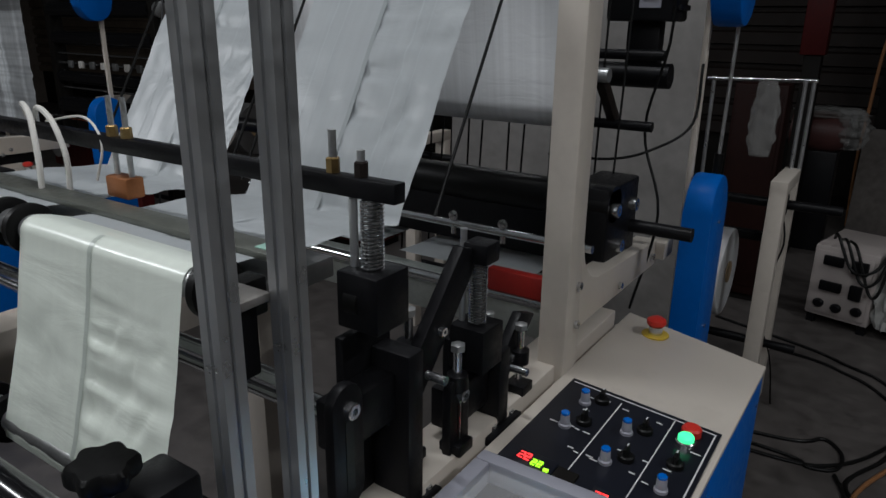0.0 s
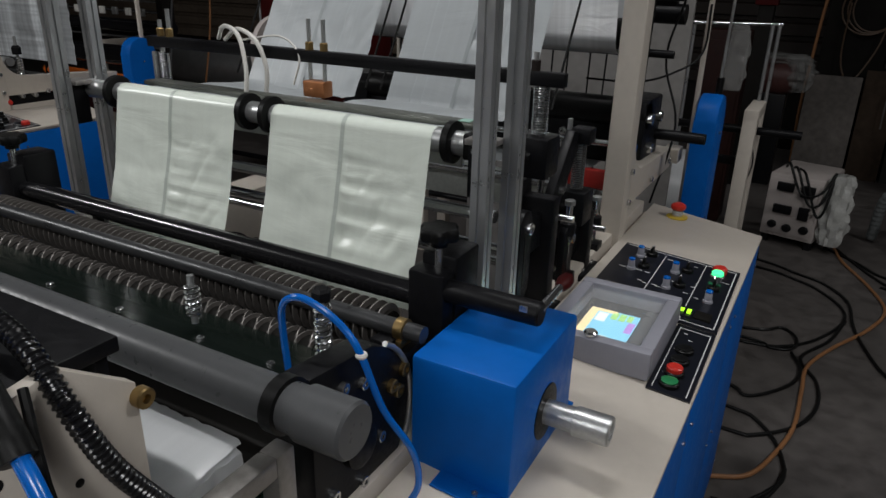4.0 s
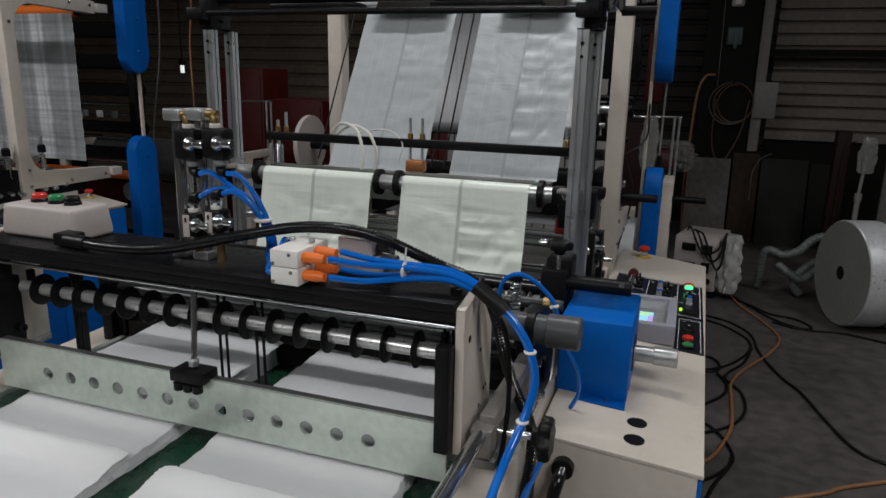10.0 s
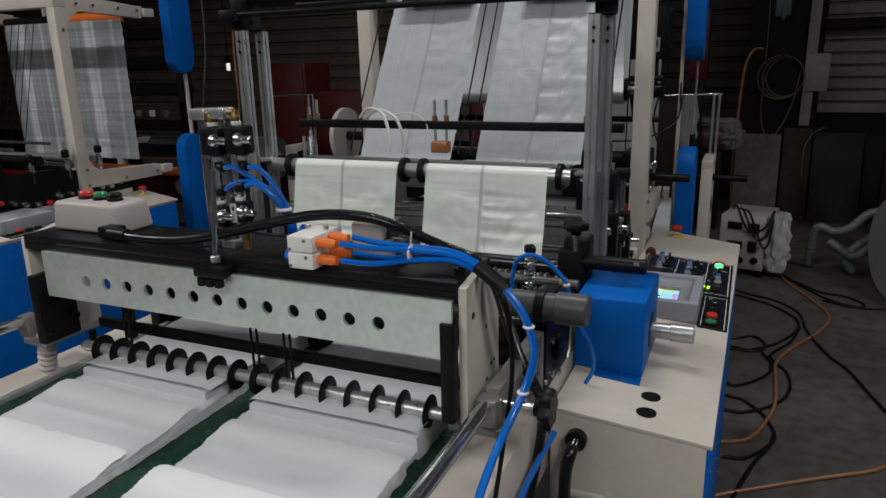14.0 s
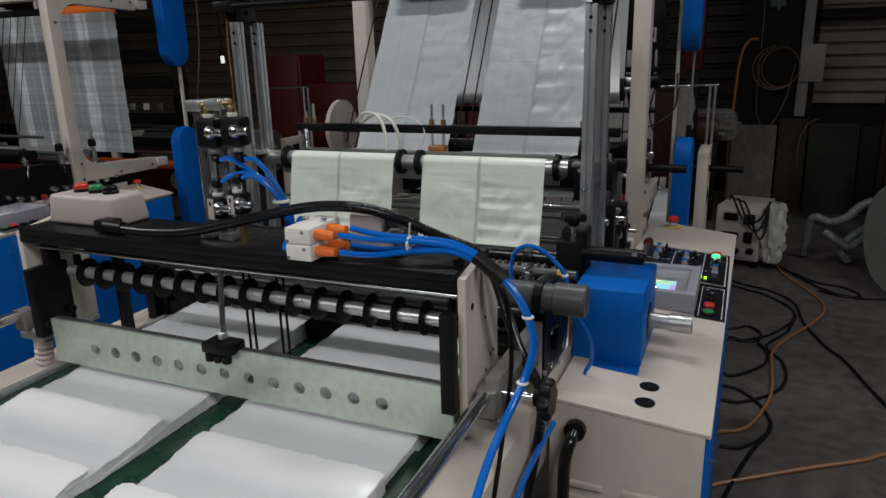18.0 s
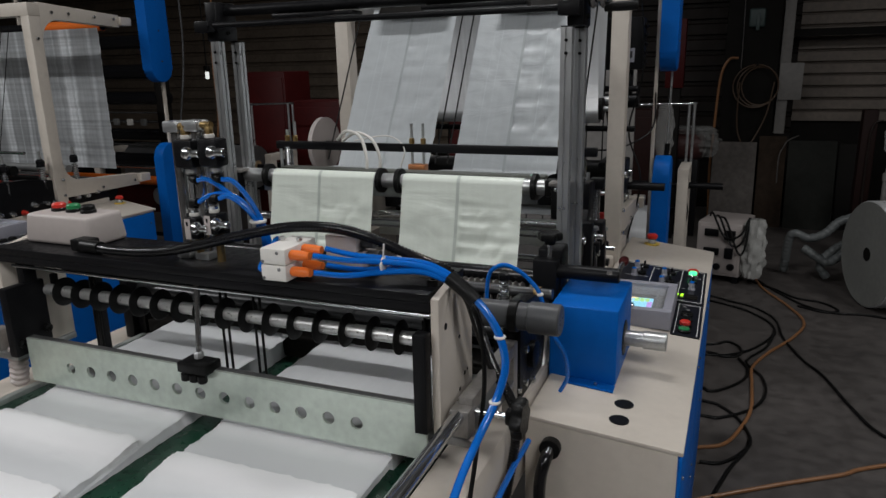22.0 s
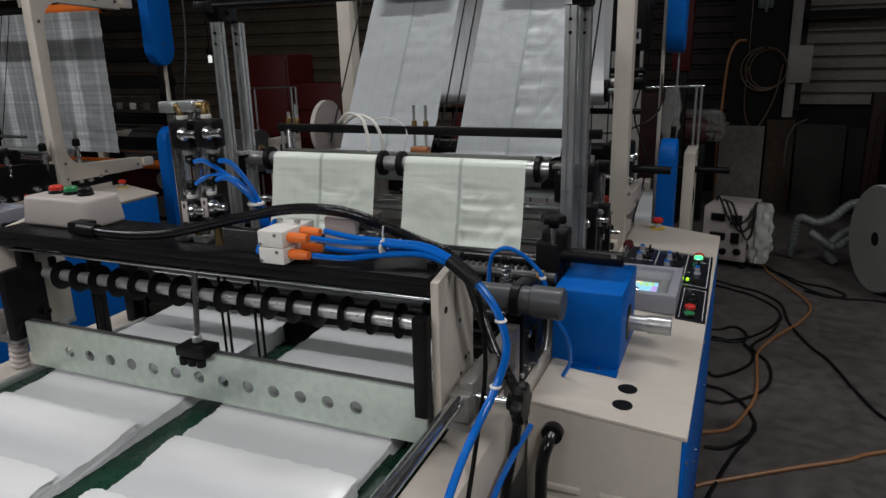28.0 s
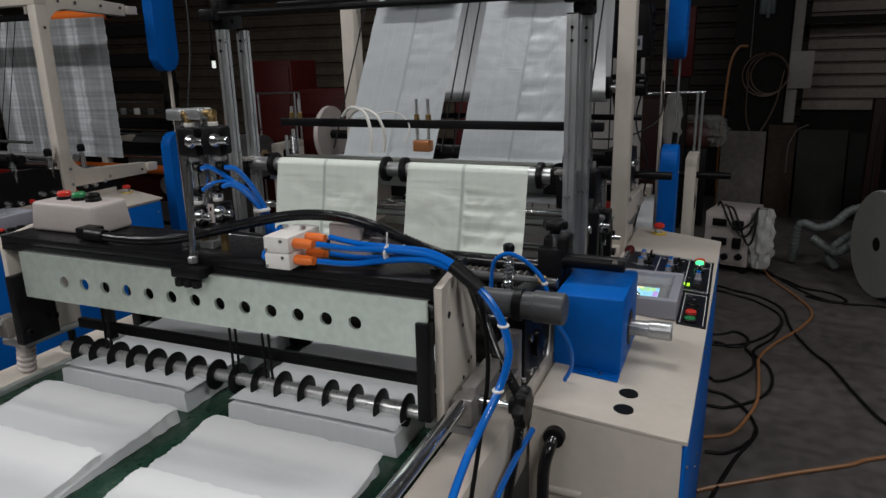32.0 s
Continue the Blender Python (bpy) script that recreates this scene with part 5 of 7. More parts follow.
def perforated_plate():
    """Galvanised stop plate with thirteen holes, which lifts to let the stacks pass; its rod and clamp ride with it."""
    x0, x1, z0, z1, y = -1.464, -0.557, 0.995, 1.090, -0.402
    e = thing("stop_plate", ((x0 + x1) / 2, y, z0), "galvanised steel stop plate with a row of round holes", "stop plate")
    b = bmesh.new()
    n, seg = 13, 20
    r, zc = 0.0118, (z0 + z1) / 2 - 0.004
    xs = [-1.347 + i * 0.0551 for i in range(n)]
    def column(yy):
        edges = [x0] + [(a + c) / 2 for a, c in zip(xs, xs[1:])] + [x1]
        faces_loops = []
        for i, xc in enumerate(xs):
            ring = [b.verts.new((xc + r * math.cos(2 * math.pi * k / seg), yy, zc + r * math.sin(2 * math.pi * k / seg))) for k in range(seg)]
            l, rr = edges[i], edges[i + 1]
            outer = []
            for k in range(seg):
                a = 2 * math.pi * k / seg
                dx, dz = math.cos(a), math.sin(a)
                t = min(((rr - xc) / dx if dx > 1e-6 else 9), ((l - xc) / dx if dx < -1e-6 else 9), ((z1 - zc) / dz if dz > 1e-6 else 9), ((z0 - zc) / dz if dz < -1e-6 else 9))
                outer.append(b.verts.new((xc + dx * t, yy, zc + dz * t)))
            corners = [b.verts.new((cx, yy, cz)) for cx, cz in ((rr, z1), (l, z1), (l, z0), (rr, z0))]
            for k in range(seg):
                k2 = (k + 1) % seg
                b.faces.new((ring[k], ring[k2], outer[k2], outer[k]))
                o1, o2 = outer[k].co, outer[k2].co
                if abs(o1.x - o2.x) > 1e-6 and abs(o1.z - o2.z) > 1e-6:
                    for c in corners:
                        if min(o1.x, o2.x) - 1e-6 <= c.co.x <= max(o1.x, o2.x) + 1e-6 and min(o1.z, o2.z) - 1e-6 <= c.co.z <= max(o1.z, o2.z) + 1e-6:
                            b.faces.new((outer[k], outer[k2], c))
            faces_loops.append(ring)
        return faces_loops
    fr, bk = column(y - 0.003), column(y + 0.003)
    for r0, r1 in zip(fr, bk):
        for k in range(seg):
            b.faces.new((r0[k], r0[(k + 1) % seg], r1[(k + 1) % seg], r1[k]))
    bmesh.ops.remove_doubles(b, verts=b.verts, dist=1e-5)
    rim = [(x0, z0), (x1, z0), (x1, z1), (x0, z1)]
    for (xa, za), (xb, zb) in zip(rim, rim[1:] + rim[:1]):
        b.faces.new([b.verts.new(p) for p in ((xa, y - 0.003, za), (xb, y - 0.003, zb), (xb, y + 0.003, zb), (xa, y + 0.003, za))])
    bmesh.ops.remove_doubles(b, verts=b.verts, dist=1e-5)
    part("plate", b, ZINC, e, sharp=1)
    part("top_flange", box(x0, y + 0.0032, z1 - 0.002, x1, y + 0.016, z1 + 0.0006), GUNM, e)
    xc = -1.012
    c = part("rod_clamp", box(xc - 0.033, y - 0.024, z1 - 0.004, xc + 0.033, y + 0.020, z1 + 0.016, 0.003), RUBBER, e, "black rod clamp with three screws")
    for dx in (-0.019, 0.0, 0.019):
        part("screw_foot", lathe([(0.009, 0), (0.009, -0.012), (0.007, -0.014)], (xc + dx, y - 0.018, z1 - 0.006), "z", sides=12), RUBBER, c)
    part("piston_rod", rod((xc, y, z1 + 0.02), (xc - 0.012, y + 0.03, z1 + 0.178), 0.0052), CHROME, e)
    part("rod_nut", lathe([(0.009, 0.02), (0.009, 0.03), (0.007, 0.032)], (xc, y, z1), "z", sides=6), STEEL, e)
    return e


PLATE = perforated_plate()


def disc_roller():
    y, z = -0.333, 1.174
    e = thing("disc_roller", (-1.03, y, z), "steel shaft with black discs that presses on the bags", "roller")
    part("shaft", rod((-1.47, y, z), (-0.59, y, z), 0.0122, sides=24), SHAFT, e, "turned bright steel shaft")
    part("carriage_bar", box(-1.46, y + 0.030, z + 0.034, -0.58, y + 0.044, z + 0.056, 0.002), BLACK, e)
    n = 16
    for i in range(n):
        x = -1.420 + i * (1.420 - 0.632) / (n - 1)
        d = part("disc", lathe([(0.0120, -0.0026), (0.0285, -0.0020), (0.0305, -0.0008), (0.0305, 0.0008), (0.0285, 0.0020), (0.0120, 0.0026)], (x, y, z), "x", sides=30), RUBBER, e, "black rubber disc")
    for x in (-1.47, -0.592):
        part("journal", rod((x - 0.012, y, z), (x + 0.012, y, z), 0.007), CHROME, e)
        part("hanger", box(x - 0.006, y + 0.012, z - 0.012, x + 0.006, y + 0.024, z + 0.03, 0.001), BLACK, e)
    return e


DISCS = disc_roller()


def lift_cylinders():
    """Pair of air cylinders with valves and brass fittings, standing on the bridge."""
    e = thing("lift_cylinder", (-1.06, -0.33, 1.277), "chrome air cylinders with black flow valves and brass fittings", "air cylinder")
    yb = -0.322
    for x, top in ((-1.078, 1.515), (-1.034, 1.517)):
        part("foot", box(x - 0.017, yb - 0.018, 1.2768, x + 0.015, yb + 0.016, 1.292, 0.003), ALU, e, "pale cast cylinder foot")
        part("tube", rod((x, yb, 1.291), (x, yb, top), 0.0105, sides=24), CHROME, e, "bright cylinder tube")
        part("tie_rod", rod((x - 0.013, yb + 0.008, 1.290), (x - 0.013, yb + 0.008, top), 0.0035, sides=10), STEEL, e)
        part("tie_rod", rod((x + 0.013, yb + 0.008, 1.290), (x + 0.013, yb + 0.008, top), 0.0035, sides=10), STEEL, e)
        part("end_cap", box(x - 0.018, yb - 0.016, top - 0.002, x + 0.017, yb + 0.018, top + 0.018, 0.003), ALU, e, "pale cast cylinder cap")
        part("port", lathe([(0.008, 0), (0.010, 0.002), (0.010, 0.007), (0.007, 0.009)], (x + 0.017, yb, top + 0.008), "x", sides=10), WHITE, e)
    def valve(x, z0, z1, w, upper):
        y0 = -0.349
        v = part("valve", box(x - w, y0, z0, x + w, y0 + 0.034, z1, 0.006), BLACK, e, "black flow control valve")
        mid = (z0 + z1) / 2 + 0.002
        part("dial", lathe([(0.007, 0), (0.011, 0.002), (0.0125, 0.006), (0.0125, 0.010), (0.009, 0.014), (0.0055, 0.016), (0.0055, 0.019), (0.0075, 0.020), (0.0075, 0.032), (0.006, 0.034)], (x + 0.006, y0 - 0.001, mid), "x", sides=20), CHROME, v, "bright turned adjusting screw")
        part("collar", lathe([(0.0085, 0), (0.009, 0.001), (0.009, 0.006), (0.008, 0.007)], (x - 0.004, y0 + 0.017, z1), "z", sides=18), WHITE, v, "white ring")
        if upper:
            part("fitting", lathe([(0.0065, 0.006), (0.0075, 0.008), (0.0075, 0.018), (0.0065, 0.020), (0.0065, 0.026)], (x - 0.004, y0 + 0.017, z1), "z", sides=8), BRASS, v, "brass elbow fitting")
            part("elbow", rod((x - 0.020, y0 + 0.019, z1 + 0.022), (x + 0.002, y0 + 0.017, z1 + 0.022), 0.0065), BRASS, v)
            part("neck", lathe([(0.010, 0), (0.012, -0.002), (0.012, -0.009), (0.008, -0.012)], (x + 0.003, y0 + 0.017, z0), "z", sides=14), STEEL, v)
            part("hose_elbow", sweep([(x + 0.003, y0 + 0.017, z0 - 0.010), (x + 0.003, y0 + 0.016, z0 - 0.020), (x + 0.016, y0 + 0.012, z0 - 0.022)], 0.0075, smooth=4), RUBBER, v, "black push-in elbow")
        else:
            part("neck", lathe([(0.0085, 0.006), (0.0095, 0.008), (0.0095, 0.015), (0.007, 0.017)], (x - 0.004, y0 + 0.017, z1), "z", sides=8), CHROME, v)
            part("hose_elbow", sweep([(x - 0.004, y0 + 0.017, z1 + 0.016), (x - 0.003, y0 + 0.016, z1 + 0.026), (x + 0.012, y0 + 0.012, z1 + 0.028)], 0.0075, smooth=4), RUBBER, v, "black push-in elbow")
            plate = part("rating_plate", box(x - w + 0.001, y0 - 0.0012, z0 + 0.001, x - w + 0.014, y0 - 0.0002, z1 - 0.003), IVORY, v, "small printed plate")
            part("arrow", box(x - w + 0.005, y0 - 0.0018, z1 - 0.016, x - w + 0.009, y0 - 0.0012, z1 - 0.008), RUBBER, plate)
            part("stem", rod((x + 0.002, y0 + 0.017, 1.277), (x + 0.002, y0 + 0.017, z0), 0.0075), BRASS, v)
    valve(-1.046, 1.450, 1.502, 0.0215, True)
    valve(-0.991, 1.454, 1.505, 0.0215, True)
    valve(-1.045, 1.318, 1.360, 0.0145, False)
    valve(-0.998, 1.330, 1.369, 0.0145, False)
    return e


lift_cylinders()


def switch_box():
    e = thing("switch_box", (-1.41, -0.285, 1.277), "ivory plastic switch box with red, green and black buttons", "switch box")
    xa, xb, ya, yb, zt = -1.505, -1.318, -0.338, -0.240, 1.339
    xm, ym = (xa + xb) / 2, (ya + yb) / 2
    b = box(xa, ya, 1.277, xb, yb, zt, 0.009, segments=3)
    for v in b.verts:
        if v.co.z > 1.31:
            v.co.x = xm + (v.co.x - xm) * 0.95
            v.co.y = ym + (v.co.y - ym) * 0.93
    part("case", b, IVORY, e)
    for x, mat, lab in ((-1.452, RED, "red push button"), (-1.409, GREEN, "green push button"), (-1.368, RUBBER, "black push button")):
        k = part("push_button", lathe([(0.016, 0), (0.016, 0.006), (0.0135, 0.008)], (x, ym, zt - 0.0005), "z"), RUBBER, e, lab)
        part("cap", lathe([(0.014, 0.007), (0.014, 0.014), (0.011, 0.017)], (x, ym, zt - 0.0005), "z"), mat, k)
    part("gland", box(-1.335, -0.372, 1.279, -1.292, -0.336, 1.303, 0.004), RUBBER, e, "black cable gland")
    return e


switch_box()


def valve_block():
    e = thing("valve_block", (-0.81, -0.39, 1.277), "white air distribution block with orange push fittings", "valve block")
    for z0 in (1.281, 1.309):
        part("body", box(-0.842, -0.42, z0, -0.793, -0.325, z0 + 0.0275, 0.003), WHITE, e)
    for x, y, z in ((-0.793, -0.402, 1.324), (-0.793, -0.402, 1.296), (-0.793, -0.365, 1.325), (-0.793, -0.365, 1.298)):
        f = part("fitting", lathe([(0.0075, 0), (0.0085, 0.002), (0.0085, 0.024), (0.007, 0.028), (0.007, 0.036)], (x, y, z), "x", sides=18), ORANGE, e, "orange push-in fitting")
    for x, zz in ((-0.837, 1.286), (-0.806, 1.302), (-0.837, 1.314), (-0.808, 1.330)):
        part("screw", lathe([(0.003, 0), (0.003, -0.0012), (0.002, -0.0018)], (x, -0.42, zz), "y", sides=10), GUNM, e)
    part("second_valve", box(-0.785, -0.31, 1.278, -0.712, -0.255, 1.308, 0.004), IVORY, e, "pale grey valve body")
    part("second_valve", box(-0.785, -0.31, 1.309, -0.722, -0.255, 1.338, 0.004), IVORY, e, "pale grey valve body")
    part("coil_head", rod((-0.712, -0.283, 1.297), (-0.690, -0.283, 1.297), 0.012), PVC, e)
    part("coil_head", rod((-0.722, -0.283, 1.324), (-0.700, -0.283, 1.324), 0.012), PVC, e)
    for k in range(3):
        part("tube_loop", sweep([(-0.842, -0.40 + 0.02 * k, 1.295 + 0.012 * k), (-0.862, -0.395 + 0.02 * k, 1.292 + 0.014 * k), (-0.872, -0.37 + 0.02 * k, 1.300 + 0.014 * k), (-0.880, -0.335 + 0.015 * k, 1.30 + 0.01 * k)], 0.0045, smooth=6, sides=10), HOSE, e, "short blue air tube")
    for x in (-0.835, -0.80):
        bolt(x, -0.365, 1.339, "z", 0.005, e, STEEL)
    return e


valve_block()


def hoses():
    g = "hoses on the bridge"
    h = thing("corrugated_hose", (-0.9, -0.32, 1.3), "black corrugated cable hose draped over the bridge", "hose", g)
    part("tube", sweep([(-1.30, -0.366, 1.291), (-1.22, -0.372, 1.290), (-1.13, -0.372, 1.294), (-1.05, -0.366, 1.306), (-0.948, -0.345, 1.330), (-0.848, -0.325, 1.350), (-0.757, -0.32, 1.353), (-0.692, -0.315, 1.340), (-0.645, -0.305, 1.320), (-0.60, -0.30, 1.303), (-0.555, -0.305, 1.290), (-0.522, -0.305, 1.255), (-0.508, -0.285, 1.19), (-0.500, -0.235, 1.10), (-0.472, -0.190, 1.0), (-0.470, -0.185, 0.94), (-0.474, -0.20, 0.88), (-0.478, -0.24, 0.78), (-0.48, -0.26, 0.5)], 0.0098, smooth=6, ribs=(0.0056, 0.0018), sides=14), HOSEBLK, h)
    part("end_collar", rod((-1.305, -0.366, 1.2915), (-1.255, -0.370, 1.2915), 0.0125), RUBBER, h, "black rubber end collar")
    part("end_collar", rod((-0.48, -0.26, 0.5), (-0.478, -0.25, 0.56), 0.013), RUBBER, h, "black rubber end collar")
    runs = (((-0.752, -0.40, 1.325), (-0.70, -0.385, 1.318), (-0.637, -0.362, 1.314), (-0.573, -0.357, 1.310), (-0.52, -0.36, 1.293)),
            ((-0.752, -0.36, 1.327), (-0.70, -0.356, 1.319), (-0.637, -0.352, 1.317), (-0.573, -0.348, 1.313), (-0.52, -0.353, 1.295)),
            ((-0.752, -0.40, 1.296), (-0.70, -0.385, 1.292), (-0.637, -0.365, 1.298), (-0.573, -0.36, 1.302), (-0.52, -0.358, 1.286)),
            ((-0.752, -0.36, 1.298), (-0.70, -0.354, 1.294), (-0.637, -0.352, 1.300), (-0.573, -0.348, 1.303), (-0.52, -0.352, 1.286)))
    h = thing("air_hose", (-0.6, -0.37, 1.3), "bundle of glossy blue air hoses tied together", "hose", g)
    for r in runs:
        part("tube", sweep(r, 0.0048, smooth=7, sides=10), HOSE, h)
    part("main_tube", sweep([(-0.505, -0.360, 1.281), (-0.470, -0.366, 1.253), (-0.444, -0.370, 1.213), (-0.434, -0.374, 1.165), (-0.444, -0.392, 1.115), (-0.457, -0.435, 1.073), (-0.462, -0.50, 1.042), (-0.460, -0.58, 1.002), (-0.456, -0.66, 0.94), (-0.455, -0.74, 0.8)], 0.0064, smooth=7, sides=14), HOSE, h, "thick glossy blue hose")
    for p, ax in (((-0.645, -0.357, 1.308), "x"), ((-0.4440, -0.370, 1.213), "z"), ((-0.4450, -0.393, 1.114), "z")):
        part("cable_tie", lathe([(0.0084 if ax == "z" else 0.0135, -0.0022), (0.0098 if ax == "z" else 0.0148, 0), (0.0084 if ax == "z" else 0.0135, 0.0022)], p, ax, sides=14), WHITE, h, "white cable tie")
    part("tie_tail", rod((-0.645, -0.36, 1.32), (-0.64, -0.365, 1.345), 0.0015, sides=6), WHITE, h)
    part("sleeve", sweep([(-0.532, -0.354, 1.296), (-0.50, -0.361, 1.277), (-0.485, -0.364, 1.264)], 0.0122, smooth=4), RUBBER, h, "black rubber sleeve")
    part("wire", sweep([(-0.53, -0.33, 1.285), (-0.487, -0.35, 1.23), (-0.478, -0.345, 1.12), (-0.482, -0.38, 1.0), (-0.485, -0.45, 0.85)], 0.004, smooth=6, sides=8), RUBBER, h, "black wire")
    h = thing("air_hose", (-1.0, -0.27, 1.35), "blue air hoses curving down from the cylinders", "hose", g)
    for r in (((-1.028, -0.337, 1.428), (-1.008, -0.335, 1.430), (-0.982, -0.325, 1.412), (-0.958, -0.310, 1.385), (-0.938, -0.297, 1.350), (-0.928, -0.292, 1.315), (-0.925, -0.30, 1.288), (-0.90, -0.33, 1.284), (-0.85, -0.36, 1.294)),
              ((-0.974, -0.337, 1.432), (-0.955, -0.330, 1.428), (-0.940, -0.315, 1.400), (-0.930, -0.30, 1.365), (-0.922, -0.288, 1.325), (-0.918, -0.285, 1.29), (-0.895, -0.31, 1.285), (-0.85, -0.345, 1.32)),
              ((-1.030, -0.337, 1.388), (-1.008, -0.335, 1.400), (-0.978, -0.325, 1.404), (-0.952, -0.312, 1.388), (-0.936, -0.30, 1.352), (-0.930, -0.285, 1.312), (-0.925, -0.285, 1.292), (-0.90, -0.32, 1.287), (-0.85, -0.37, 1.292)),
              ((-0.984, -0.337, 1.397), (-0.965, -0.332, 1.400), (-0.945, -0.318, 1.380), (-0.930, -0.30, 1.345), (-0.922, -0.29, 1.305), (-0.91, -0.30, 1.286), (-0.85, -0.36, 1.318))):
        part("tube", sweep(r, 0.0045, smooth=6, sides=10), HOSE, h)
    part("cable_tie", lathe([(0.015, -0.0025), (0.016, 0), (0.015, 0.0025)], (-0.932, -0.299, 1.350), "z", sides=14), WHITE, h, "white cable tie")
    h = thing("drain_hose", (-0.43, -0.11, 0.85), "black hose elbow coming out of the bench front", "hose")
    part("collar", lathe([(0.019, 0), (0.021, -0.004), (0.021, -0.022), (0.017, -0.024)], (-0.424, -0.082, 0.872), "y"), RUBBER, h)
    part("tube", sweep([(-0.424, -0.10, 0.872), (-0.428, -0.128, 0.858), (-0.434, -0.136, 0.82), (-0.437, -0.13, 0.74), (-0.44, -0.12, 0.5), (-0.44, -0.15, 0.15), (-0.38, -0.3, 0.02)], 0.0125, smooth=6), HOSEBLK, h)
    h = thing("air_hose", (-0.47, -0.3, 0.8), "blue air hose hanging under the side beam", "hose", g)
    part("tube", sweep([(-0.46, -0.13, 0.90), (-0.468, -0.22, 0.885), (-0.475, -0.33, 0.85), (-0.47, -0.45, 0.76), (-0.46, -0.55, 0.6)], 0.006, smooth=6, sides=10), HOSE, h)


hoses()


# ---- behind the film ----
def loop_unit():
    """Film loop: it hangs from the portal round a dancer roller that swings up and down with each stroke."""
    y, z, r = 1.42, 1.50, 0.05
    x0, x1 = -1.50, -0.60
    e = thing("film_loop", (-1.05, y, z), "grey film loop hanging slack behind the portal", "film loop")
    path = [(y - r - 0.06, 1.925), (y - r, z)] + [(y + r * math.cos(a), z + r * math.sin(a)) for a in [math.pi + math.pi * i / 10 for i in range(11)]] + [(y + r + 0.05, 1.925)]
    rows = []
    for yy, zz in path:
        rows.append([(x0 + (x1 - x0) * i / 30, yy + 0.004 * noise.noise(Vector((i * 0.5, zz * 4, 2))), zz) for i in range(31)])
    part("sheet", sheet(rows), FILMD, e, sharp=180)
    part("dancer_roller", rod((x0 - 0.02, y, z + 0.004), (x1 + 0.012, y, z + 0.004), r - 0.008, sides=24), RUBBER, e, "black dancer roller inside the loop")
    for x in (x0 - 0.02, x1 + 0.012):
        part("journal", rod((x - 0.02, y, z + 0.004), (x + 0.02, y, z + 0.004), 0.010), STEEL, e)
    return e


LOOP = loop_unit()


def press_unit():
    e = thing("printing_roller", (-1.0, 1.52, 1.0), "heavy black roller unit behind the film", "roller unit")
    part("body", box(-1.52, 1.42, 1.06, -0.52, 1.56, 1.19, 0.012), BLACK, e)
    part("roller", rod((-1.52, 1.44, 1.21), (-0.50, 1.44, 1.21), 0.042, sides=28), RUBBER, e)
    for x in (-0.56, -1.50):
        part("end_block", box(x - 0.04, 1.40, 1.02, x + 0.06, 1.60, 1.25, 0.008), BLACK, e)
    for y, z in ((1.43, 1.20), (1.47, 1.11), (1.55, 1.19), (1.56, 1.06)):
        bolt(-0.50, y, z, "x", 0.016, e, CHROME)
    part("stub_shaft", rod((-0.50, 1.56, 1.135), (-0.355, 1.56, 1.135), 0.016), BLACK, e)
    return e


press_unit()
for x0, y, z, r, lab in ((-1.52, 1.30, 1.145, 0.009, "chrome cross rod"), (-1.52, 1.62, 1.36, 0.012, "dark cross rod"), (-1.52, 1.66, 1.52, 0.012, "dark cross rod"), (-1.52, 1.72, 1.47, 0.030, "steel film roller"), (-1.52, 1.25, 1.02, 0.013, "chrome cross rod")):
    solo("cross_rod", rod((x0, y, z), (-0.49, y, z), r), CHROME if "chrome" in lab else BLACK, (-1.0, y, z), lab + " behind the film", "rod", "rods behind the film")
solo("red_rail", box(-0.70, 1.235, 1.032, -0.53, 1.26, 1.082, 0.003), RAILRED, (-0.6, 1.25, 1.08), "red plastic guide rail", "rail")
solo("cross_plate", box(-1.5, 1.262, 0.93, -0.57, 1.30, 1.030, 0.003), GALV, (-1.0, 1.26, 0.93), "grey steel cross plate behind the film", "machine plate")
for x in (-0.83, -0.70):
    e = thing("lifting_eye", (x, 1.30, 1.16), "small chrome eye clamp on the cross rod", "clamp", "eye clamps")
    part("ring", lathe([(0.006, -0.004), (0.011, -0.003), (0.012, 0), (0.011, 0.003), (0.006, 0.004)], (x, 1.295, 1.165), "y"), CHROME, e)
    part("shank", rod((x, 1.30, 1.12), (x, 1.30, 1.15), 0.007), CHROME, e)
for k, (x, y, z0, z1) in enumerate(((-0.545, 0.735, 0.95, 1.19), (-0.50, 0.80, 0.95, 1.12), (-0.545, 0.97, 0.95, 1.10), (-0.505, 1.02, 0.95, 1.07))):
    g = thing("guide_pillar", (x, y, z0), "slim bright guide pillar with a black collar", "pillar", "guide pillars")
    part("shaft", rod((x, y, z0 - 0.005), (x, y, z1), 0.007), CHROME, g)
    part("collar", lathe([(0.0075, 0), (0.017, 0.002), (0.017, 0.028), (0.0075, 0.03)], (x, y, z1 - 0.07), "z", sides=18), BLACK, g)
    part("nut", lathe([(0.012, 0), (0.012, 0.010), (0.008, 0.012)], (x, y, z1 - 0.002), "z", sides=6), STEEL, g)
    part("foot", box(x - 0.02, y - 0.02, z0 - 0.006, x + 0.02, y + 0.02, z0 + 0.014, 0.003), BLACK, g)
for i in range(16):
    x = -1.48 + i * 0.0615
    solo("guide_wire", rod((x, 1.60 - 0.05 * (i % 2), 0.95), (x, 1.64, 2.05), 0.0028, sides=8), RUBBER, (x, 1.62, 0.95), "thin black guide wire", "wire", "guide wires")
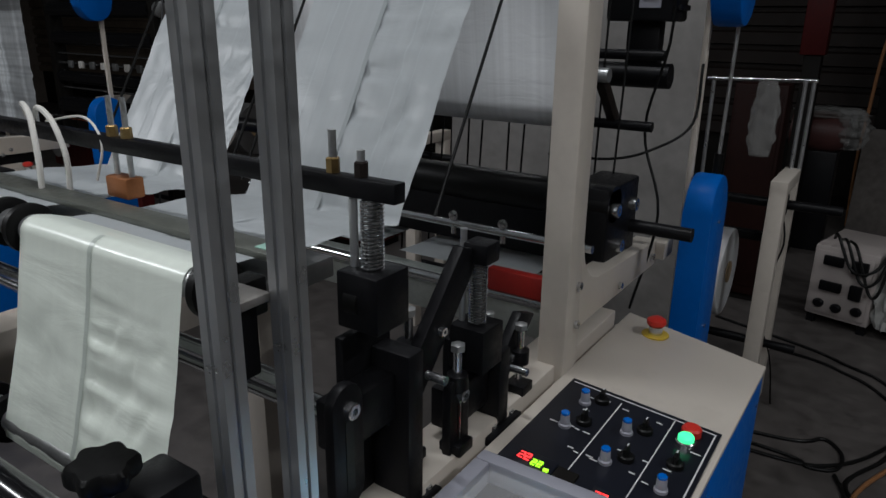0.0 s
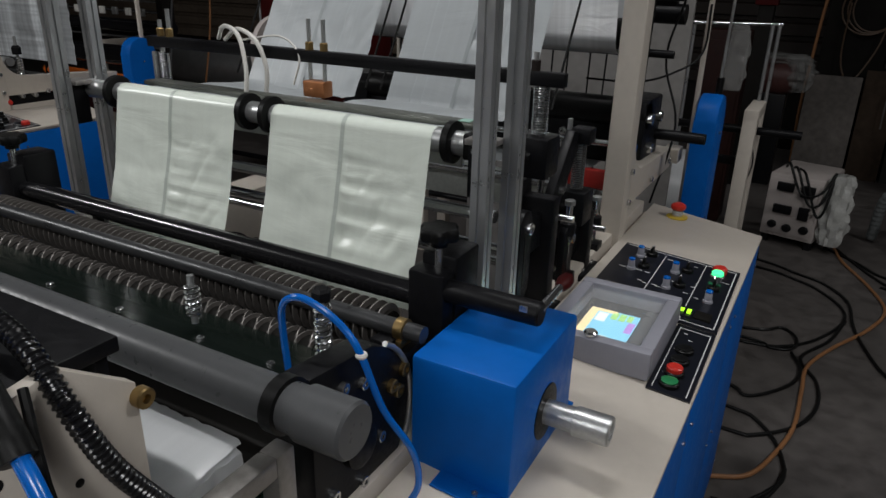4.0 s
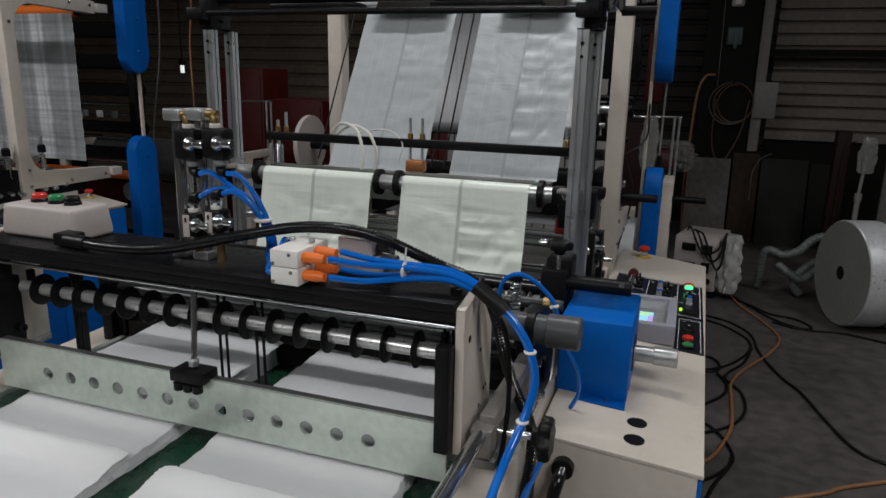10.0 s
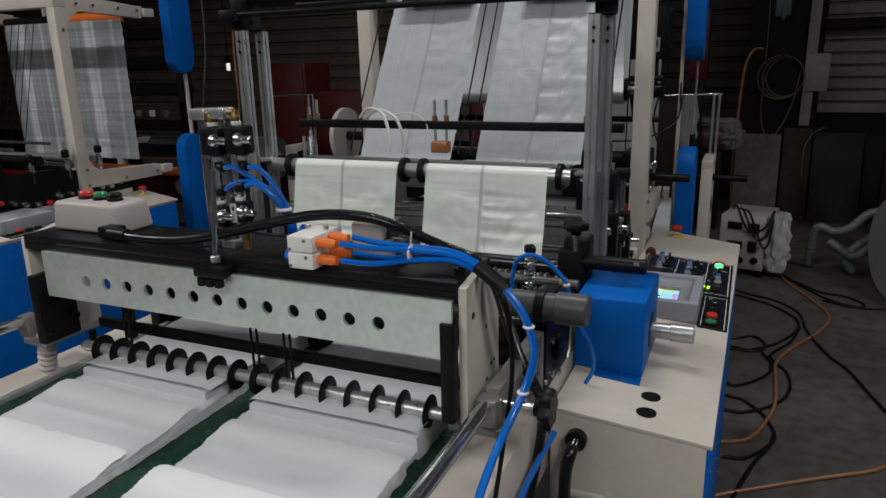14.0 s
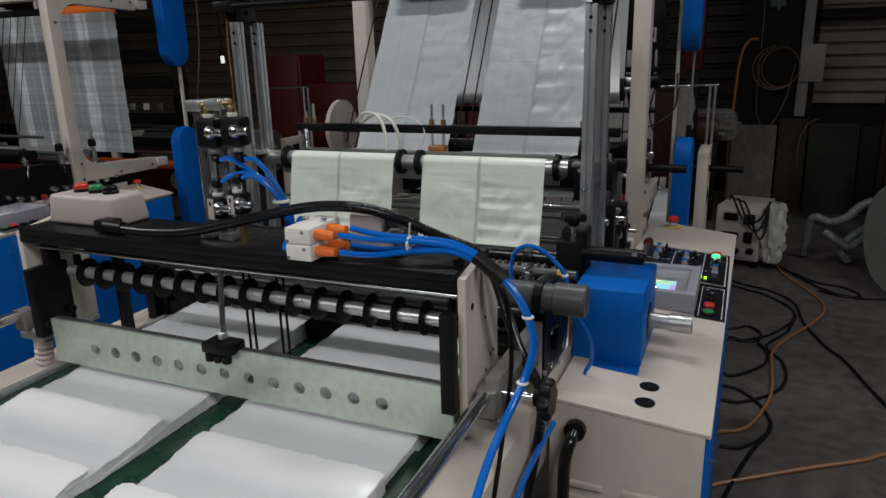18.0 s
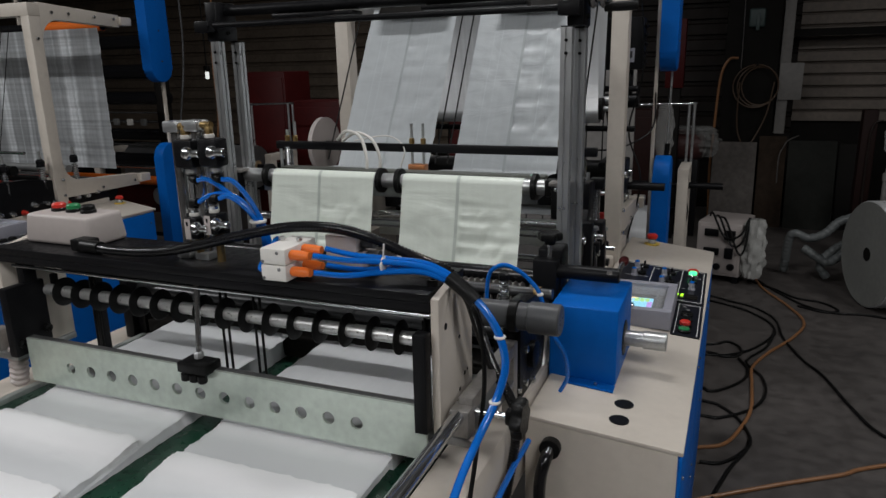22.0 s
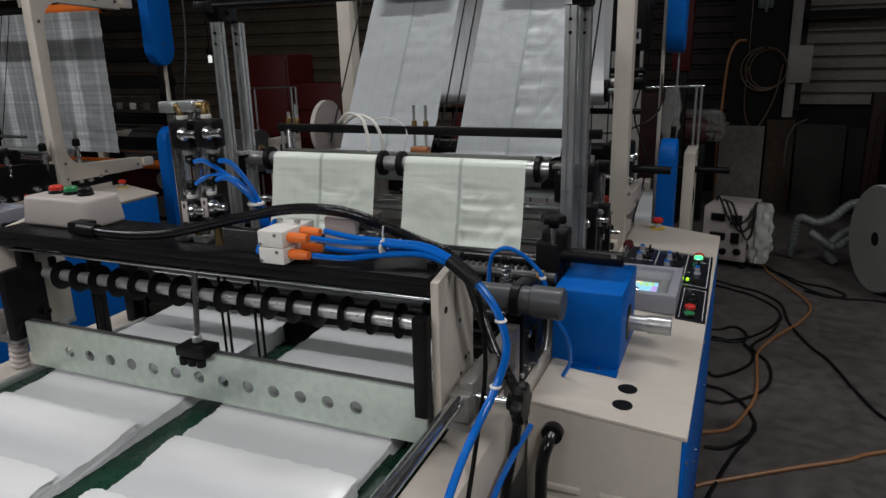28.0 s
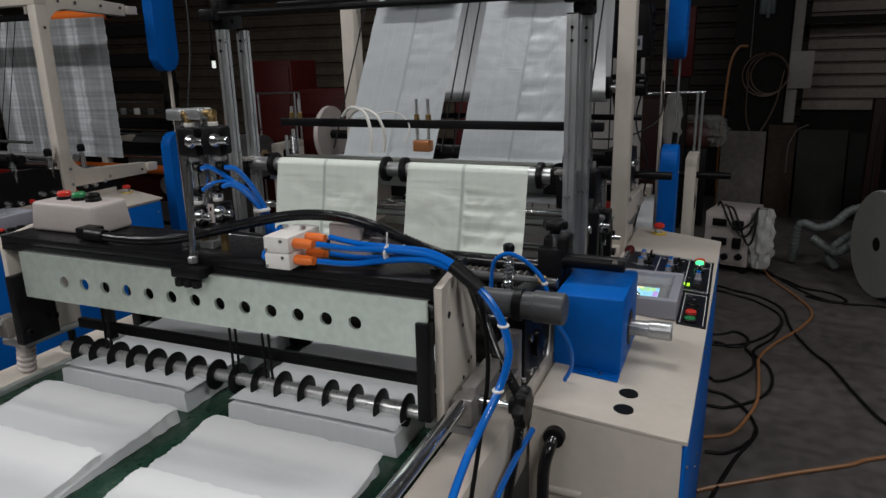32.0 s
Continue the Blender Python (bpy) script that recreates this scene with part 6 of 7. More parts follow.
for x0, x1 in ((-1.375, -1.10), (-0.915, -0.69)):
    guard = box(x0, 1.085, 1.808, x1, 1.105, 1.915, 0.003)
    for v in guard.verts:
        v.co.y += 0.9 * (v.co.z - 1.808)
    solo("film_hood", guard, DARKM, ((x0 + x1) / 2, 1.1, 1.81), "black sheet hood over the film below the portal beam", "film guide", "film hoods")
top_roller = thing("brake_roller", (-1.0, 1.22, 1.89), "steel roller with a copper sleeve under the portal beam", "roller")
part("shaft", rod((-1.53, 1.22, 1.885), (-0.53, 1.22, 1.885), 0.022), CHROME, top_roller)
part("sleeve", rod((-1.06, 1.22, 1.885), (-0.98, 1.22, 1.885), 0.028), COPPER, top_roller, "copper coloured sleeve")
for x in (-1.44, -1.09, -0.95, -0.62):
    part("collar", rod((x - 0.012, 1.22, 1.885), (x + 0.012, 1.22, 1.885), 0.032), RUBBER, top_roller)
side_disc = thing("paper_disc", (-1.70, 1.40, 1.0), "pale round flange disc beside the film", "disc")
part("disc", rod((-1.84, 1.40, 1.29), (-1.82, 1.40, 1.29), 0.125, sides=40), IVORY, side_disc)
part("hub", rod((-1.85, 1.40, 1.29), (-1.53, 1.40, 1.29), 0.02), BLACK, side_disc)
for pts in ([(-0.50, 1.60, 2.0), (-0.47, 1.63, 1.6), (-0.52, 1.66, 1.35), (-0.46, 1.64, 1.15), (-0.50, 1.62, 0.9)],
            [(-0.43, 1.774, 1.5), (-0.43, 1.74, 1.36), (-0.50, 1.66, 1.30), (-0.60, 1.64, 1.27), (-0.75, 1.62, 1.27)],
            [(-0.38, 3.03, 0.95), (-0.32, 2.98, 0.75), (-0.38, 2.95, 0.5), (-0.30, 2.98, 0.25), (-0.27, 3.03, 0.01)]):
    solo("loose_cable", sweep(pts, 0.0035, smooth=6, sides=8), RUBBER, pts[0], "loose black cable hanging at the machine frame", "cable", "loose cables")
motor = thing("servo_motor", (-0.53, 1.70, 1.59), "black servo motor with a small grey display plate", "motor")
part("case", box(-0.64, 1.655, 1.595, -0.475, 1.755, 1.80, 0.008), BLACK, motor)
part("display_plate", box(-0.560, 1.6525, 1.625, -0.510, 1.6545, 1.68), GREY, motor, "small grey display plate")
part("display", box(-0.552, 1.6505, 1.642, -0.518, 1.6524, 1.668), PANEL, motor)
for k in range(5):
    part("fin", box(-0.4745, 1.665, 1.62 + 0.035 * k, -0.467, 1.745, 1.632 + 0.035 * k, 0.002), BLACK, motor)
part("bracket", box(-0.60, 1.70, 1.475, -0.52, 1.74, 1.598, 0.003), BLACK, motor)
for x0, y0, z0, x1, y1, z1 in ((-0.78, 1.50, 1.47, -0.70, 1.62, 1.36), (-0.60, 1.50, 1.48, -0.54, 1.62, 1.36)):
    lever = thing("swing_lever", (x0, y0, z1), "worn brown steel lever of the dancer", "lever", "dancer levers")
    part("arm", prism([(y0, z0), (y0 + 0.03, z0 + 0.01), (y1 + 0.03, z1 + 0.01), (y1, z1)], x0, x0 + 0.022, "x", 0.003), RUST, lever)
    part("pivot", rod((x0 - 0.012, y0 + 0.016, z0), (x0 + 0.034, y0 + 0.016, z0), 0.016), STEEL, lever)
tie = thing("tie_rod", (-0.372, 1.80, 1.12), "thin grey rod with a black grip between the belt covers", "rod")
part("rod", rod((-0.376, 1.815, 1.15), (-0.372, 1.83, 1.66), 0.0045), ALU, tie)
part("grip", rod((-0.375, 1.815, 1.215), (-0.374, 1.817, 1.283), 0.011), RUBBER, tie, "black rubber grip")
solo("back_sheet", box(-1.52, 2.35, 0.0, -0.58, 2.37, 1.75, 0.004), BACKM, (-1.05, 2.36, 0.5), "grey sheet behind the roller unit", "panel")


for x0, x1 in LANES:
    web("film_web", x0, x1, [(1.295, 1.050), (1.45, 1.046), (1.75, 1.040)], FILMB, "pale film web passing under the black roller unit", 0, 0.002, seed=61)


def unwinder():
    """Beige unwind stand at the end of the line, with shafts, poles and a roll."""
    e = thing("unwind_stand", (-1.2, 2.97, 0), "beige unwind stand with black shafts and thin poles", "stand", "unwind stands")
    for x in (-0.350, -2.06):
        for y in (2.83, 3.10):
            part("leg", box(x - 0.03, y - 0.03, 0, x + 0.03, y + 0.03, 1.01, 0.003), BEIGE, e)
        part("top_rail", box(x - 0.0305, 2.80, 0.985, x + 0.0305, 3.131, 1.035, 0.003), BEIGE, e)
    for x, y in ((-0.355, 3.105), (-0.326, 3.12), (-0.705, 3.125)):
        part("pole", rod((x, y, 1.03 if x > -0.5 else 0.0), (x, y, 1.385), 0.008), ALU, e)
    part("top_rod", rod((-0.73, 3.118, 1.375), (-0.313, 3.118, 1.385), 0.008), CHROME, e)
    part("shaft", rod((-2.15, 2.95, 0.92), (-0.135, 2.95, 0.92), 0.019), BLACK, e)
    part("shaft", rod((-2.15, 2.95, 0.32), (-0.21, 2.95, 0.32), 0.018), BLACK, e)
    part("collar", lathe([(0.022, -0.026), (0.042, -0.024), (0.042, 0.024), (0.022, 0.026)], (-0.352, 2.95, 0.92), "x", sides=10), BLACK, e)
    part("bracket", box(-2.08, 3.105, 0.71, -0.33, 3.135, 0.75, 0.002), BLACK, e)
    return e


stand = unwinder()


def film_roll(name, centre, radius, length, turn, label, mat=STACKM):
    e = thing(name, (centre[0], centre[1], centre[2] - radius), label, "film roll", "film rolls")
    prof = [(0.045, -length / 2), (radius * 0.98, -length / 2), (radius, -length / 2 + 0.006), (radius, length / 2 - 0.006), (radius * 0.98, length / 2), (0.045, length / 2)]
    part("roll", lathe(prof, centre, "x", sides=64), mat, e)
    part("core", lathe([(0.040, -length / 2 - 0.006), (0.046, -length / 2 - 0.006), (0.046, length / 2 + 0.006), (0.040, length / 2 + 0.006)], centre, "x"), CARD if radius < 0.3 else DARKM, e, "hollow core tube")
    # Dark hollow of the core, filled in black.
    part("bore", lathe([(0.039, -length / 2 - 0.003), (0.039, length / 2 + 0.003)], centre, "x"), RUBBER, e)
    e.rotation_euler = (0, 0, radians(turn))
    return e


film_roll("film_roll", (-1.16, 2.95, 0.60), 0.186, 1.30, 0, "roll of white film on the unwind stand")
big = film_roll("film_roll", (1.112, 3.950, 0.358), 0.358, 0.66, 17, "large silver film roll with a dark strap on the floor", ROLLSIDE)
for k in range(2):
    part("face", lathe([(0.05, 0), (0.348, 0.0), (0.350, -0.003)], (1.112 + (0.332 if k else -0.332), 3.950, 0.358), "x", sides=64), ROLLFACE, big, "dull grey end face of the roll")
part("strap", lathe([(0.3585, -0.008), (0.361, -0.007), (0.361, 0.007), (0.3585, 0.008)], (1.0, 3.950, 0.358), "x", sides=64), RUBBER, big, "thin dark strap")
wrapped = thing("wrapped_bundle", (-0.45, 5.7, 0.0), "red brown motor wrapped in clear plastic", "bundle")
part("drum", lathe([(0.05, -0.20), (0.12, -0.19), (0.15, -0.08), (0.15, 0.10), (0.12, 0.17), (0.05, 0.19)], (-0.50, 5.7, 0.86), "x"), DRUMM, wrapped)
part("base", box(-0.66, 5.58, 0.0, -0.36, 5.82, 0.74, 0.01), BLACK, wrapped)


def crumple(x0, x1, y0, y1, z0, z1, seed, n=26):
    rows = []
    for j in range(n + 1):
        row = []
        for i in range(n + 1):
            a = 2 * math.pi * i / n
            v = j / n
            k = 1 + 0.30 * noise.noise(Vector((math.cos(a) * 2, math.sin(a) * 2, v * 3 + seed))) + 0.34 * noise.noise(Vector((math.cos(a) * 4, math.sin(a) * 4, v * 6 + seed))) + 0.16 * noise.noise(Vector((math.cos(a) * 11, math.sin(a) * 11, v * 12 + seed)))
            k *= 0.35 + 0.65 * math.sin(math.pi * (0.12 + 0.8 * v)) ** 0.6
            row.append(((x0 + x1) / 2 + (x1 - x0) / 2 * math.cos(a) * k, (y0 + y1) / 2 + (y1 - y0) / 2 * math.sin(a) * k, z0 + (z1 - z0) * v))
        rows.append(row)
    return sheet(rows)


part("wrapping", crumple(-0.43, -0.20, 5.56, 5.84, 0.76, 1.03, 5), CLEAR, wrapped, "crinkled clear plastic wrap", sharp=20)
part("wrapping", crumple(-0.66, -0.24, 5.57, 5.83, 0.965, 1.045, 8), CLEAR, wrapped, "crinkled clear plastic wrap", sharp=20)
solo("plastic_bag", crumple(-0.54, -0.44, 3.09, 3.15, 1.07, 1.38, 9), CLEAR, (-0.49, 3.12, 1.07), "crumpled clear bag hanging from the stand", "bag", sharp=25)
column = thing("red_post", (-0.61, 5.47, 0), "dark steel column with a dull red box at its top", "column", "red columns")
part("shaft", box(-0.66, 5.42, 0, -0.55, 5.54, 1.40, 0.008), DARKM, column)
part("box", box(-0.69, 5.40, 1.401, -0.53, 5.55, 2.0, 0.01), REDPAINT, column, "dull red steel box")
dim_case = thing("steel_case", (-0.70, 4.3, 0), "dim dark red steel case behind the unwind stand", "case")
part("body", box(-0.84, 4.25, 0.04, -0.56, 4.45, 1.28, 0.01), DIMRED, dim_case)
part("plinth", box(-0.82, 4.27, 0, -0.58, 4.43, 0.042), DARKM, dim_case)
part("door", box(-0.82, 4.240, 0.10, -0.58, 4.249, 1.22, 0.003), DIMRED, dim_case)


def power_box():
    """Beige power supply box with dials, cables and a clear bag."""
    e = thing("power_box", (-0.16, 4.35, 0), "old beige steel power box with cables and dials", "power supply")
    part("case", box(-0.32, 4.12, 0.06, 0.0, 4.56, 0.51, 0.012), IVORY, e)
    for x in (-0.29, -0.03):
        for y in (4.16, 4.52):
            part("foot", box(x - 0.02, y - 0.02, 0, x + 0.02, y + 0.02, 0.062), BLACK, e)
    part("front_plate", box(-0.30, 4.108, 0.09, -0.02, 4.119, 0.48, 0.003), IVORY, e)
    for x, z, w, h in ((-0.26, 0.40, 0.10, 0.06), (-0.12, 0.38, 0.08, 0.08), (-0.26, 0.24, 0.11, 0.06), (-0.11, 0.22, 0.06, 0.09)):
        part("terminal", box(x, 4.085, z, x + w, 4.109, z + h, 0.006), BLACK, e)
    for x, z in ((-0.25, 0.15), (-0.16, 0.14), (-0.06, 0.15)):
        part("dial", lathe([(0.028, 0), (0.028, -0.012), (0.020, -0.022)], (x, 4.108, z), "y"), BLACK, e)
    for k in range(3):
        part("cable", sweep([(-0.24 + 0.04 * k, 4.14, 0.56), (-0.20 + 0.05 * k, 4.06, 0.60 - 0.03 * k), (-0.10 + 0.05 * k, 4.03, 0.42 - 0.06 * k), (0.0 + 0.02 * k, 4.05, 0.44 - 0.05 * k), (0.04, 4.15, 0.57)], 0.008, smooth=8, sides=8), RUBBER, e, "black cable")
    part("white_bag", crumple(-0.01, 0.16, 4.10, 4.24, 0.07, 0.56, 3), BAGM, e, "white plastic bag hung on the side", sharp=25)
    return e


supply = power_box()
supply.scale.z = 0.9
supply.location, supply.rotation_euler = (-0.078, 4.33, 0), (0, 0, radians(-13))
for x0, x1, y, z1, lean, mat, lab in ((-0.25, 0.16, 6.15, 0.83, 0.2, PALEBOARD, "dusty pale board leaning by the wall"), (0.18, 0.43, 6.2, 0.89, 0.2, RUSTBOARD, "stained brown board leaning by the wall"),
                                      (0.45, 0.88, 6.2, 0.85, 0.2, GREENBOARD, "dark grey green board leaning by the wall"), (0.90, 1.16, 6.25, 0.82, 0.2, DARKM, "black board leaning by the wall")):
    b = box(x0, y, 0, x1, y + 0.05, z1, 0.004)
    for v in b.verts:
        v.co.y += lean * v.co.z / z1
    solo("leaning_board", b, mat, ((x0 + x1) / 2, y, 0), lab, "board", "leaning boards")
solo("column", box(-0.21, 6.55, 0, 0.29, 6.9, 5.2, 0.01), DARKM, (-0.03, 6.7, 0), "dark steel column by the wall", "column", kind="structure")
solo("shutter_post", box(0.31, 6.6, 0.9, 0.41, 6.75, 5.2, 0.006), BACKM, (0.3, 6.7, 0.9), "grey edge strip of the shutter", "trim", kind="structure")
solo("shutter_beam", box(0.41, 6.78, 1.86, 7.9, 6.86, 1.93), DARKM, (3, 6.8, 2.24), "dark horizontal seam beam on the wall", "beam", kind="structure")
bx = thing("wall_switch", (0.06, 6.53, 2.32), "white rounded switch with a red lamp on the dark column", "switch")
part("case", box(0.0, 6.50, 2.32, 0.12, 6.55, 2.57, 0.025, segments=3), IVORY, bx)
part("rocker", box(0.03, 6.488, 2.34, 0.09, 6.501, 2.42, 0.004), WHITE, bx)
part("lamp", lathe([(0.008, 0), (0.008, -0.008), (0.005, -0.010)], (0.128, 6.53, 2.45), "y", sides=12), LEDR, bx)
jb = thing("wall_box", (0.06, 6.53, 1.95), "grey green junction box on the dark column", "junction box")
part("case", box(-0.01, 6.50, 1.95, 0.14, 6.55, 2.13, 0.02, segments=3), GREENGREY, jb)
part("lever", box(0.055, 6.482, 1.92, 0.09, 6.501, 2.08, 0.005), GREENGREY, jb)
# Glints on the column's edge, added as a thin chrome line.
solo("wall_wire", sweep([(-0.06, 6.535, 2.9), (-0.06, 6.535, 2.4), (-0.052, 6.535, 1.95), (-0.048, 6.535, 1.55)], 0.006, smooth=4, sides=8), CHROME, (-0.05, 6.53, 1.55), "thin chrome line added for the glints down the dark column", "wire")
solo("strap", sweep([(0.36, 6.20, 0.45), (0.362, 6.24, 0.70), (0.40, 6.30, 0.80), (0.44, 6.33, 0.86), (0.53, 6.36, 0.905)], 0.006, smooth=6, sides=8), BOARD, (0.36, 6.2, 0.45), "pale strap slung over the boards", "strap")
solo("notice_plate", box(0.315, 6.57, 1.24, 0.53, 6.6, 1.60, 0.003), BACKM, (0.42, 6.58, 1.24), "dented grey plate by the shutter", "plate")


def hung_hose():
    e = thing("hanging_hose", (0.1, 6.5, 1.4), "coil of orange air hose hung on the column", "hose", "orange hoses")
    for k in range(3):
        pts = [(0.10 + (0.21 - 0.02 * k) * math.cos(a) + 0.02 * k, 6.46 + 0.012 * k, 1.38 + (0.21 - 0.012 * k) * math.sin(a)) for a in [2 * math.pi * i / 28 for i in range(29)]]
        part("loop", sweep(pts, 0.007, sides=8), DULLHOSE, e)
    part("tail", sweep([(-0.05, 6.45, 1.42), (-0.05, 6.45, 1.1), (-0.03, 6.44, 0.92), (0.02, 6.42, 0.80)], 0.007, smooth=6, sides=8), DULLHOSE, e)
    part("tail", sweep([(0.27, 6.45, 1.42), (0.22, 6.45, 1.1), (0.12, 6.44, 0.85), (0.04, 6.42, 0.76)], 0.007, smooth=6, sides=8), DULLHOSE, e)
    part("tail", sweep([(-0.08, 6.45, 1.66), (-0.17, 6.45, 1.64), (-0.235, 6.44, 1.45), (-0.26, 6.42, 0.9), (-0.27, 6.38, 0.55), (-0.25, 6.3, 0.05)], 0.013, smooth=6, sides=8), AMBER, e)
    part("hook", rod((0.1, 6.56, 1.60), (0.1, 6.44, 1.59), 0.012), BLACK, e)
    return e


hung_hose()


def floor_cable(points, r, mat, label, group):
    pts = [(x, y, r) for x, y in points]
    return solo("floor_cable", sweep(pts, r, smooth=8, sides=10), mat, (pts[0][0], pts[0][1], 0), label, "cable", group)


BLK = "black rubber cable lying in curves on the floor"
for pts in ([(-0.7, 3.9), (-0.20, 3.74), (-0.02, 3.64), (0.12, 3.56), (0.24, 3.36), (0.27, 3.03), (0.35, 2.71), (0.43, 2.52), (0.51, 2.19), (0.58, 1.97), (0.68, 1.88), (0.95, 1.75)],
            [(-0.7, 3.66), (-0.20, 3.62), (-0.02, 3.54), (0.09, 3.46), (0.21, 3.27), (0.22, 3.08), (0.12, 2.83), (-0.01, 2.67), (-0.16, 2.62), (-0.6, 2.6)],
            [(-0.55, 2.72), (-0.15, 2.78), (-0.04, 2.86), (0.03, 2.78), (0.02, 2.66), (-0.07, 2.62), (-0.15, 2.66), (-0.6, 2.68)],
            [(0.23, 3.10), (0.17, 2.84), (0.06, 2.59), (0.13, 2.40), (0.14, 2.20), (0.08, 2.02), (-0.05, 1.88), (-0.15, 1.86), (-0.6, 1.9)],
            [(0.02, 2.62), (0.06, 2.50), (0.05, 2.36), (-0.03, 2.22), (-0.12, 2.14), (-0.20, 2.2), (-0.6, 2.3)],
            [(-0.6, 2.08), (-0.15, 2.02), (-0.06, 1.98), (0.02, 1.86), (0.06, 1.69), (0.02, 1.57), (-0.06, 1.46), (-0.14, 1.44)],
            [(0.06, 1.72), (0.04, 1.60), (-0.02, 1.44), (-0.08, 1.22), (-0.12, 1.05)],
            [(0.14, 4.28), (0.31, 3.92), (0.45, 3.70), (0.61, 3.60), (0.82, 3.62), (1.13, 3.52), (1.6, 3.5)],
            [(0.10, 4.2), (0.28, 4.02), (0.40, 3.86), (0.56, 3.80), (0.64, 3.66), (0.55, 3.60), (0.40, 3.68)]):
    floor_cable(pts, 0.0075, RUBBER, BLK, "floor cables")
for pts in ([(0.13, 4.45), (0.16, 4.2), (0.21, 3.98), (0.34, 3.65), (0.41, 3.35), (0.33, 3.06), (0.18, 2.76), (0.09, 2.52), (0.08, 2.30), (0.07, 2.01), (0.02, 1.79), (-0.05, 1.62), (-0.16, 1.55)],
            [(-0.16, 1.14), (-0.10, 1.19), (0.18, 1.39), (0.39, 1.53), (0.54, 1.65), (1.2, 2.05)]):
    floor_cable(pts, 0.0085, AMBER, "orange air hose lying in curves on the floor", "floor hoses")
hose = thing("grey_hose", (0.6, 4.6, 0.2), "bent grey plastic hose by the film roll", "hose")
for pts in (((0.36, 4.5, 0.03), (0.38, 4.42, 0.33), (0.50, 4.40, 0.32), (0.60, 4.40, 0.36), (0.70, 4.42, 0.46), (0.84, 4.45, 0.50)),
            ((0.64, 4.34, 0.042), (0.59, 4.34, 0.12), (0.63, 4.36, 0.21), (0.75, 4.42, 0.29), (0.9, 4.5, 0.30)),
            ((0.46, 4.33, 0.26), (0.56, 4.30, 0.20), (0.64, 4.30, 0.17), (0.76, 4.36, 0.26))):
    part("tube", sweep(pts, 0.033, smooth=8, sides=14, ribs=(0.03, 0.003)), HOSEGREY, hose)
for x0, y0, x1, y1, h, lab in ((-3.97, 3.62, -3.55, 4.0, 1.62, "tall dark red steel cabinet in the hall"), (-3.53, 3.64, -3.02, 4.0, 1.38, "low dark red steel cabinet in the hall"), (-2.1, 3.6, -1.7, 4.0, 1.35, "dark red steel cabinet behind the line")):
    cab = thing("red_cabinet", ((x0 + x1) / 2, (y0 + y1) / 2, 0), lab, "cabinet", "red cabinets")
    part("body", box(x0, y0, 0.05, x1, y1, h, 0.01), REDPAINT, cab)
    part("plinth", box(x0 + 0.02, y0 + 0.02, 0, x1 - 0.02, y1 - 0.02, 0.052), DARKM, cab)
    door = part("door", box(x0 + 0.02, y0 - 0.012, 0.10, x1 - 0.02, y0 - 0.001, h - 0.05, 0.004), REDPAINT, cab)
    part("handle", box(x1 - 0.07, y0 - 0.03, h * 0.5, x1 - 0.05, y0 - 0.011, h * 0.5 + 0.12, 0.004), DARKM, door)
    for z in (0.3, h - 0.25):
        part("hinge", rod((x0 + 0.025, y0 - 0.016, z), (x0 + 0.025, y0 - 0.016, z + 0.08), 0.008), DARKM, cab)
solo("dark_column", box(-3.45, 5.4, 0, -3.2, 5.6, 5.2, 0.01), DARKM, (-3.3, 5.5, 0), "dark steel column in the hall", "column", kind="structure")

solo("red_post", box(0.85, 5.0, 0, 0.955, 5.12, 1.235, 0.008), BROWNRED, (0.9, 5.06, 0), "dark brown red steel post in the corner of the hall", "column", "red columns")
solo("post_rail", sweep([(0.915, 4.985, 0.02), (0.905, 4.985, 0.9), (0.925, 4.985, 1.12), (0.985, 4.985, 1.16)], 0.007, smooth=8, sides=8), RUST, (0.92, 4.985, 0), "dull grey pipe standing before the red post", "pipe")
solo("metal_sheet", box(1.22, 5.0, 0, 1.9, 5.04, 1.25, 0.004), BOARD, (1.5, 5.02, 0), "dull grey steel panel on edge", "panel")
pole = thing("white_pole", (1.06, 4.9, 0), "dull pale plastic pole with a hanging clear bag", "pole")
part("lower_tube", rod((1.04, 4.9, 0), (1.04, 4.9, 0.72), 0.020), BACKM, pole)
part("socket", rod((1.04, 4.9, 0.70), (1.04, 4.9, 0.76), 0.027), BACKM, pole)
part("upper_tube", rod((1.04, 4.9, 0.76), (1.06, 4.92, 1.05), 0.013), BACKM, pole)
part("clear_bag", crumple(1.0, 1.12, 4.87, 4.93, 0.92, 1.20, 21), CLEAR, pole, "crumpled clear plastic bag", sharp=25)
carriage = thing("red_carriage", (-4.0, 2.3, 0), "red painted roller carriage behind the neighbouring machine", "machine carriage")
part("beam", box(-4.45, 2.25, 0.70, -3.55, 2.40, 0.90, 0.01), REDPAINT, carriage)
for x in (-4.35, -3.65):
    part("leg", box(x - 0.04, 2.28, 0, x + 0.04, 2.36, 0.71, 0.005), REDPAINT, carriage)
    part("bearing", lathe([(0.03, 0), (0.06, -0.004), (0.06, -0.03), (0.03, -0.036)], (x, 2.25, 0.82), "y"), STEEL, carriage)
part("roller", rod((-4.5, 2.20, 0.93), (-3.5, 2.20, 0.93), 0.03), ORANGE, carriage, "orange covered roller")
part("rod", rod((-4.5, 2.30, 1.0), (-3.5, 2.30, 1.0), 0.012), CHROME, carriage)
for x in (-4.47, -3.53):
    part("cheek", box(x - 0.012, 2.17, 0.85, x + 0.012, 2.34, 1.03, 0.004), BLACK, carriage)
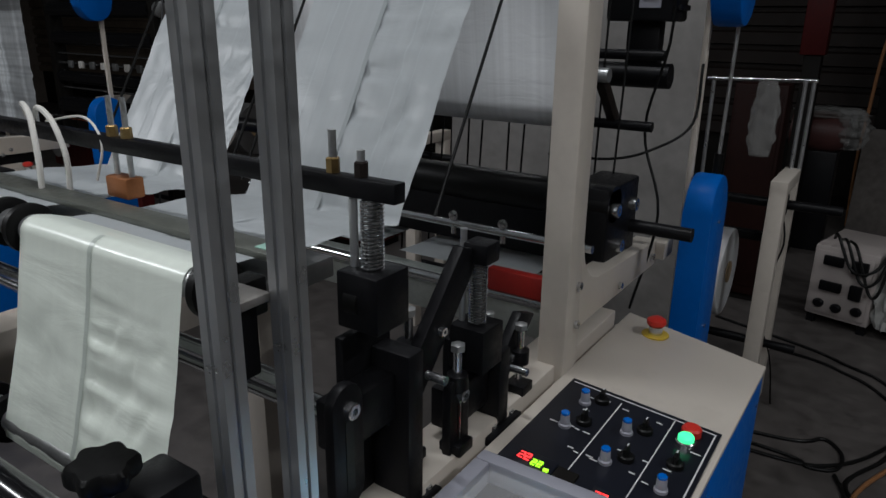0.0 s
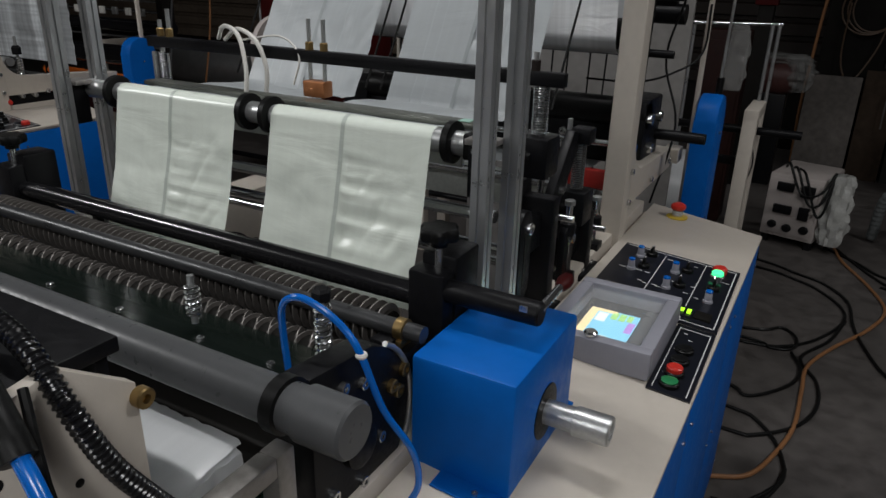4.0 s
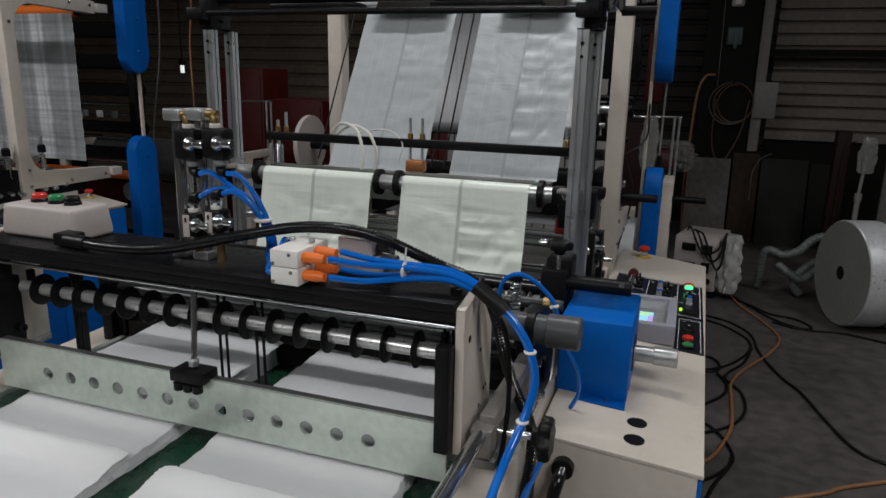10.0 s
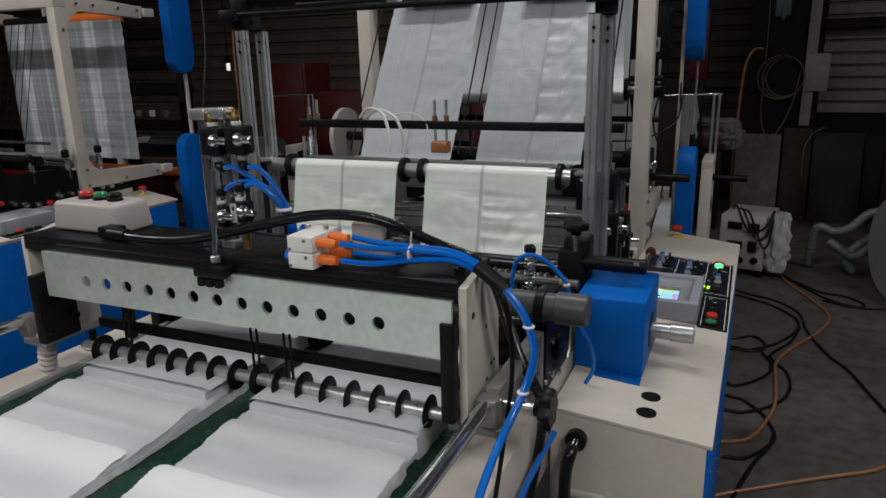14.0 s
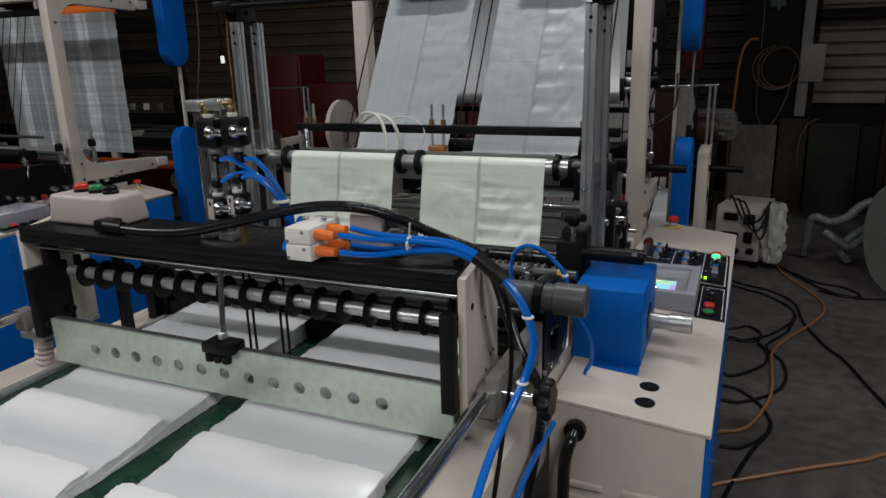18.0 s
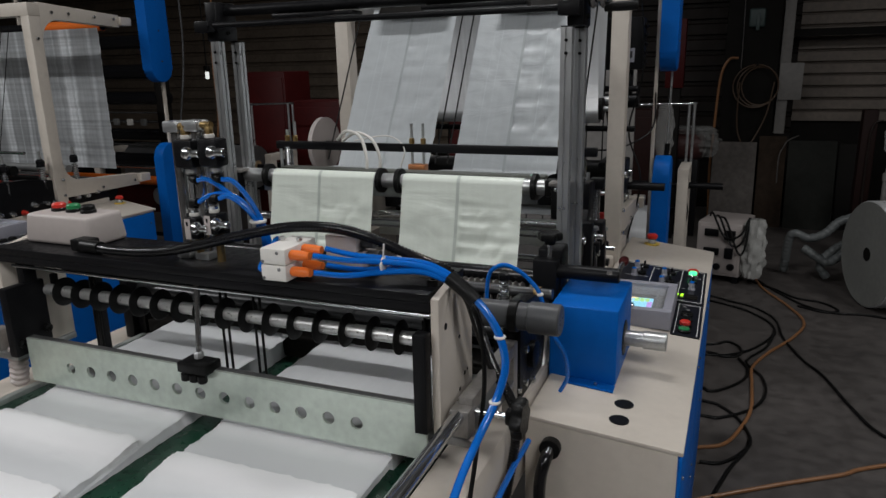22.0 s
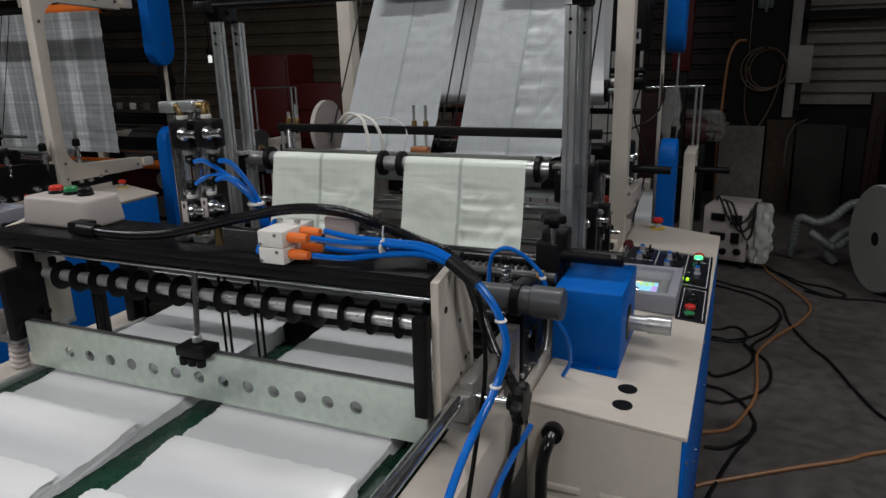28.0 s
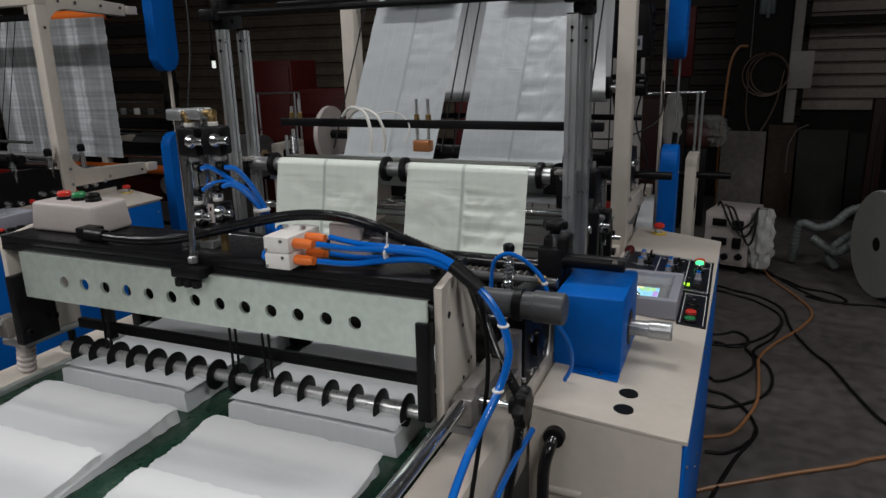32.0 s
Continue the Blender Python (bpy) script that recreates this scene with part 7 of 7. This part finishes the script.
for k, (x, y) in enumerate(((-3.66, 2.6), (-3.40, 2.62))):
    solo("hanging_cable", sweep([(x, y, 5.2), (x + 0.01, y, 2.4), (x - 0.03 * k, y, 1.75), (x - 0.05 + 0.05 * k, y - 0.05, 1.25), (x - 0.10, y - 0.1, 0.6), (x - 0.12, y - 0.1, 0.008)], 0.006, smooth=8, sides=8), AMBER if k else PVC, (x, y, 1.2), "thin cable hanging down from the roof", "cable", "hanging cables")


# ---- the neighbouring machine ----
SIDE = Matrix.Translation((-2.875, 0.07, 0))
for ob in (bench, panel, hmi, estop, stand):
    twin = copy_thing(ob, SIDE @ Matrix.Translation(ob.location))
    for child in twin.children_recursive:
        # its lamps and displays are off
        if child.data.materials[0] in (LEDR, LEDY, LEDG):
            child.data = child.data.copy()
            child.data.materials[0] = PANEL
film_roll("film_roll", (-4.035, 3.02, 0.92), 0.16, 1.2, 0, "dull roll of film on the neighbouring unwind stand", GUNM)
for ob, along in ((frame_main, 0.0), (cover_up, 0.07), (cover_low, 0.07)):
    twin = copy_thing(ob, SIDE @ Matrix.Translation((0, along, -0.015)) @ Matrix.Translation(ob.location))
    for child in twin.children:
        if child.name.startswith("rear_post"):
            child.location += Vector((0.03, 0.12, 0))


def neighbour():
    dx, dy = -2.875, 0.07
    e = web("film_web", -1.53 + dx, -0.555 + dx, [(1.62 + dy, 1.875), (1.62 + dy, 1.088)], FILMP, "silver white checked film on the neighbouring machine", 0, 0.004, cols=40, seed=77, marks=((0.25, 0.003), (0.5, 0.004), (0.75, 0.003)))
    e = thing("film_roller", (-1.0 + dx, 1.65 + dy, 1.890), "black film roller with an orange sleeve", "roller")
    part("roller", rod((-1.54 + dx, 1.65 + dy, 1.890), (-0.54 + dx, 1.65 + dy, 1.890), 0.027), BLACK, e)
    part("sleeve", rod((-0.975 + dx, 1.65 + dy, 1.890), (-0.545 + dx, 1.65 + dy, 1.890), 0.031), ORANGE, e, "orange sleeve")
    for i in range(6):
        x = -1.56 + i * 0.062 + dx
        solo("guide_wire", rod((x - 0.10, 1.45 + dy, 1.0), (x + 0.16, 1.50 + dy, 1.90), 0.0022, sides=8), RUBBER, (x, 1.2 + dy, 1.2), "thin black guide wire", "wire", "guide wires")
    for y, z, r, m in ((1.42, 1.02, 0.05, RUBBER), (1.5, 0.99, 0.06, RUBBER), (1.05, 1.08, 0.02, RED)):
        solo("cross_rod", rod((-1.55 + dx, y + dy, z), (-0.5 + dx, y + dy, z), r), m, (-1.0 + dx, y + dy, z), "cross roller of the neighbouring machine", "roller", "neighbour rollers")
    for x0, x1 in ((-0.575, -0.487), (-1.64, -1.525)):
        b = box(x0 + dx, -1.0 + dy, 0.78, x1 + dx, 1.48 + dy, 0.948, 0.004)
        box(x0 + dx + 0.01, 0.3 + dy, 0, x1 + dx - 0.01, 0.4 + dy, 0.785, 0.003, b)
        box(x0 + dx + 0.01, -0.9 + dy, 0, x1 + dx - 0.01, -0.8 + dy, 0.785, 0.003, b)
        solo("machine_bed", b, BEIGE, (x0 + dx, 0, 0), "beige side beam of the neighbouring machine", "machine frame", "side frames")
    solo("machine_bed", box(-1.52 + dx, 0.2 + dy, 0.86, -0.58 + dx, 1.5 + dy, 0.98, 0.004), DARKM, (-1.0 + dx, 0.8 + dy, 0.86), "dark machine bed of the neighbouring machine", "machine bed")
    solo("machine_block", box(-0.60 + dx, 0.55 + dy, 0.93, -0.48 + dx, 0.75 + dy, 1.28, 0.01), BLACK, (-0.54 + dx, 0.6 + dy, 0.93), "black bearing block of the neighbouring machine", "machine block")
    solo("green_case", box(-1.1 + dx, 0.7 + dy, 1.0, -0.7 + dx, 0.85 + dy, 1.2, 0.01), GREEN, (-0.9 + dx, 0.8 + dy, 1.0), "dark green steel case on the neighbouring machine", "case")
    for xa in (-1.53, -0.52):
        solo("side_cheek", prism([(0.40 + dy, 0.93), (0.40 + dy, 1.10), (0.55 + dy, 1.13), (1.0 + dy, 1.12), (1.48 + dy, 1.04), (1.48 + dy, 0.93)], xa + dx, xa + 0.03 + dx, "x", 0.004), BLACK, (xa + dx, 0.9 + dy, 0.93), "black side plate of the neighbouring machine", "machine plate", "side plates")
    e = thing("cheek_fittings", (-0.49 + dx, 0.9 + dy, 1.0), "bright nuts, knobs and springs on the black side plate", "machine fittings", "side plates")
    rnd = random.Random(8)
    for i in range(16):
        y, z = 0.45 + 0.063 * i + dy, rnd.uniform(0.96, 1.03)
        part("nut", lathe([(rnd.uniform(0.012, 0.02), 0), (0.012, 0.02), (0.007, 0.03)], (-0.491 + dx, y, z), "x", sides=8), CHROME if i % 4 else RED, e)
    for i in range(5):
        y = 0.5 + 0.2 * i + dy
        part("stud", rod((-0.505 + dx, y, 1.03), (-0.505 + dx, y, 1.25), 0.007), STEEL, e)
        part("spring", coil((-0.505 + dx, y, 1.06), (-0.505 + dx, y, 1.16), 0.014, 0.003, 9), CHROME, e)
        part("cap", lathe([(0.02, 0), (0.02, 0.03), (0.012, 0.04)], (-0.505 + dx, y, 1.17), "z", sides=12), BLACK, e)
    e = thing("roller_rack", (-1.0 + dx, 0.9 + dy, 0.95), "rack of bright rods and rollers on the neighbouring machine", "roller rack")
    for k, (y, z, r, m) in enumerate(((0.45, 1.16, 0.012, CHROME), (0.58, 1.22, 0.008, CHROME), (0.70, 1.14, 0.02, STEEL), (0.82, 1.24, 0.01, CHROME), (0.95, 1.17, 0.025, RUBBER), (1.02, 1.25, 0.008, CHROME), (1.15, 1.12, 0.014, CHROME), (1.26, 1.14, 0.02, STEEL))):
        part("rod", rod((-1.52 + dx, y + dy, z), (-0.50 + dx, y + dy, z), r), m, e)
    for i in range(9):
        x = -1.45 + i * 0.105 + dx
        part("stud", rod((x, 0.62 + dy, 1.0), (x, 0.62 + dy, 1.33), 0.006), CHROME, e)
        part("nut", lathe([(0.016, 0), (0.016, 0.02), (0.010, 0.024)], (x, 0.62 + dy, 1.32), "z", sides=6), CHROME, e)
    e = thing("roller_stand", (-4.75, 2.9, 0), "dark stand of glossy black rollers behind the neighbouring machine", "roller stand")
    for x in (-5.45, -4.18):
        part("upright", box(x - 0.03, 2.86, 0, x + 0.03, 2.96, 2.3, 0.004), DARKM, e)
        for z in (0.95, 1.16, 1.44, 1.64, 1.86):
            part("bearing", lathe([(0.02, 0), (0.05, 0.004), (0.05, 0.03), (0.025, 0.04)], (x + 0.03, 2.9, z), "x", sides=16), STEEL if z == 1.64 else BLACK, e)
    for z, r, m in ((0.95, 0.065, HOSEBLK), (1.16, 0.045, HOSEBLK), (1.44, 0.05, HOSEBLK), (1.64, 0.055, HOSEBLK), (1.86, 0.05, HOSEBLK), (1.08, 0.008, CHROME), (1.26, 0.010, CHROME), (1.33, 0.007, CHROME)):
        part("roller", rod((-5.42, 2.9, z), (-4.2, 2.9, z), r, sides=24), m, e)
    part("air_duct", rod((-5.6, 2.9, 2.235), (-4.1, 2.9, 2.245), 0.032), ALU, e, "dull silver duct along the top")
    for i in range(7):
        x = -5.2 + i * 0.14
        part("clip", box(x, 2.83, 1.235, x + 0.05, 2.85, 1.285, 0.004), WHITE if i % 2 else STEEL, e)
    # Small white switch-like box whose face glows faintly.
    e = thing("hanging_lamp", (-4.15, 3.4, 1.6), "small white box with a lit face, hanging from the roof", "lamp")
    part("bulb", box(-4.165, 3.39, 1.57, -4.135, 3.41, 1.63, 0.006), LITBOX, e)
    part("housing", box(-4.17, 3.38, 1.632, -4.13, 3.42, 1.68, 0.006), DARKM, e)
    part("stem", rod((-4.15, 3.4, 1.67), (-4.15, 3.4, 5.2), 0.006), DARKM, e)


neighbour()


# ---- what moves ----
def motions():
    # strokes of the sealing bar, the knife and the dancer: twice a second, waiting up while the stacks are carried out
    def stroke_rows(ob, amount, lag=0.0, rest=1.0):
        base = Matrix.Translation(ob.location)
        rows, t = [], 0.0
        def phase(t):
            peak = 0.12 if t < 14 else 0.20
            return math.cos(2 * math.pi * ((t - lag) - peak) / 0.5)
        t = 0.0
        while t <= 32.0001:
            if 13.12 <= t <= 15.2 or t >= 31.2:
                h = rest
            else:
                h = phase(t)
            rows.append((t, base @ Matrix.Translation((0, 0, amount * h))))
            t += 0.0833334
        if rows[-1][0] < 31.99:
            rows.append((32.0, rows[-1][1]))
        walk(ob, rows)
    stroke_rows(SEAL, 0.021)
    stroke_rows(KNIFE, 0.022)
    stroke_rows(LOOP, 0.08, 0.12, -0.2)
    # stop plate and disc roller change places
    def lift(ob, keys):
        base = Matrix.Translation(ob.location)
        walk(ob, [(t, base @ Matrix.Translation((0, 0, dz))) for t, dz in keys])
    UP = 0.160
    lift(PLATE, [(0, 0), (13.2, 0), (13.3, 0.012), (13.4, 0.055), (13.5, 0.105), (13.6, 0.142), (13.7, 0.157), (13.8, UP), (15.2, UP), (15.35, 0.10), (15.5, 0.02), (15.6, 0), (31.3, 0), (31.4, 0.012), (31.5, 0.07), (31.6, 0.115), (31.7, 0.148), (31.8, 0.159), (31.9, UP), (32.0, UP)])
    DN = -0.160
    lift(DISCS, [(0, 0), (13.0, 0), (13.1, -0.014), (13.2, -0.055), (13.3, -0.115), (13.4, -0.140), (13.5, -0.150), (13.7, DN), (14.2, DN), (14.4, -0.148), (14.5, -0.135), (14.7, -0.07), (14.9, -0.01), (15.0, 0), (31.1, 0), (31.2, -0.025), (31.3, -0.075), (31.4, -0.12), (31.5, -0.143), (31.7, -0.157), (31.9, DN), (32.0, DN)])
    # the belt carries each row of stacks one place on
    for ob in STACKS:
        base = Matrix.Translation(ob.location)
        walk(ob, [(t, base @ Matrix.Translation((0, dy, 0))) for t, dy in ((0, 0), (13.3, 0), (13.4, -0.02), (13.5, -0.055), (13.6, -0.08), (13.75, -0.093), (14.1, -0.093), (14.3, -0.115), (14.5, -0.158), (14.6, -0.166), (31.35, -0.166), (31.45, -0.186), (31.55, -0.221), (31.65, -0.246), (31.8, -0.259), (32.0, -0.259))])


motions()
